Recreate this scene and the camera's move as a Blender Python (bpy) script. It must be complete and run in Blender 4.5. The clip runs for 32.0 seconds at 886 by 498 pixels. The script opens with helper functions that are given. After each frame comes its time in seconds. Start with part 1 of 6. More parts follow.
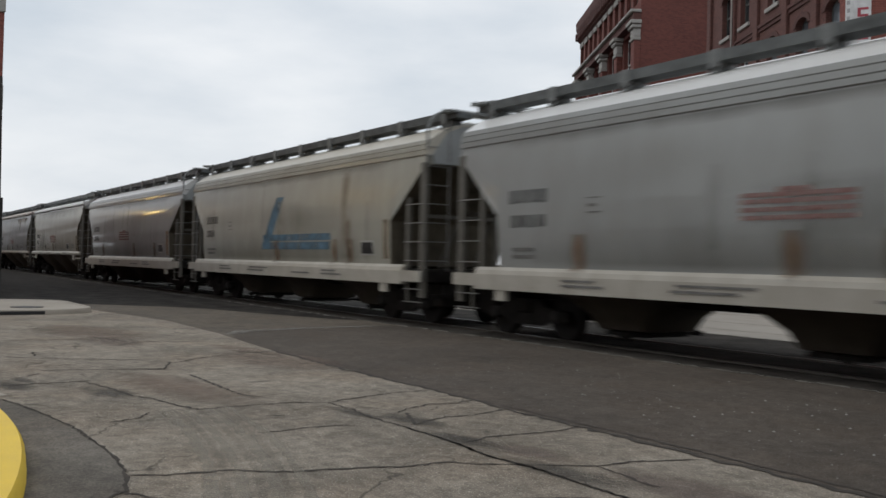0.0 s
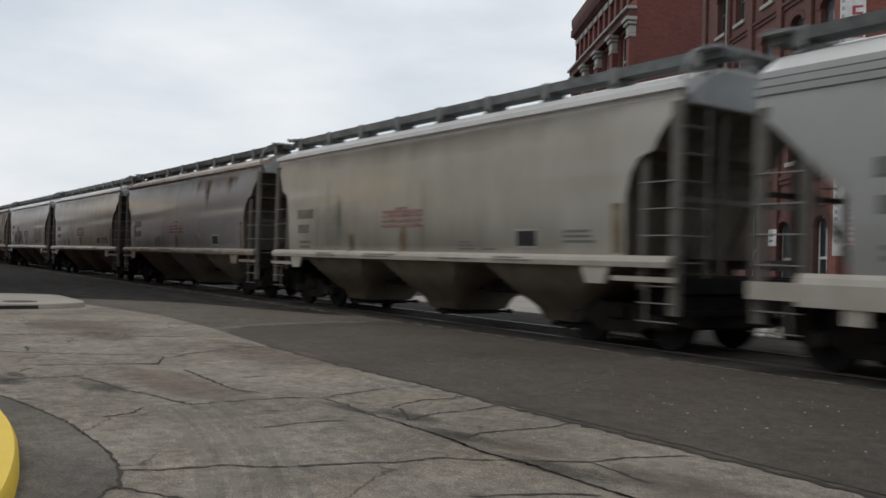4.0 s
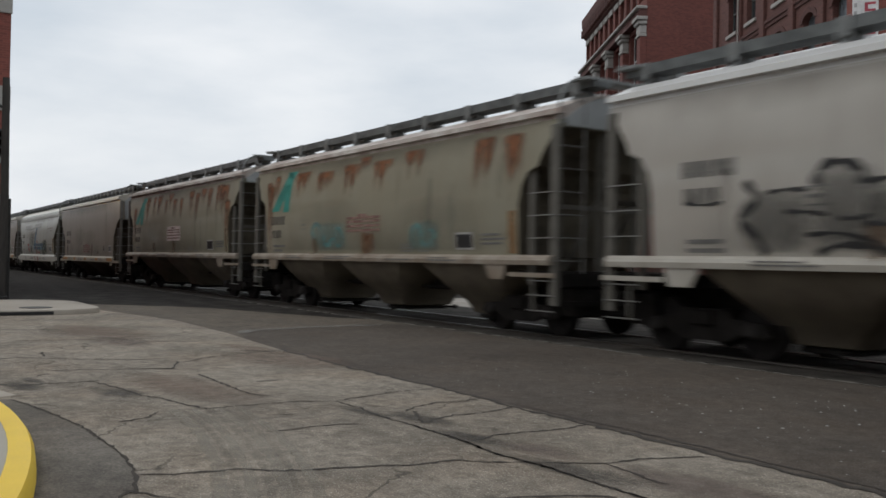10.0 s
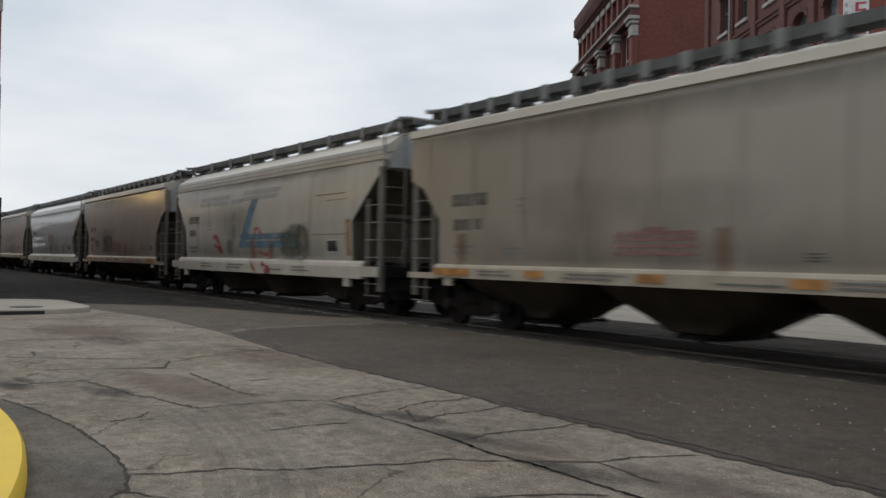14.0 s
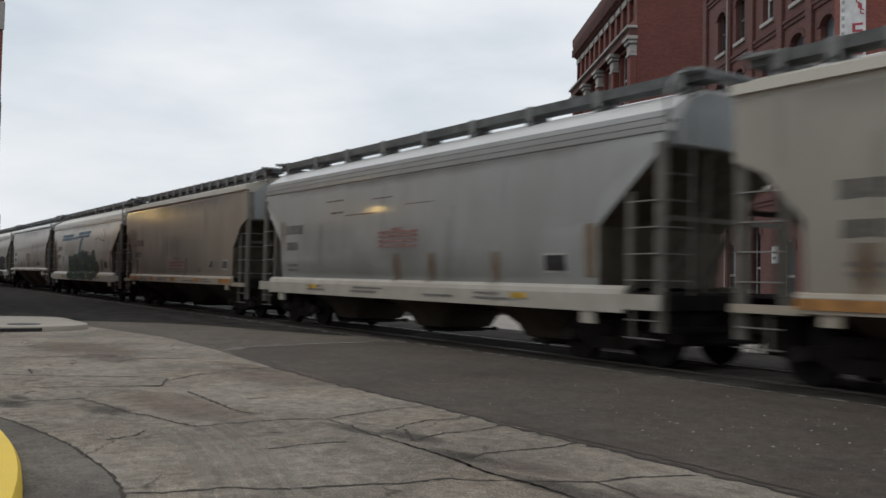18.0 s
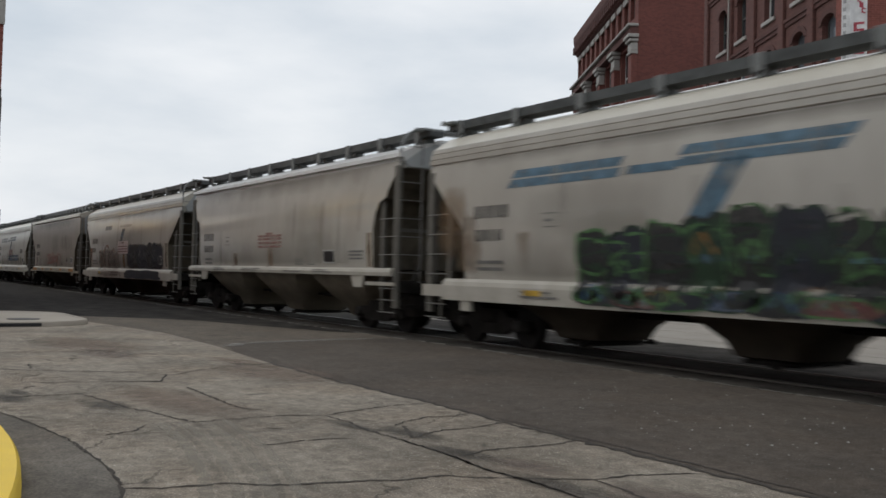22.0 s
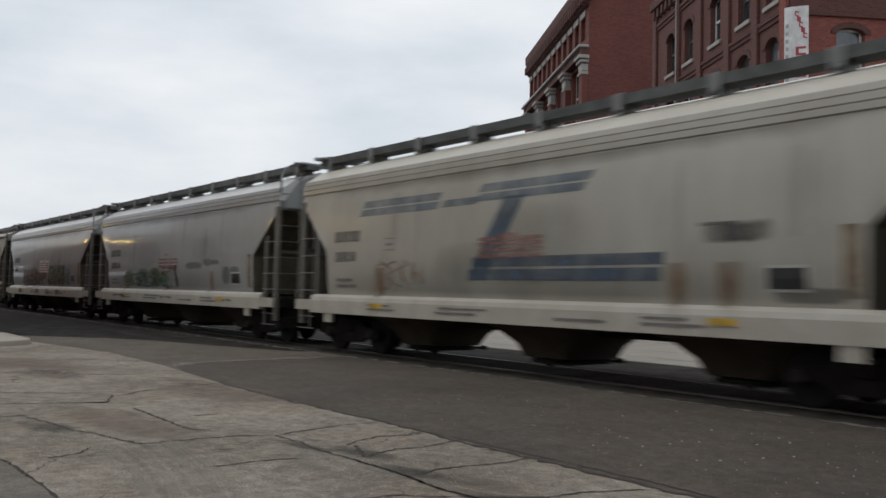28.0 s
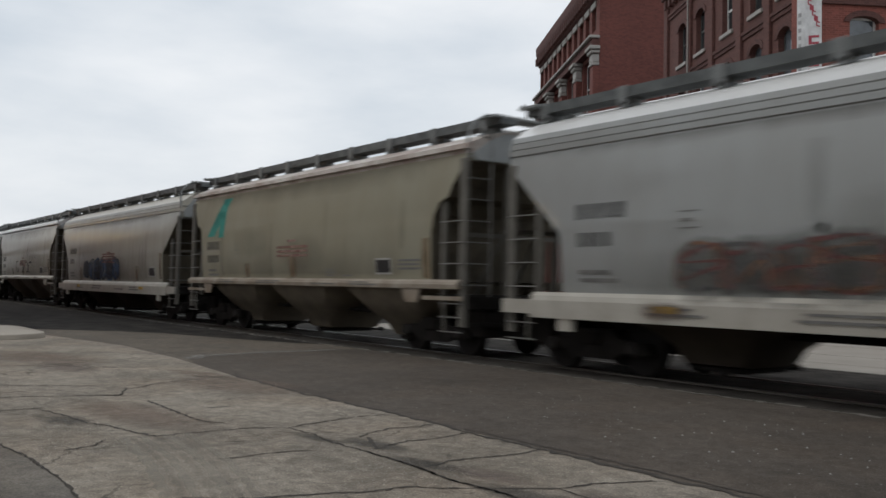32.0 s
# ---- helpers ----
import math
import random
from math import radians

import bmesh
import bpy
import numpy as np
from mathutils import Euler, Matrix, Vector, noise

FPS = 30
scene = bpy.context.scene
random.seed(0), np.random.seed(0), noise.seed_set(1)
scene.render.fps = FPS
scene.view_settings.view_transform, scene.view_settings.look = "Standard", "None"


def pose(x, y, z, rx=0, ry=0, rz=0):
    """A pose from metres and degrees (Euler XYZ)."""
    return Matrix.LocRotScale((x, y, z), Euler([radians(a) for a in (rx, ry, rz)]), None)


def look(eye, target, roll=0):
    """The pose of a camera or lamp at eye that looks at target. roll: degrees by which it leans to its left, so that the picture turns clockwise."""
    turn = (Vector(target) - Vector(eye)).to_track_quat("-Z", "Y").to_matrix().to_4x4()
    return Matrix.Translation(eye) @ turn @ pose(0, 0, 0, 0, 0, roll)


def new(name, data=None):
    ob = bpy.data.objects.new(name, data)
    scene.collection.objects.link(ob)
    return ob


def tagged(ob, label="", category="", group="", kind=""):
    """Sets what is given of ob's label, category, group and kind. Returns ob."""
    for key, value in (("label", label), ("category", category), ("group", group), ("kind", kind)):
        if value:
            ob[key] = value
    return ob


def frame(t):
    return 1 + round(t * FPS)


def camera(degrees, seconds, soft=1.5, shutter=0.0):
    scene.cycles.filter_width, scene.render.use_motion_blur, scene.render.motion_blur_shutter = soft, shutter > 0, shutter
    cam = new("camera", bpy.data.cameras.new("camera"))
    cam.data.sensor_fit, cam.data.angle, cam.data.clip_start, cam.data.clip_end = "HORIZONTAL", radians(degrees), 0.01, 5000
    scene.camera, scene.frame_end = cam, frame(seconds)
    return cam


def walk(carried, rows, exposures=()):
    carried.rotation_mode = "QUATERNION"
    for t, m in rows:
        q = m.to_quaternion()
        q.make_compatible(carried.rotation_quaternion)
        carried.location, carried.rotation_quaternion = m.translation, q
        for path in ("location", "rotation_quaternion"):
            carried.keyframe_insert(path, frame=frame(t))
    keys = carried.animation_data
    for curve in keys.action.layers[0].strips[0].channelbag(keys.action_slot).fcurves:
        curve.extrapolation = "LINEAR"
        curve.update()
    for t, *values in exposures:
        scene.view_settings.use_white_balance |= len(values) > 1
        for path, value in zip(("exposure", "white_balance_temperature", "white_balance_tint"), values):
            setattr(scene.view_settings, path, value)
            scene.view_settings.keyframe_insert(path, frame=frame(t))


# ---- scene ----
# ---- camera ----
cam = camera(53.66, 32.0, soft=1.55, shutter=0.65)
EYE = (0.0, 0.0, 1.38)
PATH = [
    (0.0, 90.922, -1.399, 55.800), (0.5, 90.835, -1.592, 55.836), (1.0, 90.662, -1.743, 55.573),
    (1.5, 90.325, -1.645, 55.583), (2.0, 90.373, -1.489, 55.494), (2.5, 90.482, -1.073, 55.913),
    (3.0, 90.286, -0.920, 56.040), (3.5, 90.797, -1.152, 55.899), (4.0, 90.659, -1.629, 55.442),
    (4.5, 90.405, -1.648, 55.268), (6.5, 90.403, -1.051, 56.483), (7.0, 90.496, -1.079, 56.556),
    (7.5, 90.503, -0.961, 56.760), (8.0, 90.308, -0.842, 57.192), (8.5, 90.447, -0.740, 57.019),
    (9.0, 90.484, -0.684, 56.805), (9.5, 90.892, -0.855, 56.392), (10.0, 90.795, -1.057, 56.252),
    (10.5, 90.847, -1.051, 56.208), (11.0, 90.807, -1.312, 55.907), (11.5, 90.466, -1.065, 56.307),
    (12.0, 90.654, -1.120, 56.055), (12.5, 90.606, -1.090, 56.005), (13.0, 90.795, -1.071, 56.355),
    (13.5, 90.862, -1.113, 55.931), (14.0, 90.739, -1.043, 55.751), (14.5, 90.491, -0.894, 55.905),
    (15.0, 91.261, -0.606, 55.859), (15.5, 91.762, -0.652, 55.775), (17.5, 91.923, -1.266, 55.426),
    (18.0, 91.938, -1.213, 55.658), (18.5, 91.793, -1.067, 56.128), (19.0, 91.878, -1.031, 56.374),
    (19.5, 91.424, -0.901, 56.631), (20.0, 90.972, -0.869, 56.466), (20.5, 90.860, -0.941, 56.287),
    (21.0, 90.847, -0.847, 56.471), (21.5, 91.252, -0.923, 56.345), (22.0, 91.752, -1.512, 55.641),
    (22.5, 92.169, -1.666, 55.098), (23.0, 92.681, -2.410, 53.989), (23.5, 92.581, -2.055, 54.011),
    (24.0, 92.502, -1.588, 54.345), (24.5, 92.831, -2.001, 53.766), (25.0, 93.714, -1.763, 52.947),
    (25.5, 93.791, -2.152, 52.264), (27.5, 92.569, -1.747, 51.918), (28.0, 93.006, -1.425, 52.556),
    (28.5, 92.960, -1.604, 52.688), (29.0, 92.684, -1.612, 52.731), (29.5, 92.462, -1.506, 52.838),
    (30.0, 92.549, -1.359, 52.919), (30.5, 92.500, -1.196, 53.148), (31.0, 92.572, -1.141, 53.150),
    (31.5, 92.456, -1.122, 53.197), (32.0, 92.474, -1.195, 53.300),
]
walk(cam, [(t, pose(*EYE, rx, ry, rz)) for t, rx, ry, rz in PATH])

# ---- world, sun ----
world = bpy.data.worlds.new("overcast_sky")
scene.world = world
world.use_nodes = True
wt = world.node_tree
for n in list(wt.nodes):
    wt.nodes.remove(n)
w_out = wt.nodes.new("ShaderNodeOutputWorld")
w_bg = wt.nodes.new("ShaderNodeBackground")
w_sky = wt.nodes.new("ShaderNodeTexSky")
w_sky.sky_type = "NISHITA"
w_sky.sun_disc = False
w_sky.sun_elevation = radians(48)
w_sky.sun_rotation = radians(200)
w_sky.air_density, w_sky.dust_density = 1.5, 3.0
w_gain = wt.nodes.new("ShaderNodeMix")
w_gain.data_type, w_gain.blend_type = "RGBA", "MULTIPLY"
w_gain.inputs[0].default_value = 1.0
w_gain.inputs[7].default_value = (0.07, 0.07, 0.07, 1)
w_co = wt.nodes.new("ShaderNodeTexCoord")
w_map = wt.nodes.new("ShaderNodeMapping")
w_map.inputs["Scale"].default_value = (1.0, 1.0, 3.2)
w_no = wt.nodes.new("ShaderNodeTexNoise")
w_no.inputs["Scale"].default_value = 2.6
w_no.inputs["Detail"].default_value = 6.0
w_no.inputs["Roughness"].default_value = 0.52
w_ramp = wt.nodes.new("ShaderNodeValToRGB")
w_ramp.color_ramp.elements[0].position = 0.30
w_ramp.color_ramp.elements[0].color = (0.645, 0.713, 0.79, 1)
w_ramp.color_ramp.elements[1].position = 0.68
w_ramp.color_ramp.elements[1].color = (0.948, 0.973, 1.005, 1)
w_mix = wt.nodes.new("ShaderNodeMix")
w_mix.data_type = "RGBA"
w_mix.inputs[0].default_value = 0.9
wt.links.new(w_sky.outputs[0], w_gain.inputs[6])
wt.links.new(w_co.outputs["Generated"], w_map.inputs[0])
wt.links.new(w_map.outputs[0], w_no.inputs["Vector"])
wt.links.new(w_no.outputs[0], w_ramp.inputs[0])
wt.links.new(w_gain.outputs[2], w_mix.inputs[6])
wt.links.new(w_ramp.outputs[0], w_mix.inputs[7])
wt.links.new(w_mix.outputs[2], w_bg.inputs[0])
w_bg.inputs[1].default_value = 1.0
wt.links.new(w_bg.outputs[0], w_out.inputs[0])

sun_data = bpy.data.lights.new("veiled_sun", "SUN")
sun_data.energy, sun_data.angle, sun_data.color = 0.5, radians(25), (1.0, 0.97, 0.92)
sun = new("veiled_sun", sun_data)
sun.matrix_world = look((-20, -30, 60), (0, 0, 0))
scene.view_settings.exposure = 0.0


# ---- materials ----
def mat(name, base, rough=0.6, metal=0.0, var=0.25, scale=2.0, fine=0.12, fine_scale=60.0, bump=0.0, stretch=(1, 1, 1), tint=None, spec=0.5, emit=None, rnd=0.0, coat=0.0, coat_rough=0.27, courses=0.0):
    """Principled surface: broad stains (var, scale, towards tint), fine grain, bump and a shade for each object."""
    m = bpy.data.materials.new(name)
    m.use_nodes = True
    nt = m.node_tree
    b = nt.nodes["Principled BSDF"]
    b.inputs["Roughness"].default_value = rough
    b.inputs["Metallic"].default_value = metal
    b.inputs["Specular IOR Level"].default_value = spec
    co = nt.nodes.new("ShaderNodeTexCoord")
    mp = nt.nodes.new("ShaderNodeMapping")
    mp.inputs["Scale"].default_value = stretch
    nt.links.new(co.outputs["Object"], mp.inputs[0])
    n1 = nt.nodes.new("ShaderNodeTexNoise")
    n1.inputs["Scale"].default_value, n1.inputs["Detail"].default_value = scale, 8
    n1.inputs["Roughness"].default_value = 0.62
    n2 = nt.nodes.new("ShaderNodeTexNoise")
    n2.inputs["Scale"].default_value, n2.inputs["Detail"].default_value = fine_scale, 3
    nt.links.new(mp.outputs[0], n1.inputs["Vector"])
    nt.links.new(co.outputs["Object"], n2.inputs["Vector"])
    r1 = nt.nodes.new("ShaderNodeMapRange")
    r1.inputs["From Min"].default_value, r1.inputs["From Max"].default_value = 0.35, 0.7
    nt.links.new(n1.outputs[0], r1.inputs["Value"])
    mx = nt.nodes.new("ShaderNodeMix")
    mx.data_type = "RGBA"
    t = tint or tuple(c * (1 - var * 1.6) for c in base)
    mx.inputs[6].default_value = (*base, 1)
    mx.inputs[7].default_value = (*t, 1)
    k = nt.nodes.new("ShaderNodeMath")
    k.operation = "MULTIPLY"
    k.inputs[1].default_value = 1.0 if tint is None else var
    nt.links.new(r1.outputs[0], k.inputs[0])
    nt.links.new(k.outputs[0], mx.inputs[0])
    hs = nt.nodes.new("ShaderNodeHueSaturation")
    v = nt.nodes.new("ShaderNodeMapRange")
    v.inputs["To Min"].default_value, v.inputs["To Max"].default_value = 1 - fine, 1 + fine
    nt.links.new(n2.outputs[0], v.inputs["Value"])
    last = v.outputs[0]
    if rnd:
        oi = nt.nodes.new("ShaderNodeObjectInfo")
        rr = nt.nodes.new("ShaderNodeMapRange")
        rr.inputs["To Min"].default_value, rr.inputs["To Max"].default_value = 1 - rnd, 1 + rnd
        nt.links.new(oi.outputs["Random"], rr.inputs["Value"])
        mu = nt.nodes.new("ShaderNodeMath")
        mu.operation = "MULTIPLY"
        nt.links.new(last, mu.inputs[0])
        nt.links.new(rr.outputs[0], mu.inputs[1])
        last = mu.outputs[0]
    nt.links.new(last, hs.inputs["Value"])
    if courses:
        sp, cb, ad = nt.nodes.new("ShaderNodeSeparateXYZ"), nt.nodes.new("ShaderNodeCombineXYZ"), nt.nodes.new("ShaderNodeMath")
        br, bm_ = nt.nodes.new("ShaderNodeTexBrick"), nt.nodes.new("ShaderNodeMix")
        nt.links.new(co.outputs["Object"], sp.inputs[0])
        nt.links.new(sp.outputs["X"], ad.inputs[0])
        nt.links.new(sp.outputs["Y"], ad.inputs[1])
        nt.links.new(ad.outputs[0], cb.inputs[0])
        nt.links.new(sp.outputs["Z"], cb.inputs[1])
        nt.links.new(cb.outputs[0], br.inputs["Vector"])
        br.inputs["Color1"].default_value, br.inputs["Color2"].default_value, br.inputs["Mortar"].default_value = (1.15, 1.15, 1.15, 1), (0.72, 0.72, 0.74, 1), (1.25, 1.5, 1.6, 1)
        br.inputs["Scale"].default_value, br.inputs["Mortar Size"].default_value = 1.0, 0.008
        br.inputs["Brick Width"].default_value, br.inputs["Row Height"].default_value = 0.215, 0.075
        bm_.data_type, bm_.blend_type = "RGBA", "MULTIPLY"
        bm_.inputs[0].default_value = courses
        nt.links.new(mx.outputs[2], bm_.inputs[6])
        nt.links.new(br.outputs["Color"], bm_.inputs[7])
        nt.links.new(bm_.outputs[2], hs.inputs["Color"])
    else:
        nt.links.new(mx.outputs[2], hs.inputs["Color"])
    nt.links.new(hs.outputs[0], b.inputs["Base Color"])
    if bump:
        bp = nt.nodes.new("ShaderNodeBump")
        bp.inputs["Strength"].default_value = bump
        bp.inputs["Distance"].default_value = 0.02
        nt.links.new(n2.outputs[0], bp.inputs["Height"])
        nt.links.new(bp.outputs[0], b.inputs["Normal"])
    if coat:
        b.inputs["Coat Weight"].default_value = coat
        b.inputs["Coat Roughness"].default_value = coat_rough
    if emit:
        b.inputs["Emission Color"].default_value = (*emit[0], 1)
        b.inputs["Emission Strength"].default_value = emit[1]
    return m


def worn(name, base, amount=0.55, scale=6.0, rough=0.7, soft=0.12, top=1.0):
    """Paint or rust that has worn through in places: a thin film with ragged gaps."""
    m = mat(name, base, rough, var=0.3, scale=3.0, fine=0.2)
    nt = m.node_tree
    b = nt.nodes["Principled BSDF"]
    out = nt.nodes["Material Output"]
    co = nt.nodes.new("ShaderNodeTexCoord")
    n = nt.nodes.new("ShaderNodeTexNoise")
    n.inputs["Scale"].default_value, n.inputs["Detail"].default_value = scale, 9
    n.inputs["Roughness"].default_value = 0.65
    r = nt.nodes.new("ShaderNodeMapRange")
    mid = 0.75 - 0.5 * amount
    r.inputs["From Min"].default_value, r.inputs["From Max"].default_value = mid - soft, mid + soft
    r.inputs["To Max"].default_value = top
    tr = nt.nodes.new("ShaderNodeBsdfTransparent")
    ms = nt.nodes.new("ShaderNodeMixShader")
    nt.links.new(co.outputs["Object"], n.inputs["Vector"])
    nt.links.new(n.outputs[0], r.inputs["Value"])
    nt.links.new(r.outputs[0], ms.inputs[0])
    nt.links.new(tr.outputs[0], ms.inputs[1])
    nt.links.new(b.outputs[0], ms.inputs[2])
    nt.links.new(ms.outputs[0], out.inputs[0])
    return m


def paving(name, base, tint, pale, rough=0.8, grain=38.0, mid=0.22, speck=0.16, hair=True, bump=0.5, patch=0.12):
    """Street surface: broad stains, mottling, coarse aggregate with pale stones, hairline cracks and relief."""
    m = bpy.data.materials.new(name)
    m.use_nodes = True
    nt = m.node_tree
    b = nt.nodes["Principled BSDF"]
    b.inputs["Roughness"].default_value = rough
    b.inputs["Specular IOR Level"].default_value = 0.22
    co = nt.nodes.new("ShaderNodeTexCoord")

    def noise_at(scale, detail, rgh, lo, hi, o0, o1):
        n = nt.nodes.new("ShaderNodeTexNoise")
        n.inputs["Scale"].default_value, n.inputs["Detail"].default_value, n.inputs["Roughness"].default_value = scale, detail, rgh
        nt.links.new(co.outputs["Object"], n.inputs["Vector"])
        r = nt.nodes.new("ShaderNodeMapRange")
        r.inputs["From Min"].default_value, r.inputs["From Max"].default_value = lo, hi
        r.inputs["To Min"].default_value, r.inputs["To Max"].default_value = o0, o1
        nt.links.new(n.outputs[0], r.inputs["Value"])
        return n, r.outputs[0]

    def mixed(fac, a, c):
        x = nt.nodes.new("ShaderNodeMix")
        x.data_type = "RGBA"
        nt.links.new(fac, x.inputs[0])
        for slot, v in ((6, a), (7, c)):
            if isinstance(v, tuple):
                x.inputs[slot].default_value = (*v, 1)
            else:
                nt.links.new(v, x.inputs[slot])
        return x.outputs[2]

    def times(a, c):
        x = nt.nodes.new("ShaderNodeMath")
        x.operation = "MULTIPLY"
        nt.links.new(a, x.inputs[0])
        nt.links.new(c, x.inputs[1])
        return x.outputs[0]

    _, broad = noise_at(0.42, 9, 0.62, 0.36, 0.66, 0.0, 1.0)
    _, warm = noise_at(0.9, 4, 0.5, 0.45, 0.7, 0.0, 0.5)
    _, mott = noise_at(6.5, 12, 0.78, 0.3, 0.7, 1 - mid, 1 + mid)
    _, pat = noise_at(1.9, 10, 0.72, 0.34, 0.66, 1 - patch, 1 + patch)
    grit, g = noise_at(grain, 4, 0.7, 0.3, 0.7, 0.6, 1.4)
    col = mixed(broad, base, tint)
    col = mixed(warm, col, (base[0] * 0.9, base[1] * 0.82, base[2] * 0.75))
    vo = nt.nodes.new("ShaderNodeTexVoronoi")
    vo.inputs["Scale"].default_value = 52.0
    nt.links.new(co.outputs["Object"], vo.inputs["Vector"])
    vr = nt.nodes.new("ShaderNodeMapRange")
    vr.inputs["From Min"].default_value, vr.inputs["From Max"].default_value = speck, speck * 0.6
    nt.links.new(vo.outputs["Distance"], vr.inputs["Value"])
    col = mixed(vr.outputs[0], col, pale)
    if hair:
        dn = nt.nodes.new("ShaderNodeTexNoise")
        dn.inputs["Scale"].default_value, dn.inputs["Detail"].default_value = 1.3, 6
        nt.links.new(co.outputs["Object"], dn.inputs["Vector"])
        ad = nt.nodes.new("ShaderNodeMix")
        ad.data_type = "VECTOR"
        ad.inputs[0].default_value = 0.55
        nt.links.new(co.outputs["Object"], ad.inputs[4])
        nt.links.new(dn.outputs["Color"], ad.inputs[5])
        ve = nt.nodes.new("ShaderNodeTexVoronoi")
        ve.feature = "DISTANCE_TO_EDGE"
        ve.inputs["Scale"].default_value = 1.25
        nt.links.new(ad.outputs[1], ve.inputs["Vector"])
        he = nt.nodes.new("ShaderNodeMapRange")
        he.inputs["From Min"].default_value, he.inputs["From Max"].default_value = 0.013, 0.004
        nt.links.new(ve.outputs["Distance"], he.inputs["Value"])
        _, some = noise_at(0.6, 3, 0.5, 0.44, 0.58, 0.0, 0.65)
        col = mixed(times(he.outputs[0], some), col, tuple(c * 0.3 for c in tint))
    hs = nt.nodes.new("ShaderNodeHueSaturation")
    nt.links.new(times(times(mott, pat), g), hs.inputs["Value"])
    nt.links.new(col, hs.inputs["Color"])
    nt.links.new(hs.outputs[0], b.inputs["Base Color"])
    bp = nt.nodes.new("ShaderNodeBump")
    bp.inputs["Strength"].default_value, bp.inputs["Distance"].default_value = bump, 0.012
    nt.links.new(grit.outputs[0], bp.inputs["Height"])
    nt.links.new(bp.outputs[0], b.inputs["Normal"])
    return m


def faded(name, base, amount=0.5, scale=5.0, rough=0.75, stretch=(1.0, 1.0, 0.3), top=1.0, soft=0.17):
    """A stain or old paint whose film thins out to its edges, as the mesh attribute "fade" says, broken up by streaks."""
    m = mat(name, base, rough, var=0.35, scale=3.0, fine=0.15)
    nt = m.node_tree
    b, out = nt.nodes["Principled BSDF"], nt.nodes["Material Output"]
    co = nt.nodes.new("ShaderNodeTexCoord")
    mp = nt.nodes.new("ShaderNodeMapping")
    mp.inputs["Scale"].default_value = stretch
    n = nt.nodes.new("ShaderNodeTexNoise")
    n.inputs["Scale"].default_value, n.inputs["Detail"].default_value, n.inputs["Roughness"].default_value = scale, 9, 0.62
    at = nt.nodes.new("ShaderNodeAttribute")
    at.attribute_name = "fade"
    ad = nt.nodes.new("ShaderNodeMath")
    ad.operation = "ADD"
    r = nt.nodes.new("ShaderNodeMapRange")
    r.inputs["From Min"].default_value, r.inputs["From Max"].default_value = 1.45 - soft - 0.55 * amount, 1.45 + soft - 0.55 * amount
    r.inputs["To Max"].default_value = top
    tr = nt.nodes.new("ShaderNodeBsdfTransparent")
    ms = nt.nodes.new("ShaderNodeMixShader")
    nt.links.new(co.outputs["Object"], mp.inputs[0])
    nt.links.new(mp.outputs[0], n.inputs["Vector"])
    nt.links.new(n.outputs[0], ad.inputs[0])
    nt.links.new(at.outputs["Fac"], ad.inputs[1])
    nt.links.new(ad.outputs[0], r.inputs["Value"])
    nt.links.new(r.outputs[0], ms.inputs[0])
    nt.links.new(tr.outputs[0], ms.inputs[1])
    nt.links.new(b.outputs[0], ms.inputs[2])
    nt.links.new(ms.outputs[0], out.inputs[0])
    return m


STREAK = (0.9, 1.0, 0.3)
PAINT = {
    "grey": mat("paint_grey", (0.345, 0.338, 0.288), 0.42, var=0.45, scale=1.6, stretch=STREAK, tint=(0.205, 0.184, 0.153), fine=0.05, coat=0.45),
    "white": mat("paint_offwhite", (0.428, 0.404, 0.357), 0.42, var=0.45, scale=1.4, stretch=STREAK, tint=(0.250, 0.220, 0.180), fine=0.05, coat=0.45),
    "warm": mat("paint_warm_grey", (0.372, 0.358, 0.308), 0.42, var=0.45, scale=1.3, stretch=STREAK, tint=(0.234, 0.206, 0.160), fine=0.05, coat=0.45),
    "beige": mat("paint_beige", (0.278, 0.249, 0.197), 0.42, var=0.45, scale=1.2, stretch=STREAK, tint=(0.180, 0.155, 0.115), fine=0.05, coat=0.9, coat_rough=0.19),
    "olive": mat("paint_faded_cream", (0.272, 0.255, 0.192), 0.58, var=0.45, scale=1.2, stretch=STREAK, tint=(0.200, 0.172, 0.118), fine=0.06, coat=0.06, spec=0.3),
    "slate": mat("paint_slate", (0.216, 0.220, 0.218), 0.42, var=0.45, scale=1.1, stretch=STREAK, tint=(0.161, 0.146, 0.123), fine=0.06, coat=0.45),
    "silver": mat("paint_silver", (0.295, 0.305, 0.298), 0.42, var=0.4, scale=1.5, stretch=STREAK, tint=(0.194, 0.186, 0.161), fine=0.05, coat=0.5, coat_rough=0.12),
    "brown": mat("paint_dirty_tan", (0.253, 0.219, 0.168), 0.58, var=0.45, scale=1.5, stretch=STREAK, tint=(0.152, 0.125, 0.091), fine=0.06, coat=0.06, spec=0.3),
}
ROOF = mat("roof_paint", (0.68, 0.68, 0.665), 0.3, var=0.35, scale=1.2, stretch=(1.0, 1.0, 1.0), tint=(0.40, 0.37, 0.33), fine=0.06)
ROOF_WARM = mat("roof_cream", (0.56, 0.53, 0.455), 0.35, var=0.45, scale=1.2, tint=(0.36, 0.32, 0.25), fine=0.08)
ROOF_RUST = mat("roof_rusty", (0.60, 0.575, 0.53), 0.6, var=0.85, scale=1.5, tint=(0.19, 0.095, 0.06), fine=0.15)
SILL = mat("sill_paint", (0.45, 0.427, 0.375), 0.45, var=0.6, scale=2.0, tint=(0.27, 0.24, 0.19), fine=0.06)
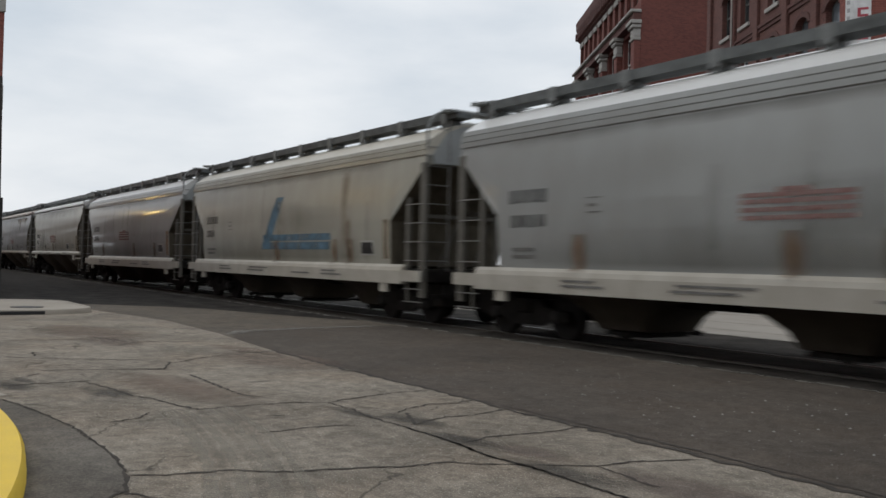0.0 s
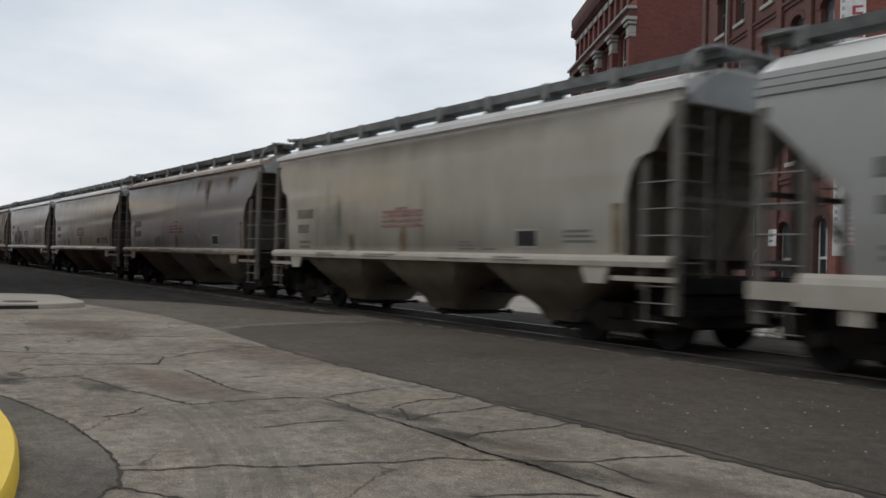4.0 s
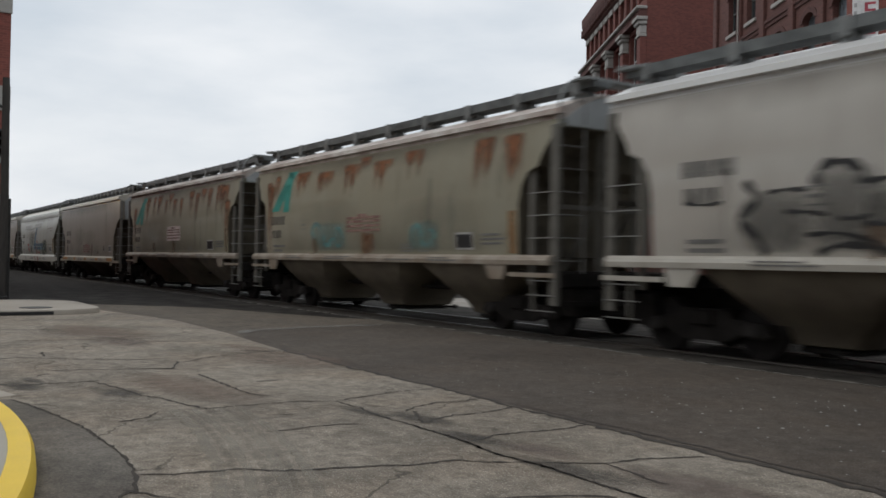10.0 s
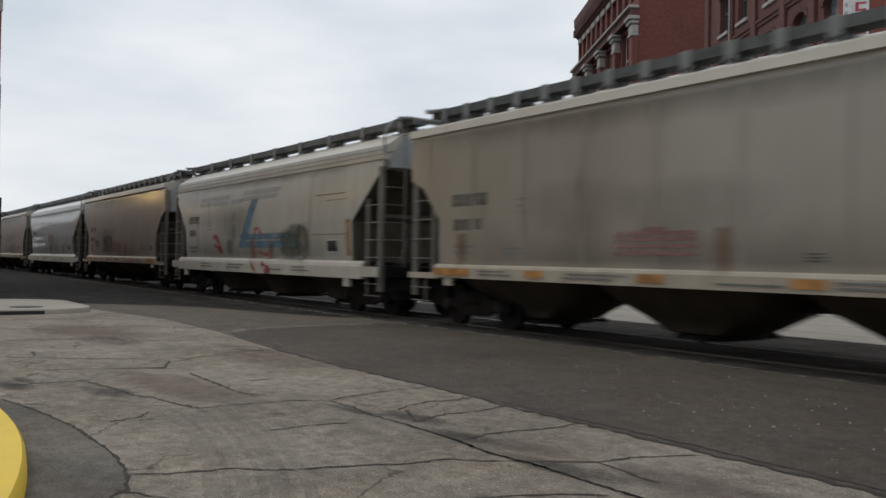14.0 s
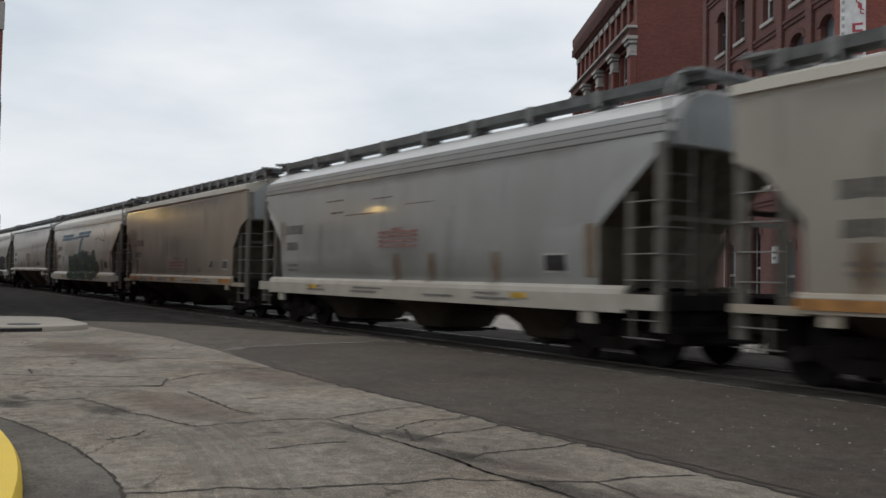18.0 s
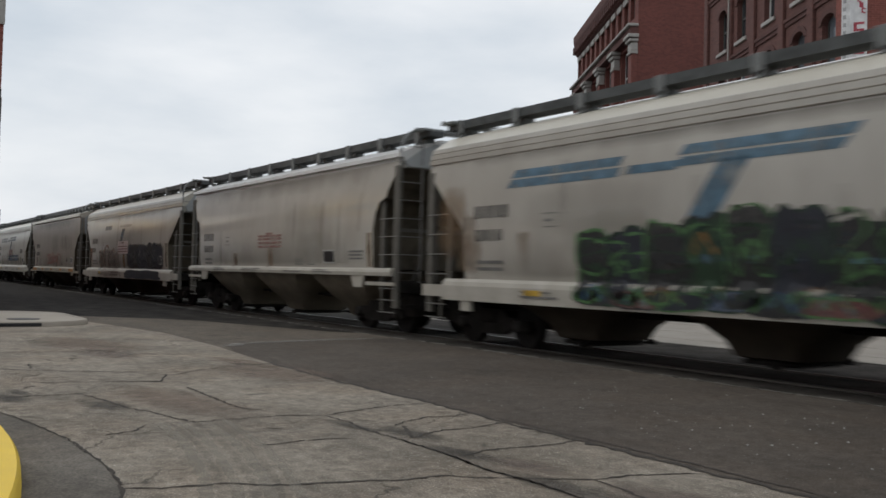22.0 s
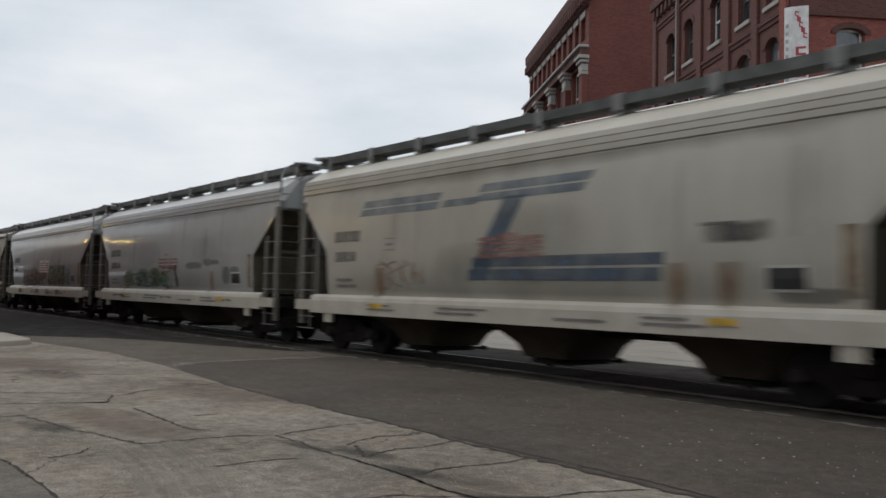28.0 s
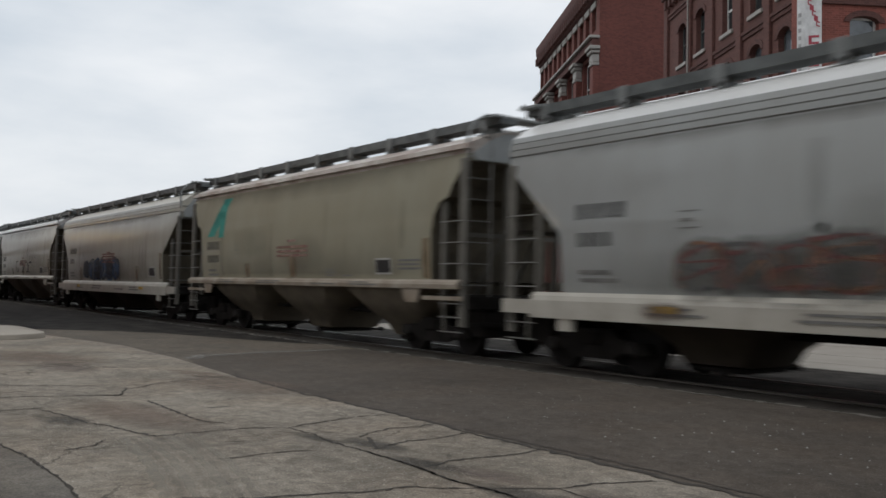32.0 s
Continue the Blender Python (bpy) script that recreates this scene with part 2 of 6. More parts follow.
SILL_RUST = mat("sill_rusty", (0.34, 0.30, 0.245), 0.6, var=0.9, scale=1.6, tint=(0.15, 0.105, 0.07), fine=0.1)
SILL_TAN = mat("sill_tan", (0.42, 0.375, 0.30), 0.5, var=0.6, scale=2.0, tint=(0.24, 0.20, 0.145), fine=0.06)
GALV = mat("running_board_steel", (0.13, 0.139, 0.138), 0.6, 0.2, var=0.4, scale=4, fine=0.2, rnd=0.35)
BRACKET = mat("bracket_steel", (0.25, 0.26, 0.255), 0.5, 0.1, var=0.3, scale=4, fine=0.2)
# Underframe grime, also used to paint the end sills as dark as their shade.
UNDER = mat("underframe_grime_shaded", (0.026, 0.023, 0.021), 0.85, var=0.4, scale=3, fine=0.25, spec=0.12)
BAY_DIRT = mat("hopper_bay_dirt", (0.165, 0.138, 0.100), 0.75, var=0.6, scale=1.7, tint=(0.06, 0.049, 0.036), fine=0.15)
BAY_DARK = mat("hopper_bay_dark", (0.085, 0.069, 0.052), 0.85, var=0.6, scale=1.7, tint=(0.035, 0.028, 0.022), fine=0.15, spec=0.2)
# Slope sheets: grimy body paint, with the shade of the end recess in the colour.
SLOPE_DARK = mat("slope_sheet_shaded_grime", (0.135, 0.117, 0.087), 0.85, var=0.8, scale=1.6, tint=(0.042, 0.035, 0.027), fine=0.15, spec=0.2)
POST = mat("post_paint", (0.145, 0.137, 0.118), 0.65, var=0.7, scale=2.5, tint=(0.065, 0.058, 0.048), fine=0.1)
# End plates: pale bluish tone painted in for light from the open sky.
END_SKYLIT = mat("end_plate_skylit_paint", (0.40, 0.42, 0.42), 0.5, var=0.5, scale=1.8, tint=(0.26, 0.26, 0.245), fine=0.08)
RUNG = mat("rung_steel", (0.29, 0.285, 0.268), 0.4, 0.2, var=0.3, scale=9, fine=0.1)
WHEEL = mat("wheel_steel", (0.024, 0.021, 0.02), 0.7, 0.1, var=0.3, scale=6, fine=0.2, spec=0.15)
TREAD = mat("bearing_steel", (0.035, 0.032, 0.03), 0.6, 0.2, var=0.2, scale=6, spec=0.2)
BLACK = worn("stencil_black", (0.075, 0.075, 0.073), 0.85, 6.0, soft=0.3, top=0.62)
GREYBAR = mat("stencil_grey", (0.19, 0.185, 0.175), 0.6, var=0.3, scale=5)
PALEBAR = mat("sign_pale_grey", (0.42, 0.42, 0.42), 0.6, var=0.3, scale=5)
DARKBOX = mat("placard_black", (0.02, 0.02, 0.022), 0.5, var=0.3, scale=8)
PLACARD = mat("placard_frame", (0.48, 0.47, 0.44), 0.5, var=0.3, scale=8)
REDLINE = worn("stencil_red", (0.36, 0.175, 0.15), 0.8, 3.0, soft=0.35, top=0.85)
PINK = mat("sticker_pale", (0.62, 0.52, 0.49), 0.5, var=0.3, scale=4)
ORANGE = mat("panel_orange", (0.52, 0.25, 0.07), 0.6, var=0.4, scale=4)
PANEL_O = worn("panel_faded_orange", (0.36, 0.19, 0.07), 0.8, 3.0, soft=0.3, top=0.85)
OCHRE = worn("patch_ochre", (0.28, 0.18, 0.085), 0.7, 3.0, soft=0.3, top=0.75)
YELLOWP = mat("panel_yellow", (0.60, 0.38, 0.05), 0.55, var=0.3, scale=5)
BLUE = worn("logo_blue", (0.075, 0.115, 0.165), 0.75, 1.6, soft=0.3, top=0.85)
BLUEF = worn("logo_blue_faded", (0.13, 0.18, 0.23), 0.5, 2.2, soft=0.35)
BLUEG = worn("logo_blue_ghost", (0.15, 0.19, 0.23), 0.5, 2.2, soft=0.35, top=0.4)
BLUEL = worn("logo_blue_light", (0.11, 0.205, 0.285), 0.75, 1.8, soft=0.25)
TEAL = worn("logo_teal", (0.045, 0.30, 0.25), 0.85, 2.0)
RUST = faded("rust_stain", (0.265, 0.105, 0.042), 0.72, 3.2, stretch=(1.0, 1.0, 0.7), top=0.78, soft=0.30)
RUSTC = faded("rust_column", (0.26, 0.155, 0.08), 0.62, 4.0, top=0.56, soft=0.34)
RUSTL = faded("rust_bleed", (0.27, 0.165, 0.085), 0.5, 3.5, top=0.45, soft=0.38)
SMUDGE = {k: faded("spray_fill_" + k, c, a, 6.0, 0.7, (1, 1, 0.6), tp, 0.26) for k, c, a, tp in (("brown", (0.19, 0.125, 0.088), 0.6, 0.5), ("navy", (0.025, 0.028, 0.042), 1.0, 0.9), ("olive", (0.11, 0.108, 0.06), 0.85, 0.7), ("green", (0.022, 0.045, 0.027), 1.15, 0.92), ("grey", (0.15, 0.145, 0.13), 0.6, 0.55), ("teal", (0.09, 0.14, 0.13), 0.7, 0.65), ("cyan", (0.19, 0.32, 0.29), 0.6, 0.45), ("smear", (0.06, 0.062, 0.072), 0.75, 0.38))}
RUST_LINE = worn("rust_scratch", (0.20, 0.10, 0.055), 0.7, 5.0, soft=0.25, top=0.85)
SCUFF = faded("grime_scuff", (0.135, 0.117, 0.092), 0.45, 1.3, 0.8, (1.0, 1.0, 0.5), 0.17, 0.5)
DIRT = faded("road_dirt", (0.115, 0.098, 0.074), 0.6, 2.2, 0.8, (0.8, 1.0, 0.3), 0.36, 0.42)
INK = {
    "white": worn("spray_white", (0.40, 0.41, 0.40), 0.6, 3.0, soft=0.3, top=0.8),
    "orange": worn("spray_orange", (0.32, 0.17, 0.05), 0.7, 3.0, soft=0.25),
    "maroon": worn("spray_maroon", (0.20, 0.075, 0.07), 0.85, 3.0, soft=0.25, top=0.85),
    "black": worn("spray_black", (0.022, 0.022, 0.023), 1.05, 3.0, soft=0.3, top=0.95),
    "grey": worn("spray_grey", (0.15, 0.15, 0.15), 0.6, 2.5, soft=0.25),
    "green": worn("spray_green", (0.105, 0.235, 0.085), 0.8, 3.0, soft=0.25),
    "dkgreen": worn("spray_dark_green", (0.018, 0.048, 0.022), 1.0, 2.5, soft=0.25, top=0.95),
    "blue": worn("spray_blue", (0.04, 0.09, 0.19), 0.7, 2.5, soft=0.25),
    "navy": worn("spray_navy", (0.019, 0.022, 0.034), 1.05, 2.5, soft=0.25, top=0.95),
    "red": worn("spray_red", (0.36, 0.07, 0.055), 0.7, 3.0),
    "rusty": worn("spray_brown", (0.26, 0.13, 0.075), 0.62, 2.5, soft=0.2),
    "cyan": worn("spray_cyan", (0.17, 0.38, 0.37), 0.5, 2.0, soft=0.25),
    "olive": worn("spray_olive", (0.15, 0.16, 0.065), 0.7, 2.5),
    "dirt": worn("spray_dirt", (0.17, 0.15, 0.12), 0.5, 1.6, soft=0.3),
}
CONCRETE = paving("old_concrete", (0.290, 0.253, 0.206), (0.166, 0.143, 0.114), (0.46, 0.43, 0.37), 0.85, 60.0, 0.52, 0.26, bump=1.0, patch=0.18)
WALK_FAR = mat("far_sidewalk", (0.37, 0.33, 0.275), 0.8, var=0.5, scale=0.8, tint=(0.22, 0.195, 0.16), fine=0.15, fine_scale=40, bump=0.3)
ASPHALT_OLD = paving("old_asphalt", (0.133, 0.112, 0.089), (0.082, 0.069, 0.055), (0.22, 0.205, 0.18), 0.85, 50.0, 0.45, 0.2, True)
CONC_FAR = mat("pale_concrete", (0.325, 0.296, 0.256), 0.8, var=0.6, scale=0.7, tint=(0.21, 0.188, 0.158), fine=0.1, fine_scale=30, bump=0.1)
ASPHALT = paving("asphalt", (0.098, 0.081, 0.066), (0.059, 0.049, 0.040), (0.19, 0.18, 0.165), 0.85, 55.0, 0.4, 0.19, False)
PATCH = paving("asphalt_patch", (0.165, 0.148, 0.126), (0.080, 0.071, 0.060), (0.2, 0.19, 0.18), 0.85, 45.0, 0.4, 0.14, False)
VERGE = mat("verge_dirt", (0.050, 0.045, 0.040), 0.9, var=0.5, scale=1.2, fine=0.4, fine_scale=20, bump=0.8, spec=0.08)
BALLAST = mat("track_bed", (0.075, 0.068, 0.060), 0.9, var=0.4, scale=1.5, fine=0.4, fine_scale=25, bump=0.8, spec=0.08)
TAR = worn("crack_tar", (0.052, 0.042, 0.033), 1.25, 2.6, 0.9, soft=0.3, top=0.97)
TYRE = worn("tyre_scuff", (0.37, 0.33, 0.265), 0.5, 2.6, 0.85, soft=0.5, top=0.55)
TYRE_D = worn("tyre_rubber", (0.09, 0.08, 0.066), 0.45, 1.6, 0.85, soft=0.4, top=0.25)
TREADMARK = worn("tread_scuff", (0.42, 0.395, 0.34), 0.42, 2.5, 0.85, soft=0.3, top=0.32)
STAIN = {k: faded("ground_stain_" + k, col, a * 0.78, 2.6, 0.85, (1, 1, 1), 0.5, 0.38) for k, col, a in (("brown", (0.262, 0.188, 0.142), 0.9), ("dark", (0.07, 0.064, 0.056), 0.95), ("pink", (0.21, 0.16, 0.135), 0.9))}
GRAVEL = mat("loose_chips", (0.36, 0.35, 0.33), 0.7, var=0.3, scale=9, rnd=0.3)
CURB_Y = mat("curb_yellow", (0.88, 0.60, 0.045), 0.5, var=0.3, scale=2.5, tint=(0.66, 0.44, 0.06), fine=0.1, bump=0.15)
WALKWAY = mat("sidewalk", (0.40, 0.375, 0.315), 0.75, var=0.4, scale=0.9, tint=(0.31, 0.285, 0.24), fine=0.12, fine_scale=50, bump=0.25)
RAIL = mat("rail_steel", (0.16, 0.145, 0.13), 0.38, 0.8, var=0.3, scale=3, stretch=(0.1, 1, 1))
EDGE = worn("broken_edge", (0.27, 0.25, 0.22), 0.6, 2.0, soft=0.25, top=0.9)
LINE_W = worn("stop_line_paint", (0.36, 0.345, 0.315), 0.5, 2.0, soft=0.3, top=0.6)
BRICK = mat("red_brick", (0.158, 0.050, 0.038), 0.85, var=0.55, scale=0.35, tint=(0.10, 0.033, 0.026), fine=0.25, fine_scale=14, bump=0.3, rnd=0.06, courses=0.9)
# BRICK_B: the front's shade put into its colour; BRICK_L keeps the lit tone.
BRICK_B = mat("shaded_brick", (0.122, 0.050, 0.040), 0.85, var=0.5, scale=0.4, tint=(0.075, 0.033, 0.027), fine=0.25, fine_scale=14, bump=0.3, rnd=0.06, courses=0.9)
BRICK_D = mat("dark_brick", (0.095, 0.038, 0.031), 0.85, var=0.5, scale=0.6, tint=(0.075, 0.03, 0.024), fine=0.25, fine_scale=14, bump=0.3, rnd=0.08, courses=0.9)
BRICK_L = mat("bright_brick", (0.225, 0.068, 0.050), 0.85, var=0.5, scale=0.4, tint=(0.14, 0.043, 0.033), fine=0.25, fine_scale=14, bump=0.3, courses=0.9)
STONE = mat("pale_stone", (0.36, 0.345, 0.32), 0.75, var=0.4, scale=2, tint=(0.28, 0.265, 0.24), fine=0.12, bump=0.2)
FRAME_W = mat("window_frame_white", (0.62, 0.62, 0.60), 0.5, var=0.25, scale=4)
FRAME_D = mat("window_frame_dark", (0.07, 0.075, 0.07), 0.5, var=0.25, scale=4)
GLASS = mat("window_glass", (0.035, 0.045, 0.05), 0.06, 0.0, var=0.3, scale=0.8, spec=0.9)
GLASS_P = mat("window_glass_pale", (0.14, 0.16, 0.18), 0.07, 0.0, var=0.4, scale=0.8, spec=0.9)
TARROOF = mat("roof_felt", (0.06, 0.058, 0.056), 0.9, var=0.4, scale=1)
SIGNW = mat("sign_white", (0.70, 0.70, 0.70), 0.45, var=0.2, scale=3)
SIGNR = mat("sign_red", (0.40, 0.05, 0.075), 0.5, var=0.2, scale=4)
POLEM = mat("pole_weathered", (0.055, 0.047, 0.040), 0.8, var=0.5, scale=2, stretch=(3, 3, 0.4), fine=0.2, bump=0.3)
IRON = mat("cast_iron", (0.05, 0.048, 0.045), 0.6, 0.5, var=0.4, scale=5)
LENS_Y = mat("lens_amber", (0.9, 0.5, 0.08), 0.3, emit=((1.0, 0.64, 0.18), 420.0))
LENS_R = mat("lens_red_off", (0.16, 0.02, 0.02), 0.3)
LENS_G = mat("lens_green_off", (0.02, 0.09, 0.07), 0.3)
SIGNAL = mat("signal_housing", (0.035, 0.036, 0.034), 0.55, var=0.3, scale=5)
VISOR = mat("visor_black", (0.0008, 0.0008, 0.0008), 1.0, var=0.2, scale=5, spec=0.0)


# ---- mesh helpers ----
def box(bm, x0, x1, y0, y1, z0, z1, bev=0.0):
    vs = [bm.verts.new((x, y, z)) for z in (z0, z1) for y in (y0, y1) for x in (x0, x1)]
    fs = [(0, 2, 3, 1), (4, 5, 7, 6), (0, 1, 5, 4), (2, 6, 7, 3), (0, 4, 6, 2), (1, 3, 7, 5)]
    faces = [bm.faces.new([vs[i] for i in f]) for f in fs]
    if bev:
        es = list({e for f in faces for e in f.edges})
        bmesh.ops.bevel(bm, geom=es, offset=bev, segments=1, affect="EDGES")


def prism(bm, poly, y0, y1, axis="y"):
    """A polygon drawn in x and z (axis y), y and z (axis x) or x and y (axis z), drawn out from y0 to y1."""
    def place(a, b, c):
        return {"y": (a, c, b), "x": (c, a, b), "z": (a, b, c)}[axis]
    lo = [bm.verts.new(place(a, b, y0)) for a, b in poly]
    hi = [bm.verts.new(place(a, b, y1)) for a, b in poly]
    bm.faces.new(lo)
    bm.faces.new(list(reversed(hi)))
    n = len(poly)
    for i in range(n):
        bm.faces.new((lo[i], hi[i], hi[(i + 1) % n], lo[(i + 1) % n]))


def rod(bm, a, b, r, n=6, r2=None):
    a, b = Vector(a), Vector(b)
    q = (b - a).to_track_quat("Z", "Y")
    r2 = r if r2 is None else r2
    lo = [bm.verts.new(a + q @ Vector((r * math.cos(i * math.tau / n), r * math.sin(i * math.tau / n), 0))) for i in range(n)]
    hi = [bm.verts.new(b + q @ Vector((r2 * math.cos(i * math.tau / n), r2 * math.sin(i * math.tau / n), 0))) for i in range(n)]
    bm.faces.new(list(reversed(lo)))
    bm.faces.new(hi)
    for i in range(n):
        bm.faces.new((lo[i], lo[(i + 1) % n], hi[(i + 1) % n], hi[i]))


def mesh_of(name, bm, material, smooth=0.0):
    bmesh.ops.recalc_face_normals(bm, faces=bm.faces)
    me = bpy.data.meshes.new(name)
    bm.to_mesh(me)
    bm.free()
    me.materials.append(material)
    if smooth:
        me.polygons.foreach_set("use_smooth", [True] * len(me.polygons))
        me.set_sharp_from_angle(angle=radians(smooth))
    return me


def part(name, bm, material, parent, label="", smooth=0.0):
    """Links a bmesh, or a mesh that is shared, as one part of a thing."""
    me = bm if isinstance(bm, bpy.types.Mesh) else mesh_of(name, bm, material, smooth)
    ob = new(name, me)
    ob.parent = parent
    if label:
        tagged(ob, label=label)
    return ob


def structure(name, bm, material, label, category, smooth=0.0, kind="structure"):
    return tagged(new(name, mesh_of(name, bm, material, smooth)), label=label, category=category, kind=kind)


# ---- ground ----
def sheet(name, poly, z, material, label, category, cuts=0):
    bm = bmesh.new()
    bm.faces.new([bm.verts.new((x, y, z)) for x, y in poly])
    return structure(name, bm, material, label, category)


sheet("ground", [(-1500, -1500), (1500, -1500), (1500, 1500), (-1500, 1500)], -0.03, ASPHALT, "dark grey asphalt ground of the town streets", "ground")
YT = 11.76            # centre line of the track
apron = sheet("pavement", [(-26.2, -30), (30, -30), (30, 5.25), (-3, 5.24), (-12.3, 5.33), (-15.5, 5.62), (-19, 5.72), (-23, 5.1), (-26.2, 5.0)], 0.0, CONCRETE,
              "old cracked grey concrete street beside the asphalt", "pavement")
sheet("road", [(-90, 4.9), (30, 4.9), (30, 10.02), (-90, 10.02)], -0.004, ASPHALT,
      "dark worn asphalt lane along the railway track", "road")
sheet("road_old", [(-90, 4.95), (-13.2, 4.95), (-14.2, 5.5), (-15.35, 5.8), (-15.85, 6.3), (-16.25, 7.6), (-16.35, 10.0), (-90, 10.0)], -0.0015, ASPHALT_OLD,
      "older brownish asphalt before the stop line", "road")
sheet("track_bed", [(-400, 10.02), (120, 10.02), (120, 15.4), (-400, 15.4)], -0.012, BALLAST, "dark oily bed of the street-running track", "track bed")
sheet("street_beyond", [(-27, 15.4), (120, 15.4), (120, 46), (-27, 46)], 0.0, CONC_FAR, "pale concrete street on the other side of the track", "street")

sheet("verge", [(-300, -2), (-26.55, -2), (-26.55, 4.6), (-25.6, 5.6), (-24.2, 7.2), (-23, 8.0), (-21, 8.6), (-18.5, 9.5), (-17.8, 10.0), (-300, 10.0)], 0.0005, VERGE,
      "dark dirt and gravel verge beside the track", "verge")
sheet("yard_beyond", [(-400, 15.4), (-27, 15.4), (-27, 46), (-400, 46)], 0.0, VERGE, "dark gravel yard on the other side of the track", "yard")


def ribbon(name, pts, width, z, material, label, category, jitter=0.4, step=0.12, kind="structure", seed=1):
    """A strip of uneven width along a line on the ground."""
    rng = random.Random(seed)
    line = []
    for (ax, ay), (bx, by) in zip(pts, pts[1:]):
        n = max(1, int(math.hypot(bx - ax, by - ay) / step))
        line += [(ax + (bx - ax) * i / n, ay + (by - ay) * i / n) for i in range(n)]
    line.append(pts[-1])
    bm = bmesh.new()
    rows = []
    for i, (x, y) in enumerate(line):
        (ax, ay), (bx, by) = line[max(0, i - 1)], line[min(len(line) - 1, i + 1)]
        d = math.hypot(bx - ax, by - ay) or 1
        nx, ny = -(by - ay) / d, (bx - ax) / d
        off = rng.uniform(-1, 1) * width * jitter
        w = width * rng.uniform(1 - jitter, 1 + jitter) * (0.35 if i in (0, len(line) - 1) else 1) / 2
        rows.append([bm.verts.new((x + nx * (off + s * w), y + ny * (off + s * w), z)) for s in (-1, 1)])
    for a, b in zip(rows, rows[1:]):
        bm.faces.new((a[0], a[1], b[1], b[0]))
    return structure(name, bm, material, label, category, kind=kind)


def crack(width, *pts):
    """One crack: a dark uneven line along the points given."""
    crack.count += 1
    ribbon("crack", pts, width, 0.004, TAR, "dark irregular crack in the concrete pavement", "crack", 0.6, 0.05, seed=crack.count)


crack.count = 0
crack(0.045, (-10.3, 1.21), (-10.02, 1.39), (-10.08, 1.73), (-10.05, 2.19))
crack(0.030, (-11.18, 1.88), (-11.1, 2.28), (-10.95, 2.71), (-10.86, 3.03), (-10.76, 3.24), (-11.48, 3.53))
crack(0.030, (-10.71, 1.69), (-10.91, 1.84))
crack(0.030, (-9.96, 2.17), (-9.43, 2.28), (-8.88, 2.34), (-8.62, 2.46), (-8.19, 2.55), (-7.78, 2.66))
crack(0.024, (-7.78, 2.66), (-7.82, 2.97), (-7.82, 3.25), (-7.8, 3.59), (-7.64, 3.88))
crack(0.030, (-10.16, 3.36), (-9.13, 3.33), (-8.46, 3.33), (-8.18, 3.46))
crack(0.030, (-11.34, 3.53), (-11.82, 4.07), (-12.0, 4.54), (-12.27, 5.27), (-12.69, 5.59))
crack(0.035, (-9.28, 3.72), (-9.25, 3.98))
crack(0.035, (-11.24, 4.5), (-10.9, 4.6))
crack(0.030, (-13.33, 5.28), (-13.34, 5.48))
crack(0.024, (-7.64, 3.88), (-7.25, 3.92), (-6.72, 3.86), (-6.3, 3.89), (-5.96, 3.9), (-5.65, 3.91), (-5.31, 3.88), (-4.93, 3.85), (-4.61, 3.9), (-4.17, 3.9), (-3.86, 3.89), (-3.5, 3.89))
crack(0.024, (-7.64, 3.88), (-7.75, 4.12), (-7.85, 4.5), (-7.95, 4.91), (-7.88, 5.22))
crack(0.024, (-6.86, 4.2), (-7.01, 4.39), (-7.13, 4.72), (-7.08, 5.03), (-7.2, 5.36))
crack(0.032, (-6.82, 4.27), (-6.31, 4.04), (-6.48, 4.48), (-6.45, 4.77), (-6.57, 5.22))
crack(0.024, (-6.32, 3.91), (-6.31, 4.04))
crack(0.026, (-5.48, 3.95), (-5.57, 4.24), (-5.57, 4.52), (-5.51, 4.83), (-5.56, 5.26))
crack(0.026, (-5.64, 1.49), (-5.55, 1.7), (-5.51, 1.91), (-5.48, 2.09), (-5.3, 2.33), (-5.22, 2.57), (-5.13, 2.91), (-5.03, 3.15), (-5.01, 3.47), (-4.82, 3.67), (-4.62, 4.01), (-4.41, 4.33), (-4.39, 4.64), (-4.27, 4.97), (-4.22, 5.13))
crack(0.026, (-4.41, 4.33), (-4.16, 4.3), (-3.92, 4.25), (-3.79, 4.27))
crack(0.024, (-6.55, 2.72), (-6.55, 2.92), (-6.59, 3.14), (-6.55, 3.43), (-6.48, 3.56))
crack(0.024, (-7.5, 1.82), (-7.6, 2.08), (-7.83, 2.24))
crack(0.026, (-5.31, 1.33), (-5.14, 1.44), (-4.94, 1.55), (-4.75, 1.65))
crack(0.026, (-4.11, 3.05), (-4.02, 3.27), (-3.88, 3.59), (-3.73, 3.76))
crack(0.030, (-15.52, 3.83), (-15.67, 4.36), (-15.52, 4.71), (-15.52, 5.33))
crack(0.030, (-13.84, 3.46), (-14.45, 3.93))
crack(0.030, (-13.35, 2.17), (-12.74, 2.11))
crack(0.030, (-12.53, 1.33), (-12.76, 1.76), (-12.34, 2.32), (-11.81, 3.29))
crack(0.024, (-7.23, 3.06), (-7.18, 3.28))
crack(0.085, (-10.9, 2.98), (-10.78, 3.25))
crack(0.024, (-6.3, 3.89), (-5.96, 3.9), (-5.65, 3.91), (-5.31, 3.88), (-4.93, 3.85), (-4.61, 3.9), (-4.17, 3.9), (-3.5, 3.89), (-2.5, 3.95))
crack(0.032, (-15.2, 2.0), (-15.0, 3.4), (-14.2, 4.2), (-13.9, 5.4))
crack(0.032, (-17.6, 1.6), (-17.2, 3.1), (-17.4, 4.6), (-16.5, 5.6))
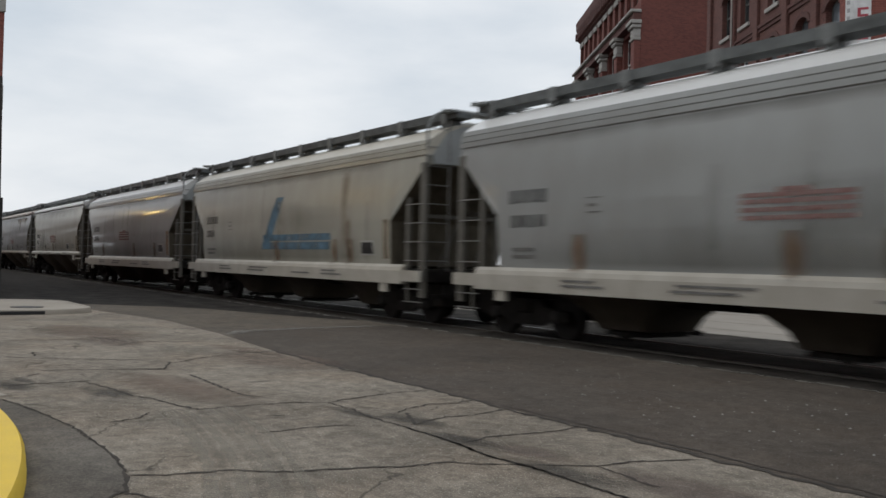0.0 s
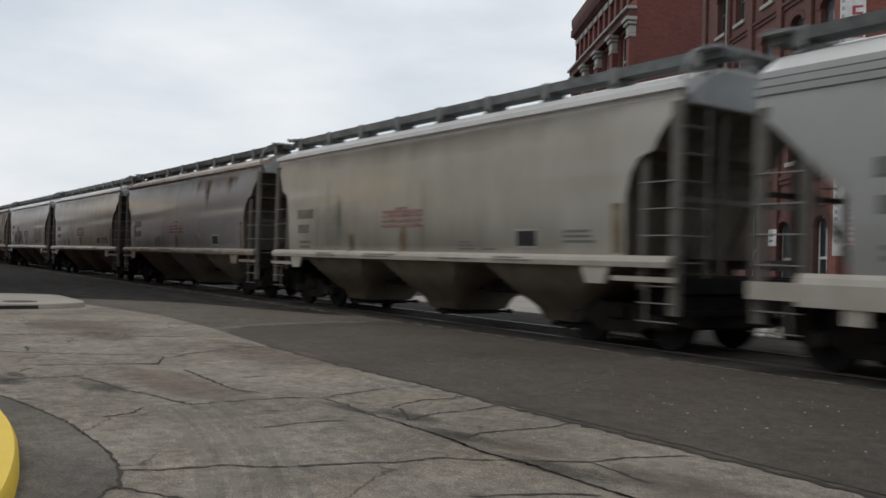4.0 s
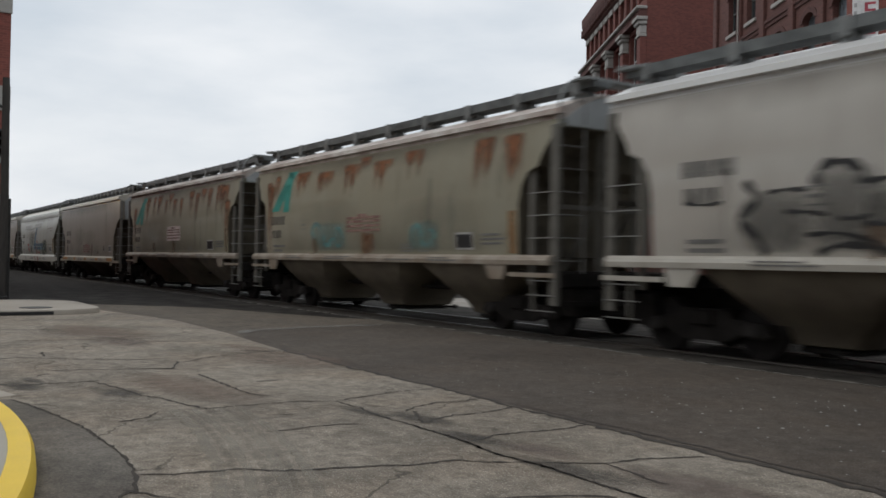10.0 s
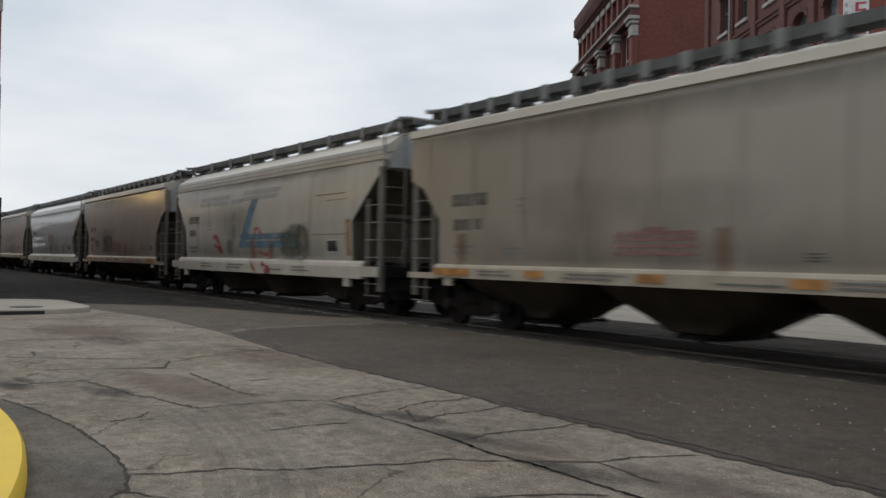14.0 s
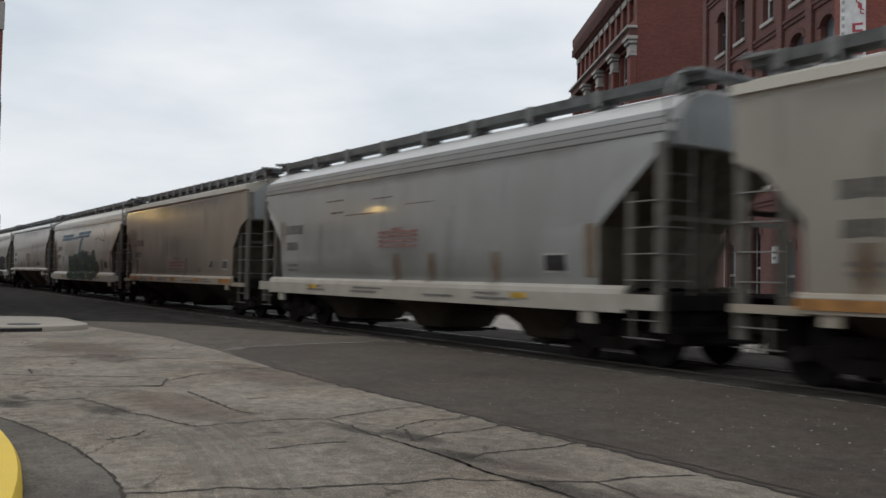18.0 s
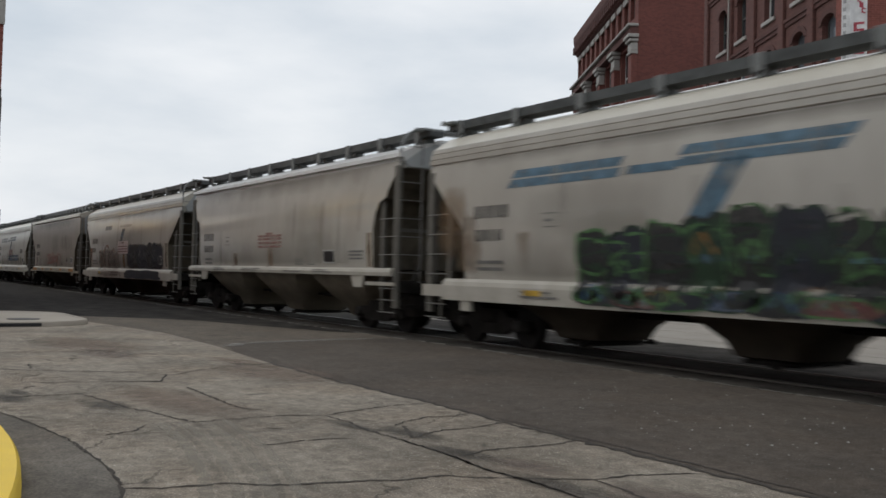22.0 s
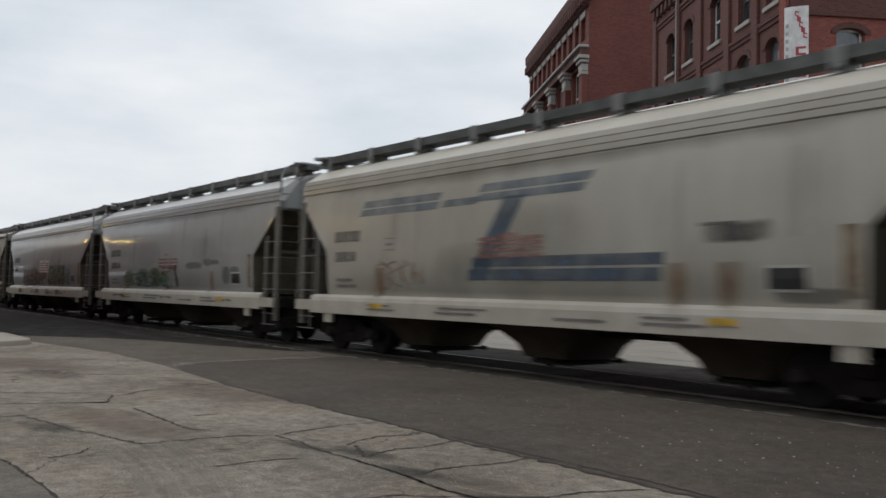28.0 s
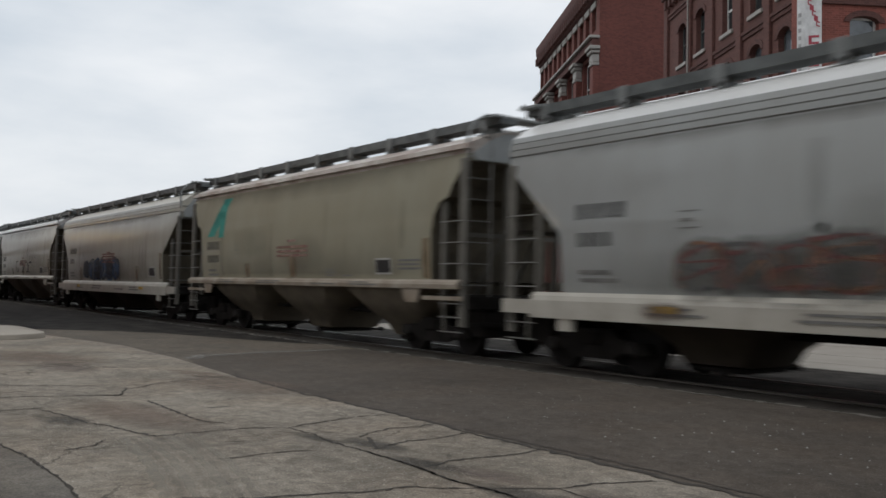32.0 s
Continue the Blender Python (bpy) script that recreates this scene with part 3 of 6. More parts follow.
crack(0.026, (-3.5, 3.89), (-3.0, 4.3), (-2.2, 4.6), (-1.6, 5.2))
crack(0.026, (-4.9, 1.3), (-4.2, 1.5), (-3.6, 2.2), (-3.3, 3.2), (-3.5, 3.89))
ribbon("road_seam", [(-12.35, 5.34), (-9.9, 5.25), (-8.1, 5.31), (-6.4, 5.25), (-4.1, 5.24), (-2, 5.25), (6, 5.25)], 0.06, 0.005, TAR, "dark broken seam between asphalt and concrete", "seam", 0.6, 0.09, seed=7)
ribbon("road_seam", [(-6.8, 5.36), (-4.6, 5.40), (-3.2, 5.38), (0, 5.4)], 0.03, 0.0, TAR, "dark broken seam along the asphalt edge", "seam", 0.6, 0.09, seed=8)


def ground_film(name, x, y, rx, ry, material, label, category, z=0.003, turn=0.0):
    """A stain on the ground that thins out to its edge."""
    verts, fade, faces, n, rings = [(x, y, z)], [1.0], [], 20, 5
    for r in range(1, rings + 1):
        for k in range(n):
            a = k * math.tau / n
            u, v = rx * r / rings * math.cos(a), ry * r / rings * math.sin(a)
            verts.append((x + u * math.cos(turn) - v * math.sin(turn), y + u * math.sin(turn) + v * math.cos(turn), z))
            fade.append(1 - (r / rings) ** 2)
    for k in range(n):
        faces.append((0, 1 + k, 1 + (k + 1) % n))
        for r in range(rings - 1):
            a, b = 1 + r * n + k, 1 + r * n + (k + 1) % n
            faces.append((a, a + n, b + n, b))
    me = bpy.data.meshes.new(name)
    me.from_pydata(verts, [], faces)
    me.materials.append(material)
    me.attributes.new("fade", "FLOAT", "POINT").data.foreach_set("value", fade)
    return tagged(new(name, me), label=label, category=category, kind="structure")


def bend(s, k):
    """A turning car's track: point s along it (0 to 1), k metres outwards."""
    a = radians(84 - 32 * s)
    return (-8.9 + (10.1 + k + 0.3 * s) * math.cos(a), -7.7 + (10.1 + k + 0.3 * s) * math.sin(a))


ribs = bmesh.new()
for i, (k, w) in enumerate(((0.02, 0.09), (0.20, 0.07), (0.40, 0.08), (0.58, 0.07))):
    ribbon("tyre_mark", [bend(s / 12, k) for s in range(13)], w, 0.003 + 0.0004 * i, TYRE, "pale scuffed tyre marks on the concrete", "tyre mark", 0.2, 0.1, seed=20 + i)
    for s in range(150):
        (x0, y0), (x1, y1) = bend(s / 150, k - w * 0.55), bend((s + 0.45) / 150, k + w * 0.55)
        (x2, y2), (x3, y3) = bend(s / 150, k + w * 0.55), bend((s + 0.45) / 150, k - w * 0.55)
        ribs.faces.new([ribs.verts.new((a, b, 0.0062)) for a, b in ((x0, y0), (x2, y2), (x1, y1), (x3, y3))])
for i, k in enumerate((0.11, 0.31, 0.47)):
    ribbon("tyre_mark", [bend(s / 12, k) for s in range(13)], 0.05, 0.0054 + 0.0001 * i, TYRE_D, "dark rubbed tyre marks on the concrete", "tyre mark", 0.15, 0.1, seed=40 + i)
structure("tread_marks", ribs, TREADMARK, "fine pale tread ribs of the tyre marks on the concrete", "tyre mark", kind="stuff")
for x, y, rx, ry, m in ((-9.2, 2.95, 1.6, 0.55, "brown"), (-10.4, 1.6, 0.35, 0.12, "dark"), (-14.6, 3.5, 1.1, 0.5, "pink"), (-11.2, 4.9, 1.6, 0.8, "brown"), (-5.0, 4.2, 0.5, 0.22, "pink"), (-6.5, 4.12, 0.55, 0.2, "dark"), (-5.6, 4.02, 0.5, 0.17, "dark"), (-4.4, 4.0, 0.7, 0.2, "dark"),
                        (-9.2, 2.2, 0.6, 0.25, "dark"), (-3.6, 4.4, 0.9, 0.4, "pink"), (-16.5, 3.6, 2.2, 0.9, "brown"), (-3.2, 2.6, 1.0, 0.7, "brown"), (-10.0, 1.45, 0.5, 0.2, "dark"), (-7.0, 3.85, 0.5, 0.12, "dark"), (-12.6, 5.0, 1.2, 0.35, "brown")):
    ground_film("stain", x, y, rx, ry, STAIN[m], "worn brownish stain in the old concrete", "stain", 0.0022, 0.15)
# the dark patch at the gutter, with a pale slab at its end
EDGE_LINE = [(-9.14, 1.22), (-8.84, 1.30), (-8.16, 1.43), (-7.44, 1.52), (-6.75, 1.545), (-6.27, 1.55), (-5.85, 1.52), (-5.47, 1.44), (-5.28, 1.38), (-5.18, 1.26), (-4.6, 1.10), (-3.9, 0.75)]
bm = bmesh.new()
bm.faces.new([bm.verts.new((x, y, 0.002)) for x, y in [(-9.25, 0.9)] + EDGE_LINE + [(-3.6, 0.2), (-3.5, -3), (-6, -3)]])
structure("gutter_patch", bm, PATCH, "dark asphalt patch in the gutter beside the yellow curb", "asphalt patch")
ribbon("crack", EDGE_LINE, 0.022, 0.006, TAR, "dark curved edge of the gutter patch", "crack", 0.6, 0.06, seed=61)
bm = bmesh.new()
bm.faces.new([bm.verts.new((x, y, 0.004)) for x, y in ((-10.4, 0.85), (-10.26, 1.1), (-9.38, 1.31), (-9.24, 1.06), (-9.3, 0.85))])
structure("gutter_slab", bm, WALK_FAR, "pale concrete gutter slab beside the yellow curb", "slab")
ribbon("stop_line", [(-15.35, 5.75), (-15.8, 6.2), (-16.2, 7.6), (-16.3, 9.4)], 0.32, 0.002, LINE_W, "worn pale stop line painted across the asphalt", "stop line", 0.1, 0.2, seed=9)
ribbon("track_edge", [(-60, 10.0), (-30, 10.02), (-10, 10.0), (25, 10.02)], 0.10, 0.004, EDGE, "pale broken concrete edge along the track", "track edge", 0.45, 0.15, seed=10)
ribbon("track_edge", [(-26, 15.36), (-10, 15.4), (25, 15.38)], 0.16, 0.005, EDGE, "pale concrete edge on the far side of the track", "track edge", 0.3, 0.15, seed=11)
for i, y in enumerate((16.8, 19.2, 22.6, 27.0)):
    ribbon("street_joint", [(-120, y), (40, y)], 0.04 + 0.012 * i, 0.004, TAR, "dark long joint in the pale concrete street", "joint", 0.4, 0.5, seed=30 + i)

# loose chips on the asphalt
rng = random.Random(5)
bm = bmesh.new()
for _ in range(1300):
    x, y = 3 - 13 * rng.random() ** 1.9, rng.uniform(5.5, 9.9)
    if rng.random() > 0.25 + 0.5 * (y < 8.5):
        continue
    s = rng.choice((0.006, 0.007, 0.008, 0.010, 0.015)) * rng.uniform(0.7, 1.2)
    a = rng.uniform(0, 6.3)
    tip = bm.verts.new((x, y, s * 0.6 - 0.004))
    base = [bm.verts.new((x + s * rng.uniform(0.6, 1.3) * math.cos(a + k * 1.57), y + s * rng.uniform(0.6, 1.3) * math.sin(a + k * 1.57), -0.004)) for k in range(4)]
    for k in range(4):
        bm.faces.new((base[k], base[(k + 1) % 4], tip))
structure("loose_chips", bm, GRAVEL, "small pale stone chips scattered on the asphalt", "gravel", kind="stuff")

# rails: head, web and foot
for y in (YT - 0.755, YT + 0.755):
    bm = bmesh.new()
    prism(bm, [(y - 0.07, -0.10), (y + 0.07, -0.10), (y + 0.07, -0.085), (y + 0.012, -0.07), (y + 0.012, -0.035), (y + 0.037, -0.03), (y + 0.037, -0.003), (y + 0.03, 0.0),
               (y - 0.03, 0.0), (y - 0.037, -0.003), (y - 0.037, -0.03), (y - 0.012, -0.035), (y - 0.012, -0.07), (y - 0.07, -0.085)], -400, 120, "x")
    bmesh.ops.translate(bm, verts=bm.verts, vec=(0, 0, 0.02))
    structure("rail", bm, RAIL, "steel rail polished by wheels, set in the street", "rail")


# ---- kerbs ----
def kerb(name, line, inner, height, material, label, material_top=None):
    """A raised kerb between an outer and an inner line, with a rounded nose."""
    bm = bmesh.new()
    rows = []
    for (x, y), (ix, iy) in zip(line, inner):
        nx, ny = (x - ix), (y - iy)
        d = math.hypot(nx, ny) or 1
        nx, ny = nx / d * 0.035, ny / d * 0.035
        rows.append([bm.verts.new(p) for p in ((x, y, -0.02), (x - nx * 0.3, y - ny * 0.3, height - 0.035), (x - nx, y - ny, height), (ix, iy, height + 0.003), (ix, iy, -0.02))])
    for a, b in zip(rows, rows[1:]):
        for k in range(4):
            bm.faces.new((a[k], a[k + 1], b[k + 1], b[k]))
    return structure(name, bm, material, label, "curb", 40)


def arc(cx, cy, r, a0, a1, n):
    return [(cx + r * math.cos(radians(a0 + (a1 - a0) * i / n)), cy + r * math.sin(radians(a0 + (a1 - a0) * i / n))) for i in range(n + 1)]


outer = arc(-7.47, -8.67, 9.75, 0, 135, 66)
inner = arc(-7.47, -8.67, 9.58, 0, 135, 66)
kerb("curb", outer, inner, 0.135, CURB_Y, "curved street curb painted bright yellow")
bm = bmesh.new()
bm.faces.new([bm.verts.new((x, y, 0.132)) for x, y in arc(-7.47, -8.67, 9.60, 0, 135, 66) + [(-20, -20), (2.13, -20)]])
structure("sidewalk", bm, WALKWAY, "pale concrete sidewalk behind the yellow curb", "sidewalk")
far_edge = [(-21.35, -30), (-21.3, 2.2)] + arc(-22.6, 3.65, 1.3, 0, 90, 10) + arc(-25.0, 3.45, 1.5, 90, 180, 8) + [(-26.5, -30)]
far_in = [(-21.5, -30), (-21.45, 2.2)] + arc(-22.6, 3.65, 1.15, 0, 90, 10) + arc(-25.0, 3.45, 1.35, 90, 180, 8) + [(-26.35, -30)]
kerb("curb", far_edge, far_in, 0.115, WALK_FAR, "pale concrete curb at the far street corner")
bm = bmesh.new()
bm.faces.new([bm.verts.new((x, y, 0.112)) for x, y in far_in])
structure("sidewalk", bm, WALK_FAR, "pale concrete sidewalk at the far street corner", "sidewalk")
bm = bmesh.new()
box(bm, -21.42, -21.283, 1.2, 3.7, 0.015, 0.085)
drain = tagged(new("storm_drain"), label="dark storm drain slot in the far curb", category="drain")
part("slot", bm, DARKBOX, drain)
bm = bmesh.new()
rod(bm, (-22.4, 3.5, 0.105), (-22.4, 3.5, 0.122), 0.36, 20)
part("cover", bm, IRON, drain, "round cast iron cover")



# ---- buildings ----
def wall_grid(bm, length, z0, z1, t0, t1, holes):
    """A wall along +x from z0 to z1 between depths t0 and t1 (y), with holes (u0, u1, v0, v1) through it."""
    us = sorted({0.0, length, *[u for o in holes for u in o[:2]]})
    vs = sorted({z0, z1, *[v for o in holes for v in o[2:]]})
    for v0, v1 in zip(vs, vs[1:]):
        run = None
        for u0, u1 in zip(us, us[1:]):
            um, vm = (u0 + u1) / 2, (v0 + v1) / 2
            if any(o[0] < um < o[1] and o[2] < vm < o[3] for o in holes):
                if run:
                    box(bm, run[0], run[1], t0, t1, v0, v1)
                run = None
            else:
                run = (run[0] if run else u0, u1)
        if run:
            box(bm, run[0], run[1], t0, t1, v0, v1)


def window(parent, u0, u1, v0, v1, depth, arched=True, sash=None, glass=None, sill=True, head=None, rise=0.28):
    """One sash window in a hole: frame with meeting rail, panes, stone sill, brick arch above. Wall face at y = 0."""
    sash, glass = sash or FRAME_D, glass or GLASS
    bm = bmesh.new()
    w = 0.09
    y0, y1 = depth, depth + 0.07
    box(bm, u0, u0 + w, y0, y1, v0, v1)
    box(bm, u1 - w, u1, y0, y1, v0, v1)
    box(bm, u0 + w, u1 - w, y0, y1, v0, v0 + w)
    box(bm, u0 + w, u1 - w, y0, y1, v1 - w, v1)
    vm = (v0 + v1) / 2
    box(bm, u0 + w, u1 - w, y0 - 0.01, y1, vm - 0.05, vm + 0.05)
    win = part("window", bm, sash, parent)
    for a, b, dy in ((v0 + w, vm - 0.05, 0.03), (vm + 0.05, v1 - w, 0.015)):
        bm = bmesh.new()
        box(bm, u0 + w, u1 - w, y0 + dy, y0 + dy + 0.012, a, b)
        part("pane", bm, glass, win)
    if sill:
        bm = bmesh.new()
        box(bm, u0 - 0.12, u1 + 0.12, -0.10, depth, v0 - 0.17, v0 - 0.003, 0.015)
        part("sill", bm, STONE, win)
    if arched:
        bm = bmesh.new()
        um, half = (u0 + u1) / 2, (u1 - u0) / 2
        n = 8
        poly = [(um - half * math.cos(math.pi * i / n), v1 - rise + rise * math.sin(math.pi * i / n)) for i in range(n + 1)]
        prism(bm, poly + [(u1, v1 + 0.002), (u0, v1 + 0.002)], 0.03, depth)
        part("arch_infill", bm, BRICK_D, win)
        bm = bmesh.new()
        outer_ = [(um - (half + 0.22) * math.cos(math.pi * i / n), v1 - rise + (rise + 0.2) * math.sin(math.pi * i / n)) for i in range(n + 1)]
        prism(bm, poly + outer_[::-1], -0.045, 0.029)
        part("arch", bm, head or BRICK_D, win)
    return win


FX, FY = -0.8506, 0.5258
ANG = math.degrees(math.atan2(FY, FX))
P2 = Vector((-16.52, 27.41, 0))


def frame_at(u, name, label, rz):
    ob = tagged(new(name), label=label, category="building")
    ob.matrix_world = Matrix.Translation(P2 + Vector((FX, FY, 0)) * u) @ pose(0, 0, 0, 0, 0, rz)
    return ob


# The near building: its long front runs along the cross street, its end wall faces the track.
# The front is drawn along local -x so that its outer face looks towards -y.
H2, L2 = 16.3, 13.75
corner = frame_at(0, "brick_building", "four-storey dark red brick building with arched windows", ANG - 180)
holes = []
for cxw in (1.25, 3.6, 6.3, 9.25, 11.5):
    for v0, v1 in ((12.15, 14.1), (8.9, 10.9), (5.4, 7.7)):
        holes.append((L2 - cxw - 0.5, L2 - cxw + 0.5, v0, v1))
for cxw, wd, v1 in ((1.4, 1.1, 3.3), (4.3, 1.3, 3.2), (7.3, 0.95, 3.9), (10.2, 1.4, 3.3)):
    holes.append((L2 - cxw - wd / 2, L2 - cxw + wd / 2, 0.3, v1))
bm = bmesh.new()
wall_grid(bm, L2, 0, H2, 0, 0.4, holes)
bmesh.ops.translate(bm, verts=bm.verts, vec=(-L2, 0, 0))
# front painted darker than the end wall, as the shaded side
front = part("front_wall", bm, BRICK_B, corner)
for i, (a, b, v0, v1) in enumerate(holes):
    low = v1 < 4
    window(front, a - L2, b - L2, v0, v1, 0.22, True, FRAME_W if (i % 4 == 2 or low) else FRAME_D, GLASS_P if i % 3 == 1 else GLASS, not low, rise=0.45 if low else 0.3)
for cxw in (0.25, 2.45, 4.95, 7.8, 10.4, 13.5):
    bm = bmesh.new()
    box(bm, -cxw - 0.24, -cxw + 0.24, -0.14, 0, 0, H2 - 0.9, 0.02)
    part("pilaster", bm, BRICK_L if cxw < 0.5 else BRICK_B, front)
for z in (4.6, 8.1, 11.35, 14.75):
    bm = bmesh.new()
    box(bm, -L2, 0, -0.06, 0, z, z + 0.16)
    box(bm, -L2, 0, -0.11, -0.001, z + 0.165, z + 0.3)
    part("brick_band", bm, BRICK_D, front)
for k in range(24):
    bm = bmesh.new()
    box(bm, -L2 + 0.2 + k * 0.565, -L2 + 0.45 + k * 0.565, -0.22, 0, H2 - 0.95, H2 - 0.5)
    part("corbel", bm, BRICK_D, front)
bm = bmesh.new()
box(bm, -L2, 0.02, -0.3, 0.02, H2 - 0.5, H2, 0.04)
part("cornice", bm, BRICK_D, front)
bm = bmesh.new()
rod(bm, (-10.30, -0.2, 0), (-10.30, -0.2, H2 + 0.6), 0.035, 8)
part("downpipe", bm, STONE, front, "pale metal downpipe")
# end wall that faces the track
E2 = 16.0
holes = [(1.7 + 3.4 * k, 2.75 + 3.4 * k, v0, v1) for k in range(4) for v0, v1 in ((12.4, 14.4), (8.9, 11.0), (5.3, 7.4))]
holes += [(2.2 + 3.6 * k, 4.3 + 3.6 * k, 0.4, 3.3) for k in range(4)]
bm = bmesh.new()
wall_grid(bm, E2, 0, H2, 0, 0.4, holes)
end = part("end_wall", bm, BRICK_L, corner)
for i, (a, b, v0, v1) in enumerate(holes):
    window(end, a, b, v0, v1, 0.2, v1 > 4, FRAME_W, GLASS_P, True, rise=0.22)
bm = bmesh.new()
box(bm, 0.0, E2, -0.10, 0, 11.35, 12.1, 0.02)
part("brick_band", bm, BRICK_D, end)
bm = bmesh.new()
box(bm, -0.3, E2, -0.3, 0.02, H2 - 0.5, H2, 0.04)
part("cornice", bm, BRICK_D, end)
end.matrix_local = pose(0.003, 0.004, 0, 0, 0, 90)
bm = bmesh.new()
box(bm, -L2, 0, 0.4, E2, H2 - 0.6, H2 - 0.3)
part("roof", bm, TARROOF, corner)
bm = bmesh.new()
box(bm, -L2, -L2 + 0.4, 0.41, E2, 0, H2)
box(bm, -L2 + 0.41, -0.41, E2 - 0.4, E2, 0, H2)
part("rear_wall", bm, BRICK, corner)


def blade_sign(u, v, z0, z1):
    """A double-faced blade sign: two narrow white boards on iron arms, red block lettering down each."""
    s = tagged(new("blade_sign"), label="tall white blade sign with red block lettering on the brick corner", category="sign", group="blade signs")
    s.matrix_world = Matrix.Translation((u, v, 0)) @ pose(0, 0, 0, 0, 0, 30)
    bm = bmesh.new()
    box(bm, 0.06, 0.60, -0.05, 0.05, z0, z1, 0.012)
    board = part("board", bm, SIGNW, s)
    bm = bmesh.new()
    box(bm, -0.22, 0.05, -0.05, 0.05, z0, z1, 0.012)
    back = part("board", bm, SIGNW, s)
    back.matrix_local = pose(0.06, 0, 0, 0, 0, -18)
    h = z1 - z0

    def block(u0, u1, v0, v1, slope, hollow):
        """A plain chunky letter-like block, leaning, open in the middle where it is hollow."""
        bm = bmesh.new()
        bars_ = [(u0, u1, v0, v0 + 0.25 * (v1 - v0)), (u0, u1, v1 - 0.25 * (v1 - v0), v1), (u0, u0 + 0.3 * (u1 - u0), v0, v1)] if hollow else [(u0, u1, v0, v1)]
        for k, (p0, p1, q0, q1) in enumerate(bars_):
            prism(bm, [(p0, q0 + slope * (p0 - u0)), (p1, q0 + slope * (p1 - u0)), (p1, q1 + slope * (p1 - u0)), (p0, q1 + slope * (p0 - u0))], -0.058 - 0.001 * k, -0.051)
        part("letter_block", bm, SIGNR, s)

    for k in range(5):
        block(0.17 + 0.065 * k, 0.29 + 0.065 * k, z1 - h * (0.10 + 0.058 * k), z1 - h * (0.045 + 0.058 * k), -0.35, k % 2 == 0)
    for k in range(5):
        zc = z1 - h * (0.47 + 0.115 * k)
        block(0.2, 0.52, zc - 0.045 * h, zc + 0.045 * h, 0.0, True)
    for k in range(9):
        zc = z1 - h * (0.2 + 0.08 * k)
        bm = bmesh.new()
        box(bm, -0.17, -0.07, -0.058, -0.051, zc - 0.02 * h, zc + 0.02 * h)
        part("letter_block", bm, PALEBAR, back)
    for zc in (z0 + 0.15 * h, z0 + 0.85 * h):
        bm = bmesh.new()
        rod(bm, (0.3, 0, zc), (0.1, 0.62, zc), 0.03, 6)
        part("arm", bm, IRON, s)
    return s


blade_sign(-16.12, 26.75, 8.1, 11.35)
blade_sign(-16.15, 26.65, 1.85, 4.83)
notice = tagged(new("notice_board"), label="small white notice fixed to the brick wall", category="notice")
bm = bmesh.new()
box(bm, -5.3, -4.6, -0.19, -0.145, 2.25, 2.9, 0.01)
part("panel", bm, SIGNW, notice)
bm = bmesh.new()
box(bm, -5.2, -4.85, -0.195, -0.191, 2.4, 2.5)
box(bm, -5.2, -4.75, -0.195, -0.191, 2.62, 2.7)
part("lettering", bm, GREYBAR, notice)
notice.matrix_world = corner.matrix_world.copy()

# The far building on the other side of the alley.
U1, L1, H1 = 26.6, 19.5, 22.3
b1 = frame_at(U1, "brick_warehouse", "five-storey red brick warehouse with stone capitals and attic windows", ANG - 180)
nb = 11
holes = []
for k in range(nb):
    c = L1 - (1.4 + k * (L1 - 2.2) / (nb - 1))
    holes.append((c - 0.55, c + 0.55, 18.5, 20.0))
big = []
for k in range(4):
    c = L1 - (2.65 + k * 4.6)
    for v0, v1 in ((13.4, 16.9), (9.4, 12.4), (5.6, 8.6), (0.6, 4.2)):
        big.append((c - 1.55, c + 1.55, v0, v1))
bm = bmesh.new()
wall_grid(bm, L1, 0, H1, 0, 0.45, holes + big)
bmesh.ops.translate(bm, verts=bm.verts, vec=(-L1, 0, 0))
w1 = part("front_wall", bm, BRICK, b1)
for a, b, v0, v1 in holes:
    window(w1, a - L1, b - L1, v0, v1, 0.25, False, FRAME_D, GLASS, False)
    bm = bmesh.new()
    box(bm, a - L1 - 0.08, b - L1 + 0.08, -0.1, 0, v1 + 0.003, v1 + 0.42, 0.02)
    part("lintel", bm, STONE, w1)
for a, b, v0, v1 in big:
    window(w1, a - L1, a - L1 + 1.5, v0, v1, 0.3, False, FRAME_W, GLASS, False)
    window(w1, a - L1 + 1.6, b - L1, v0, v1, 0.3, False, FRAME_D, GLASS, False)
for k in range(5):
    c = -(0.35 + k * 4.6)
    bm = bmesh.new()
    box(bm, c - 0.42, c + 0.42, -0.42, 0, 0, 15.9, 0.03)
    part("pier", bm, BRICK, w1)
    bm = bmesh.new()
    box(bm, c - 0.46, c + 0.46, -0.5, 0, 15.9, 16.1, 0.03)
    box(bm, c - 0.42, c + 0.42, -0.46, 0, 16.11, 16.65, 0.05)
    box(bm, c - 0.55, c + 0.55, -0.6, 0, 16.66, 16.9, 0.05)
    box(bm, c - 0.66, c + 0.66, -0.72, 0, 16.91, 17.15, 0.03)
    part("capital", bm, STONE, w1, "carved pale stone capital")
bm = bmesh.new()
box(bm, -L1, 0.1, -0.5, 0, 17.16, 17.65)
part("entablature", bm, BRICK_D, w1)
bm = bmesh.new()
box(bm, -L1, 0.2, -0.72, 0, 17.655, 17.85, 0.04)
part("string_course", bm, STONE, w1)
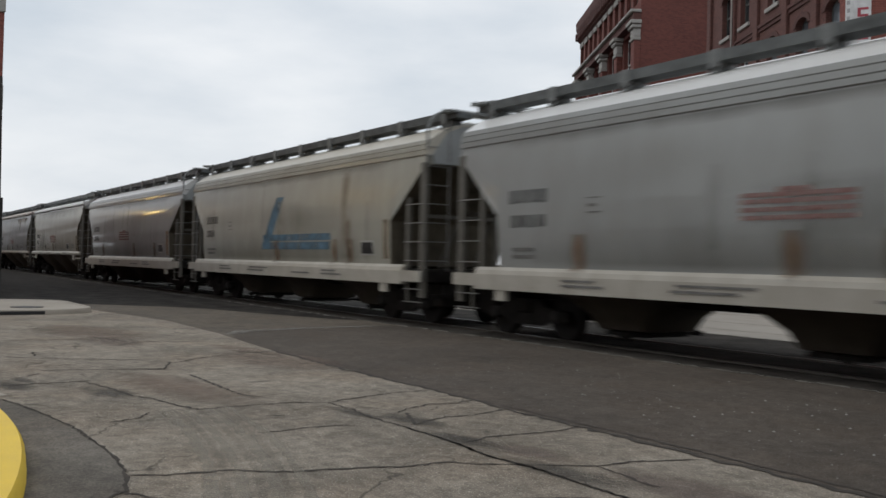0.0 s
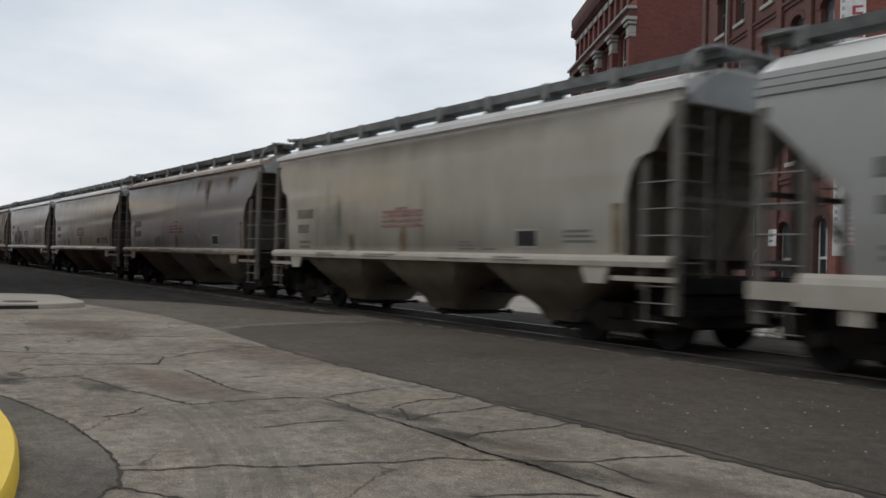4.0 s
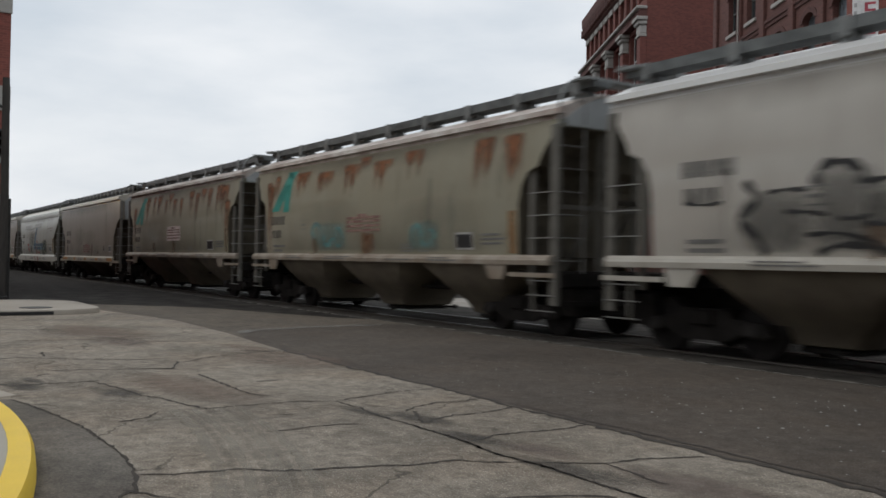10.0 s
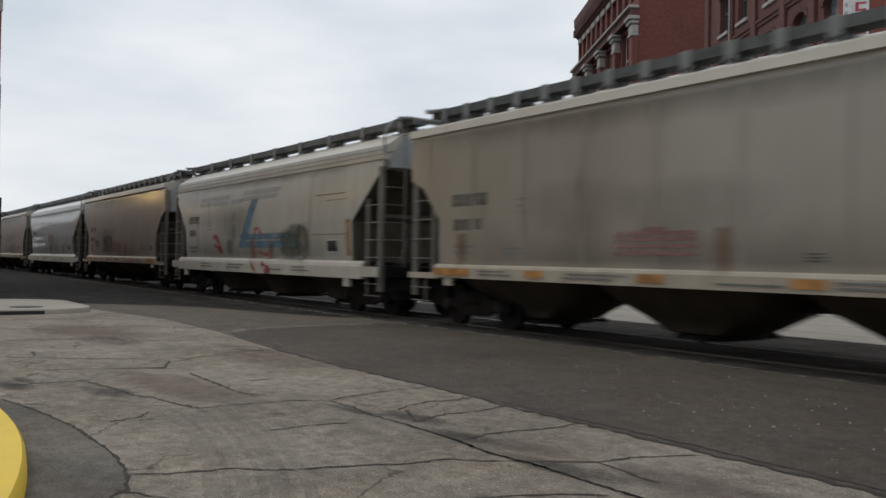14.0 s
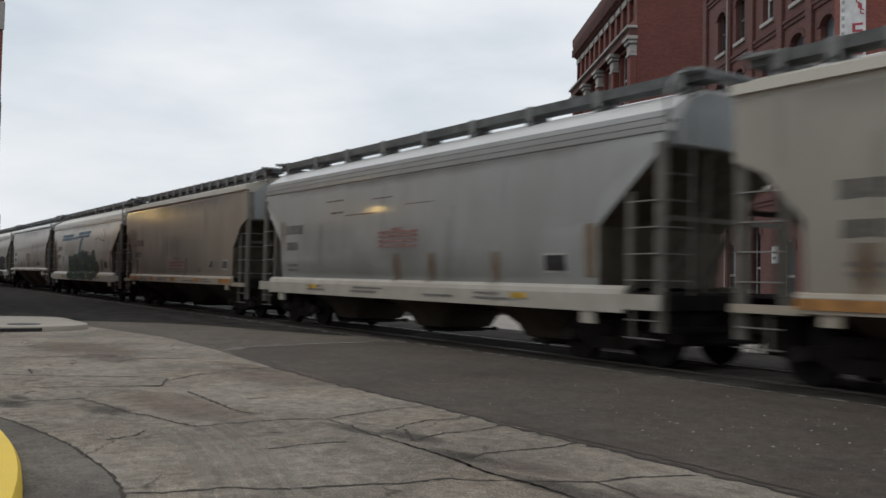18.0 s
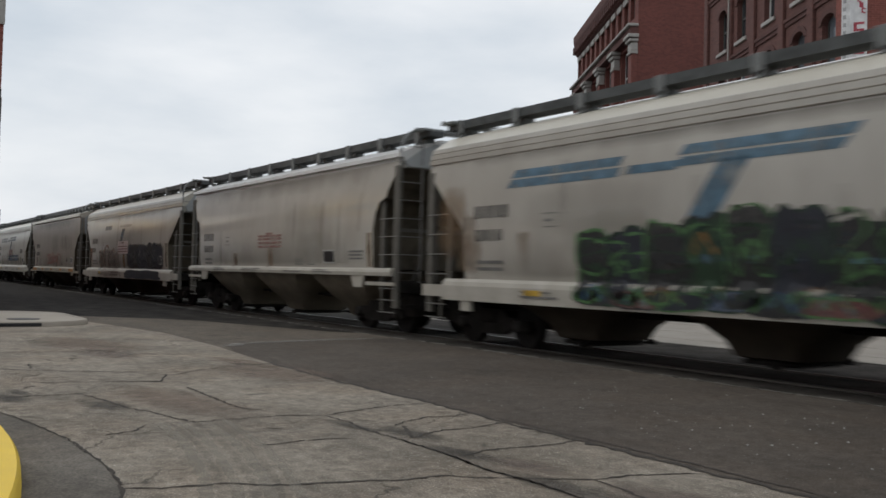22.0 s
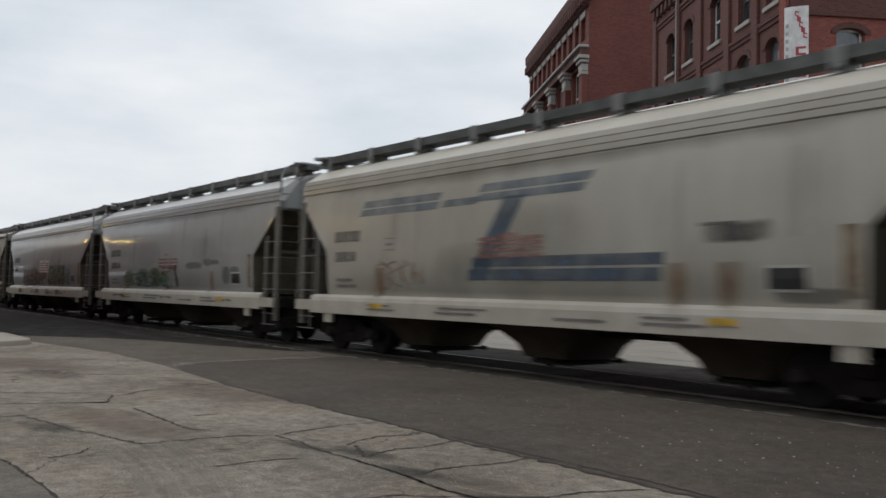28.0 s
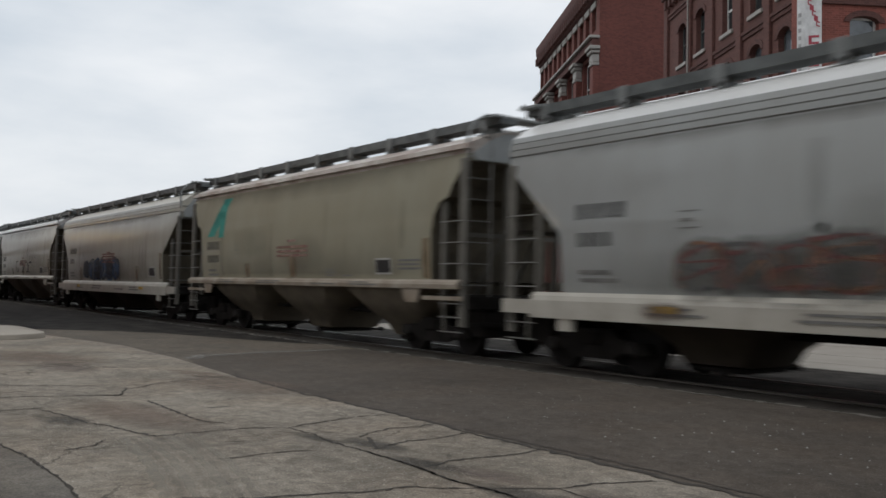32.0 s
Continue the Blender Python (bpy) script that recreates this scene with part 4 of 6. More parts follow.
for k in range(34):
    bm = bmesh.new()
    box(bm, -L1 + 0.15 + k * 0.6, -L1 + 0.42 + k * 0.6, -0.5, 0, 20.65, 21.25)
    part("bracket", bm, BRICK_D, w1)
bm = bmesh.new()
prism(bm, [(0.0, 20.5), (-0.2, 20.6), (-0.3, 21.26), (-0.42, 21.6), (-0.45, 22.2), (0.0, H1)], -L1, 0.15, "x")
part("cornice", bm, BRICK_D, w1)
bm = bmesh.new()
box(bm, 0, 22, 0, 0.45, 0, 21.4)
side1 = part("side_wall", bm, BRICK, b1)
side1.matrix_local = pose(0.003, 0.004, 0, 0, 0, 90)
bm = bmesh.new()
box(bm, 0, 22, -0.05, 0.5, 21.402, 21.55)
box(bm, 0.3, 1.2, -0.02, 0.48, 21.56, 22.3)
cop = part("coping", bm, BRICK_D, b1)
cop.matrix_local = pose(0.003, 0.004, 0, 0, 0, 90)
bm = bmesh.new()
box(bm, -L1, -0.46, 0.46, 22, 20.8, 21.1)
part("roof", bm, TARROOF, b1)
bm = bmesh.new()
box(bm, -L1, -L1 + 0.45, 0.46, 22, 0, 21.4)
part("rear_wall", bm, BRICK, b1)

# The corner building beside the far sidewalk: red brick with pale stone bands.
left = tagged(new("corner_building"), label="red brick corner building with pale stone bands", category="building")
left.matrix_world = pose(-30.6, 3.86, 0, 0, 0, 90)
LL, HL = 18.0, 13.5
holes = [(-1.35 - 2.6 * k, -0.35 - 2.6 * k, v0, v1) for k in range(6) for v0, v1 in ((4.47, 5.84), (10.3, 12.0))]
bm = bmesh.new()
wall_grid(bm, LL, 0, HL, 0, 0.4, [(a + LL, b + LL, c, d) for a, b, c, d in holes])
bmesh.ops.translate(bm, verts=bm.verts, vec=(-LL, 0, 0))
wl = part("front_wall", bm, BRICK_L, left)
for a, b, v0, v1 in holes:
    window(wl, a, b, v0, v1, 0.2, False, FRAME_W, GLASS, False)
for z, hz in ((0.0, 1.14), (2.64, 0.6), (4.2, 0.26), (5.86, 0.78), (8.94, 0.9)):
    bm = bmesh.new()
    box(bm, -LL, 0.03, -0.06, 0, z, z + hz, 0.015)
    part("stone_band", bm, STONE, wl)
bm = bmesh.new()
box(bm, -LL, 0.1, -0.3, 0.4, HL, HL + 0.4, 0.05)
part("cornice", bm, STONE, wl)
bm = bmesh.new()
box(bm, 0, 16, 0, 0.4, 0, HL)
sw = part("side_wall", bm, BRICK_L, left)
sw.matrix_local = pose(0.003, 0.004, 0, 0, 0, 90)
bm = bmesh.new()
box(bm, -LL, -0.41, 0.41, 16, HL - 0.6, HL - 0.3)
part("roof", bm, TARROOF, left)

# The weathered pole at the far corner, and the signals along the street that glint in the train's paint.
pole = tagged(new("utility_pole"), label="dark weathered street pole with a curved iron arm", category="pole")
bm = bmesh.new()
rod(bm, (0, 0, 0), (-0.06, 0.02, 3.1), 0.14, 10, 0.125)
rod(bm, (-0.06, 0.02, 3.1), (-0.12, 0.0, 6.6), 0.12, 10, 0.10)
part("shaft", bm, POLEM, pole, "", 50)
bm = bmesh.new()
box(bm, -0.16, 0.16, -0.16, 0.16, 0, 0.12, 0.03)
part("base", bm, IRON, pole)
bm = bmesh.new()
for (a, b) in (((-0.1, -0.1, 5.7), (0.0, -0.5, 6.05)), ((0.0, -0.5, 6.05), (0.05, -0.9, 5.85))):
    rod(bm, a, b, 0.04, 6)
part("arm", bm, IRON, pole)
bm = bmesh.new()
rod(bm, (0.0, 0.15, 0), (-0.04, 0.15, 3.0), 0.05, 8)
part("conduit", bm, IRON, pole)
pole.matrix_world = pose(-28.8, 3.56, 0.0)


def traffic_signal(x, y, z, turn):
    """A three-lens signal with deep visors on a slim post, amber lit."""
    sig = tagged(new("traffic_signal"), label="dark three-lens traffic signal with the amber lens lit", category="traffic light", group="signals along the street")
    bm = bmesh.new()
    rod(bm, (-0.16, 0, 0.0), (-0.16, 0, z + 0.5), 0.055, 10)
    part("post", bm, IRON, sig, "", 50)
    bm = bmesh.new()
    box(bm, -0.09, 0.09, -0.13, 0.13, z - 0.42, z + 0.42, 0.02)
    head = part("signal_head", bm, SIGNAL, sig, "dark three-lens signal housing")
    for dz, m in ((0.26, LENS_R), (0.0, LENS_Y), (-0.26, LENS_G)):
        bm = bmesh.new()
        rod(bm, (0.0915, 0, z + dz), (0.0925, 0, z + dz), 0.075, 16)
        part("lens", bm, m, head)
        bm = bmesh.new()
        n = 16
        loops = [[bm.verts.new((px, r * math.cos(k * math.tau / n), z + dz + r * math.sin(k * math.tau / n))) for px, r in ((0.0905, 0.082), (0.0905, 0.094), (0.25, 0.094), (0.25, 0.082))] for k in range(n)]
        for u, v in zip(loops, loops[1:] + loops[:1]):
            for q in range(4):
                bm.faces.new((u[q], u[(q + 1) % 4], v[(q + 1) % 4], v[q]))
        part("visor", bm, VISOR, head)
    sig.matrix_world = pose(x, y, 0, 0, 0, turn)


traffic_signal(-29.75, 3.5, 4.75, 40)
traffic_signal(-60.8, 3.75, 5.5, 18)

# unseen plain walls, added to close the street and hold back sky light
for name, a, b, hgt in (("wall_south", (-1.0, -9.5), (11.6, -9.5), 19.0), ("wall_south_west", (-20.0, -13.0), (-1.4, -13.0), 4.0), ("wall_east", (12.0, -13.0), (12.0, 5.0), 19.0), ("wall_north_row", (-200.0, 3.0), (-46.9, 3.0), 6.0)):
    bm = bmesh.new()
    box(bm, a[0], max(b[0], a[0] + 0.4), a[1] - (0.4 if a[1] == b[1] else 0), max(b[1], a[1]), -0.02, hgt)
    structure(name, bm, BRICK_D, "unseen dark brick wall added to block sky light", "wall")


# ---- the freight train ----
SPEED = 10.075
TRAIN = []
GAP = 0.62             # from the coupling plane to the end of the body
# Side profile (z, half width) up to the eave, then the roof; end cut (metres from the end, lowest z).
KINDS = {
    "A": dict(length=16.6, zs=1.30, side=[(1.30, 1.53), (1.7, 1.585), (2.3, 1.60), (2.9, 1.59), (3.3, 1.56), (3.70, 1.50)],
              roof=[(3.70, 1.50), (3.718, 1.53), (3.806, 1.53), (3.818, 1.490), (3.836, 1.508), (3.926, 1.50), (3.938, 1.462), (3.956, 1.475), (4.04, 1.455), (4.06, 1.415), (4.20, 1.22), (4.33, 1.0), (4.42, 0.75), (4.46, 0.4), (4.47, 0.0)],
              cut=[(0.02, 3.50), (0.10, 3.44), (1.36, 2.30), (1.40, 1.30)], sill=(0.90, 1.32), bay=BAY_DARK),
    "B": dict(length=15.9, zs=1.50, side=[(1.50, 1.55), (1.9, 1.59), (2.4, 1.60), (3.0, 1.585), (3.5, 1.545), (3.95, 1.47)],
              roof=[(3.95, 1.47), (3.955, 1.44), (4.03, 1.43), (4.035, 1.555), (4.13, 1.545), (4.15, 1.47), (4.23, 1.28), (4.35, 1.02), (4.42, 0.75), (4.46, 0.4), (4.47, 0.0)],
              cut=[(0.02, 3.80), (0.2, 3.66), (0.45, 3.32), (0.53, 3.14), (0.80, 3.04), (0.96, 2.80), (1.04, 2.45), (1.06, 1.50)], sill=(1.34, 1.51), bay=BAY_DIRT),
    "C": dict(length=15.2, zs=1.28, side=[(1.28, 1.60), (1.8, 1.60), (2.4, 1.60), (3.0, 1.60), (3.5, 1.60), (3.93, 1.60)],
              roof=[(3.93, 1.60), (3.935, 1.56), (4.0, 1.56), (4.005, 1.67), (4.15, 1.66), (4.18, 1.56), (4.25, 1.3), (4.36, 1.0), (4.43, 0.75), (4.46, 0.4), (4.47, 0.0)],
              cut=[(0.02, 3.08), (0.10, 3.06), (0.50, 2.88), (1.10, 2.22), (1.13, 1.28)], sill=(1.03, 1.30), bay=BAY_DARK),
}
KINDS["D"] = dict(KINDS["B"], length=15.35)


def width_at(kind, z):
    side = KINDS[kind]["side"]
    if z <= side[0][0]:
        return side[0][1]
    for (z0, w0), (z1, w1) in zip(side, side[1:]):
        if z <= z1:
            return w0 + (w1 - w0) * (z - z0) / (z1 - z0)
    return side[-1][1]


def body_mesh(kind):
    k = KINDS[kind]
    e = k["length"] / 2 - GAP
    cut = [(e - d, z) for d, z in k["cut"]]
    stations = [(-x, z) for x, z in cut] + [(0, k["zs"])] + [(x, z) for x, z in reversed(cut)]
    ztop, n = k["side"][-1][0], 10
    body, roof, slope = bmesh.new(), bmesh.new(), bmesh.new()
    rows, under = [], []
    for x, zl in stations:
        zs = [zl + (ztop - zl) * i / n for i in range(n + 1)]
        half = [(width_at(kind, z), z) for z in zs]
        rows.append([body.verts.new((x, -w, z)) for w, z in half] + [body.verts.new((x, w, z)) for w, z in reversed(half)])
        under.append([slope.verts.new((x, s * half[0][0], zl)) for s in (-1, 1)])
    for a, b in zip(rows, rows[1:]):
        m = len(a)
        for i in range(m - 1):
            body.faces.new((a[i], a[i + 1], b[i + 1], b[i]))
    for a, b in zip(under, under[1:]):
        slope.faces.new((a[0], a[1], b[1], b[0]))
    body.faces.new(rows[0])
    body.faces.new(rows[-1])
    prof = [(-w, z) for z, w in k["roof"]] + [(w, z) for z, w in reversed(k["roof"][:-1])]
    prism(roof, prof, -e - 0.01, e + 0.01, "x")
    roof_me = mesh_of("roof", roof, ROOF, 25)
    if kind == "A":
        roof_me.materials.append(PAINT["grey"])
        for p in roof_me.polygons:
            p.material_index = 1 if p.center.z < 4.05 and abs(p.normal.x) < 0.5 else 0
    return mesh_of("body", body, PAINT["grey"], 35), roof_me, mesh_of("slope_sheet", slope, SLOPE_DARK)


def make_parts(kind):
    """The shared meshes of one kind of car: (name, mesh, place, sub-parts)."""
    k = KINDS[kind]
    e = k["length"] / 2 - GAP
    z0, z1 = k["sill"]
    out = {}
    out["body"], out["roof"], out["slope_sheet"] = body_mesh(kind)
    # side sill with a rounded top flange; thinner where it runs over the truck
    bm = bmesh.new()
    if kind == "A":
        prism(bm, [(0.05, z0), (-0.07, z0), (-0.07, z1 - 0.13), (-0.045, z1 - 0.05), (0.03, z1 + 0.01), (0.05, z1 + 0.01)], -e + 0.74, e - 0.74, "x")
        for s in (-1, 1):
            box(bm, min(s * (e - 0.74), s * e), max(s * (e - 0.74), s * e), -0.06, 0.0, 0.96, 1.2)
            box(bm, s * (e - 1.55) - 0.16, s * (e - 1.55) + 0.16, -0.05, 0.02, z0 - 0.2, z0 - 0.001)
    elif kind in "BD":
        prism(bm, [(0.0, z0), (-0.07, z0), (-0.08, z1 - 0.085), (-0.055, z1 - 0.03), (0.03, z1 + 0.012), (0.03, z0)], -e + 0.1, e - 0.1, "x")
        for s in (-1, 1):
            prism(bm, [(s * (e - 1.35), z0 - 0.002), (s * (e - 2.0), z0 - 0.002), (s * (e - 1.85), z0 - 0.28), (s * (e - 1.45), z0 - 0.28)], -0.05, 0.0)
            box(bm, min(s * (e - 1.3), s * e), max(s * (e - 1.3), s * e), -0.03, 0.0, 1.12, 1.2)
    else:
        prism(bm, [(0.0, z0), (-0.07, z0), (-0.07, z1 - 0.065), (-0.05, z1 - 0.02), (0.0, z1 + 0.01)], -e + 1.03, e - 1.03, "x")
        for s in (-1, 1):
            box(bm, min(s * (e - 1.15), s * e), max(s * (e - 1.15), s * e), -0.05, 0.0, 1.0, 1.12)
            box(bm, s * (e - 1.5) - 0.14, s * (e - 1.5) + 0.14, -0.05, 0.0, z0 - 0.16, z0 - 0.001)
    out["side_sill"] = mesh_of("side_sill", bm, SILL)
    # end sill: the darkness below the car end is put into its colour
    bm = bmesh.new()
    box(bm, -0.12, 0.12, -1.5, 1.5, 0.95, 1.22, 0.02)
    box(bm, -1.1, 0.1, -1.45, 1.45, 1.2, 1.235)
    out["end_sill"] = mesh_of("end_sill", bm, UNDER)
    # corner post, second post
    bm = bmesh.new()
    box(bm, -0.1, 0.1, -0.05, 0.05, 0.62, KINDS[kind]["cut"][0][1] + 0.05, 0.012)
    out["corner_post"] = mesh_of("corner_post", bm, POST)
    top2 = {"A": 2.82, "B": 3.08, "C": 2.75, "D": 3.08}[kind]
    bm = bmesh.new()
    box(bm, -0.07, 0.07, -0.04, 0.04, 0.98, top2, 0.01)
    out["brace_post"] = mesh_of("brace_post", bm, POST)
    bm = bmesh.new()
    box(bm, -0.52, -0.48, -0.09, -0.05, 0.5, 1.1)
    out["side_ladder"] = mesh_of("side_ladder", bm, POST)
    bm = bmesh.new()
    rod(bm, (-0.66, -0.07, 0), (0.06, -0.07, 0), 0.0115, 5)
    out["rung"] = mesh_of("rung", bm, RUNG)
    bm = bmesh.new()
    rod(bm, (0, 0, 0), (0, 0.55, 0), 0.0115, 5)
    out["end_rung"] = mesh_of("rung", bm, RUNG)
    out["rungs"] = [0.52, 0.8, 1.06] + [1.42 + 0.41 * i for i in range(5) if 1.42 + 0.41 * i < top2 - 0.08]
    bm = bmesh.new()
    rod(bm, (0, 0.55, 1.2), (0, 0.55, 4.45), 0.022, 6)
    out["end_ladder"] = mesh_of("end_ladder", bm, RUNG)
    bm = bmesh.new()
    box(bm, -0.02, 0.02, -1.4, 1.4, 2.35, 2.43)
    for s in (-1, 1):
        rod(bm, (0, s * 0.45, 1.2), (0, s * 0.45, KINDS[kind]["cut"][0][1]), 0.05, 6)
        rod(bm, (-0.9, s * 0.5, 1.2), (-0.05, s * 0.45, 2.5), 0.045, 6)
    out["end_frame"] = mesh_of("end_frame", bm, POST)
    # pale plate that closes the end above the slope sheet; skylight is in its colour
    bm = bmesh.new()
    zb, zt = k["cut"][0][1] + 0.02, 4.40
    prism(bm, [(-1.36, zb), (1.36, zb), (1.40, min(zt, k["side"][-1][0])), (1.02, 4.22), (0.6, zt), (-0.6, zt), (-1.02, 4.22), (-1.40, min(zt, k["side"][-1][0]))], 0.0, 0.02, "x")
    box(bm, 0.02, 0.05, -1.36, 1.36, zb, zb + 0.05)
    out["end_plate"] = mesh_of("end_plate", bm, END_SKYLIT)
    # running board and its brackets
    bm = bmesh.new()
    prism(bm, [(-0.2, 4.55), (0.2, 4.55), (0.2, 4.72), (0.17, 4.70), (-0.17, 4.70), (-0.2, 4.72)], -e - 0.25, e + 0.25, "x")
    out["running_board"] = mesh_of("running_board", bm, GALV)
    bm = bmesh.new()
    prism(bm, [(-0.07, 4.30), (0.07, 4.30), (0.07, 4.548), (-0.07, 4.548)], -0.16, 0.12)
    box(bm, -0.09, 0.09, -0.36, -0.333, 4.36, 4.735, 0.006)
    box(bm, -0.05, 0.05, -0.36, -0.15, 4.40, 4.46)
    out["bracket"] = mesh_of("bracket", bm, BRACKET)
    bm = bmesh.new()
    box(bm, -0.3, 0.16, -1.1, 1.1, 4.66, 4.71)
    rod(bm, (-0.02, -1.2, 4.70), (-0.02, 1.2, 4.70), 0.025, 5)
    out["end_walkway"] = mesh_of("end_walkway", bm, BRACKET)
    # grab rail that bends over the eave on to the walkway
    bm = bmesh.new()
    bend_ = [(0, k["cut"][0][1]), (0, 4.28), (0.07, 4.46), (0.2, 4.60), (0.4, 4.68), (0.85, 4.69)]
    for (a0, b0), (a1, b1_) in zip(bend_, bend_[1:]):
        rod(bm, (0, a0, b0), (0, a1, b1_), 0.028, 6)
    out["grab_rail"] = mesh_of("grab_rail", bm, BRACKET)
    bm = bmesh.new()
    prism(bm, [(-0.3, 4.45), (0.3, 4.45), (0.3, 4.55), (0.22, 4.59), (-0.22, 4.59), (-0.3, 4.55)], -e + 0.4, e - 0.4, "x")
    out["hatch_cover"] = mesh_of("hatch_cover", bm, ROOF)
    # hopper bay with sloping sides and an outlet gate
    bm = bmesh.new()
    half = {"A": 1.6, "B": 1.88, "C": 1.9, "D": 1.85}[kind]
    low, mid = (1.12, 1.66) if kind == "C" else (0.76, 1.12)
    ztop = k["zs"] - 0.02 if kind in "BD" else z0 + 0.25
    yt = 1.42
    rings = []
    for z, hx, hy in ((0.26, 0.42, 0.50), (0.30, 0.64, 0.68), (0.54, low, 0.82), (0.80, mid, 1.08), (ztop - 0.20, half - 0.06, yt), (ztop, half, yt)):
        rings.append([bm.verts.new((px * hx, py * hy, z)) for px, py in ((-1, -0.7), (-0.8, -1), (0.8, -1), (1, -0.7), (1, 0.7), (0.8, 1), (-0.8, 1), (-1, 0.7))])
    for p_, q_ in zip(rings, rings[1:]):
        for i in range(8):
            bm.faces.new((p_[i], p_[(i + 1) % 8], q_[(i + 1) % 8], q_[i]))
    bm.faces.new(rings[0])
    bm.faces.new(rings[-1])
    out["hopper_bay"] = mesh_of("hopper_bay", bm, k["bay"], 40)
    bm = bmesh.new()
    box(bm, -0.48, 0.48, -0.56, 0.56, 0.19, 0.262, 0.015)
    rod(bm, (0.36, -0.9, 0.235), (0.36, 0.9, 0.235), 0.03, 6)
    for y in (-0.9, 0.9):
        rod(bm, (0.28, y, 0.235), (0.44, y, 0.235), 0.05, 8)
    out["outlet_gate"] = mesh_of("outlet_gate", bm, UNDER)
    bm = bmesh.new()
    box(bm, -e + 0.05, e - 0.05, -0.3, 0.3, 0.72, 1.0)
    rod(bm, (-e + 3, -0.5, 0.78), (e - 3, -0.5, 0.78), 0.035, 6)
    out["centre_sill"] = mesh_of("centre_sill", bm, UNDER)
    bm = bmesh.new()
    box(bm, -0.55, 0.0, -1.0, 1.0, 0.40, 0.94, 0.04)
    box(bm, -0.02, 0.06, -1.4, 1.4, 0.62, 0.7)
    out["draft_gear"] = mesh_of("draft_gear", bm, UNDER)
    bm = bmesh.new()
    box(bm, 0, 0.34, -0.13, 0.13, 0.74, 0.98, 0.02)
    box(bm, 0.33, 0.52, -0.16, 0.2, 0.70, 1.0, 0.04)
    rod(bm, (0.1, 0.35, 0.85), (0.45, 0.3, 0.35), 0.03, 6)
    out["coupler"] = mesh_of("coupler", bm, UNDER)
    bm = bmesh.new()
    ring = [(0.28 * math.cos(i * math.tau / 14), 0.28 * math.sin(i * math.tau / 14)) for i in range(14)]
    loops = [[bm.verts.new((dx, a * k2, b * k2)) for dx, k2 in ((0.02, 1.0), (0, 1.07), (-0.02, 1.0), (0, 0.93))] for a, b in ring]
    for u, v in zip(loops, loops[1:] + loops[:1]):
        for q in range(4):
            bm.faces.new((u[q], u[(q + 1) % 4], v[(q + 1) % 4], v[q]))
    for i in range(0, 14, 5):
        rod(bm, (0, 0, 0), (0, *ring[i]), 0.015, 4)
    out["brake_wheel"] = mesh_of("brake_wheel", bm, POST)
    return out


def truck_meshes():
    bm = bmesh.new()
    prism(bm, [(-1.2, 0.40), (-1.12, 0.56), (-0.55, 0.60), (-0.38, 0.74), (0.38, 0.74), (0.55, 0.60), (1.12, 0.56), (1.2, 0.40), (1.02, 0.32), (0.72, 0.40), (0.42, 0.26), (-0.42, 0.26), (-0.72, 0.40), (-1.02, 0.32)], -0.07, 0.07)
    frame_me = mesh_of("side_frame", bm, UNDER)
    bm = bmesh.new()
    box(bm, -0.2, 0.2, -1.15, 1.15, 0.48, 0.72, 0.03)
    for s in (-1, 1):
        for d in (-0.12, 0.0, 0.12):
            rod(bm, (d, s * 1.0, 0.3), (d, s * 1.0, 0.5), 0.055, 7)
    bolster = mesh_of("bolster", bm, UNDER)
    bm = bmesh.new()
    for s in (-1, 1):
        rod(bm, (0, s * 0.70, 0), (0, s * 0.715, 0), 0.45, 20)
        rod(bm, (0, s * 0.715, 0), (0, s * 0.83, 0), 0.42, 20)
        rod(bm, (0, s * 0.83, 0), (0, s * 0.85, 0), 0.30, 12, 0.2)
        for i in range(4):
            a = i * math.tau / 4 + 0.4
            rod(bm, (0.33 * math.cos(a), s * 0.831, 0.33 * math.sin(a)), (0.33 * math.cos(a), s * 0.838, 0.33 * math.sin(a)), 0.03, 6)
    rod(bm, (0, -0.98, 0), (0, 0.98, 0), 0.08, 8)
    wheels = mesh_of("wheelset", bm, WHEEL, 40)
    bm = bmesh.new()
    rod(bm, (0, -0.005, 0), (0, 0.06, 0), 0.12, 10, 0.09)
    cap = mesh_of("bearing_cap", bm, TREAD, 40)
    return frame_me, bolster, wheels, cap


PARTS = {kind: make_parts(kind) for kind in KINDS}
TRUCK = truck_meshes()
WHEELSETS = []


def side_patch(bm, kind, x0, x1, z0, z1, lift=0.006, slant=0.0, on_sill=False, nz=4):
    """A thin painted patch on the near side, following the curve of the side; slant shifts the top along x."""
    rows = []
    for i in range(nz + 1):
        z = z0 + (z1 - z0) * i / nz
        y = -(1.672 + max(0.0, lift - 0.006) if on_sill else width_at(kind, z) + lift)
        s = slant * i / nz
        rows.append([bm.verts.new((x0 + s, y, z)), bm.verts.new((x1 + s, y, z))])
    for a, b in zip(rows, rows[1:]):
        bm.faces.new((a[0], a[1], b[1], b[0]))


def add_patch(car, kind, name, rects, material, label="", apart=False, **kw):
    if apart:
        return [add_patch(car, kind, name, [r], material, label, **kw) for r in rects]
    bm = bmesh.new()
    for r in rects:
        side_patch(bm, kind, *r[:4], slant=r[4] if len(r) > 4 else 0.0, **kw)
    ob = part(name, bm, material, car, label)
    if "stencil" in name and len(rects) > 1:
        tagged(ob, kind="stuff")
    return ob


def bars(x0, x1, z0, z1, n, gap=0.2):
    w = (x1 - x0) / n
    return [(x0 + i * w, x0 + (i + 1 - gap * (0.6 + 0.5 * (i % 3))) * w, z0 + 0.012 * (i % 2), z1) for i in range(n)]


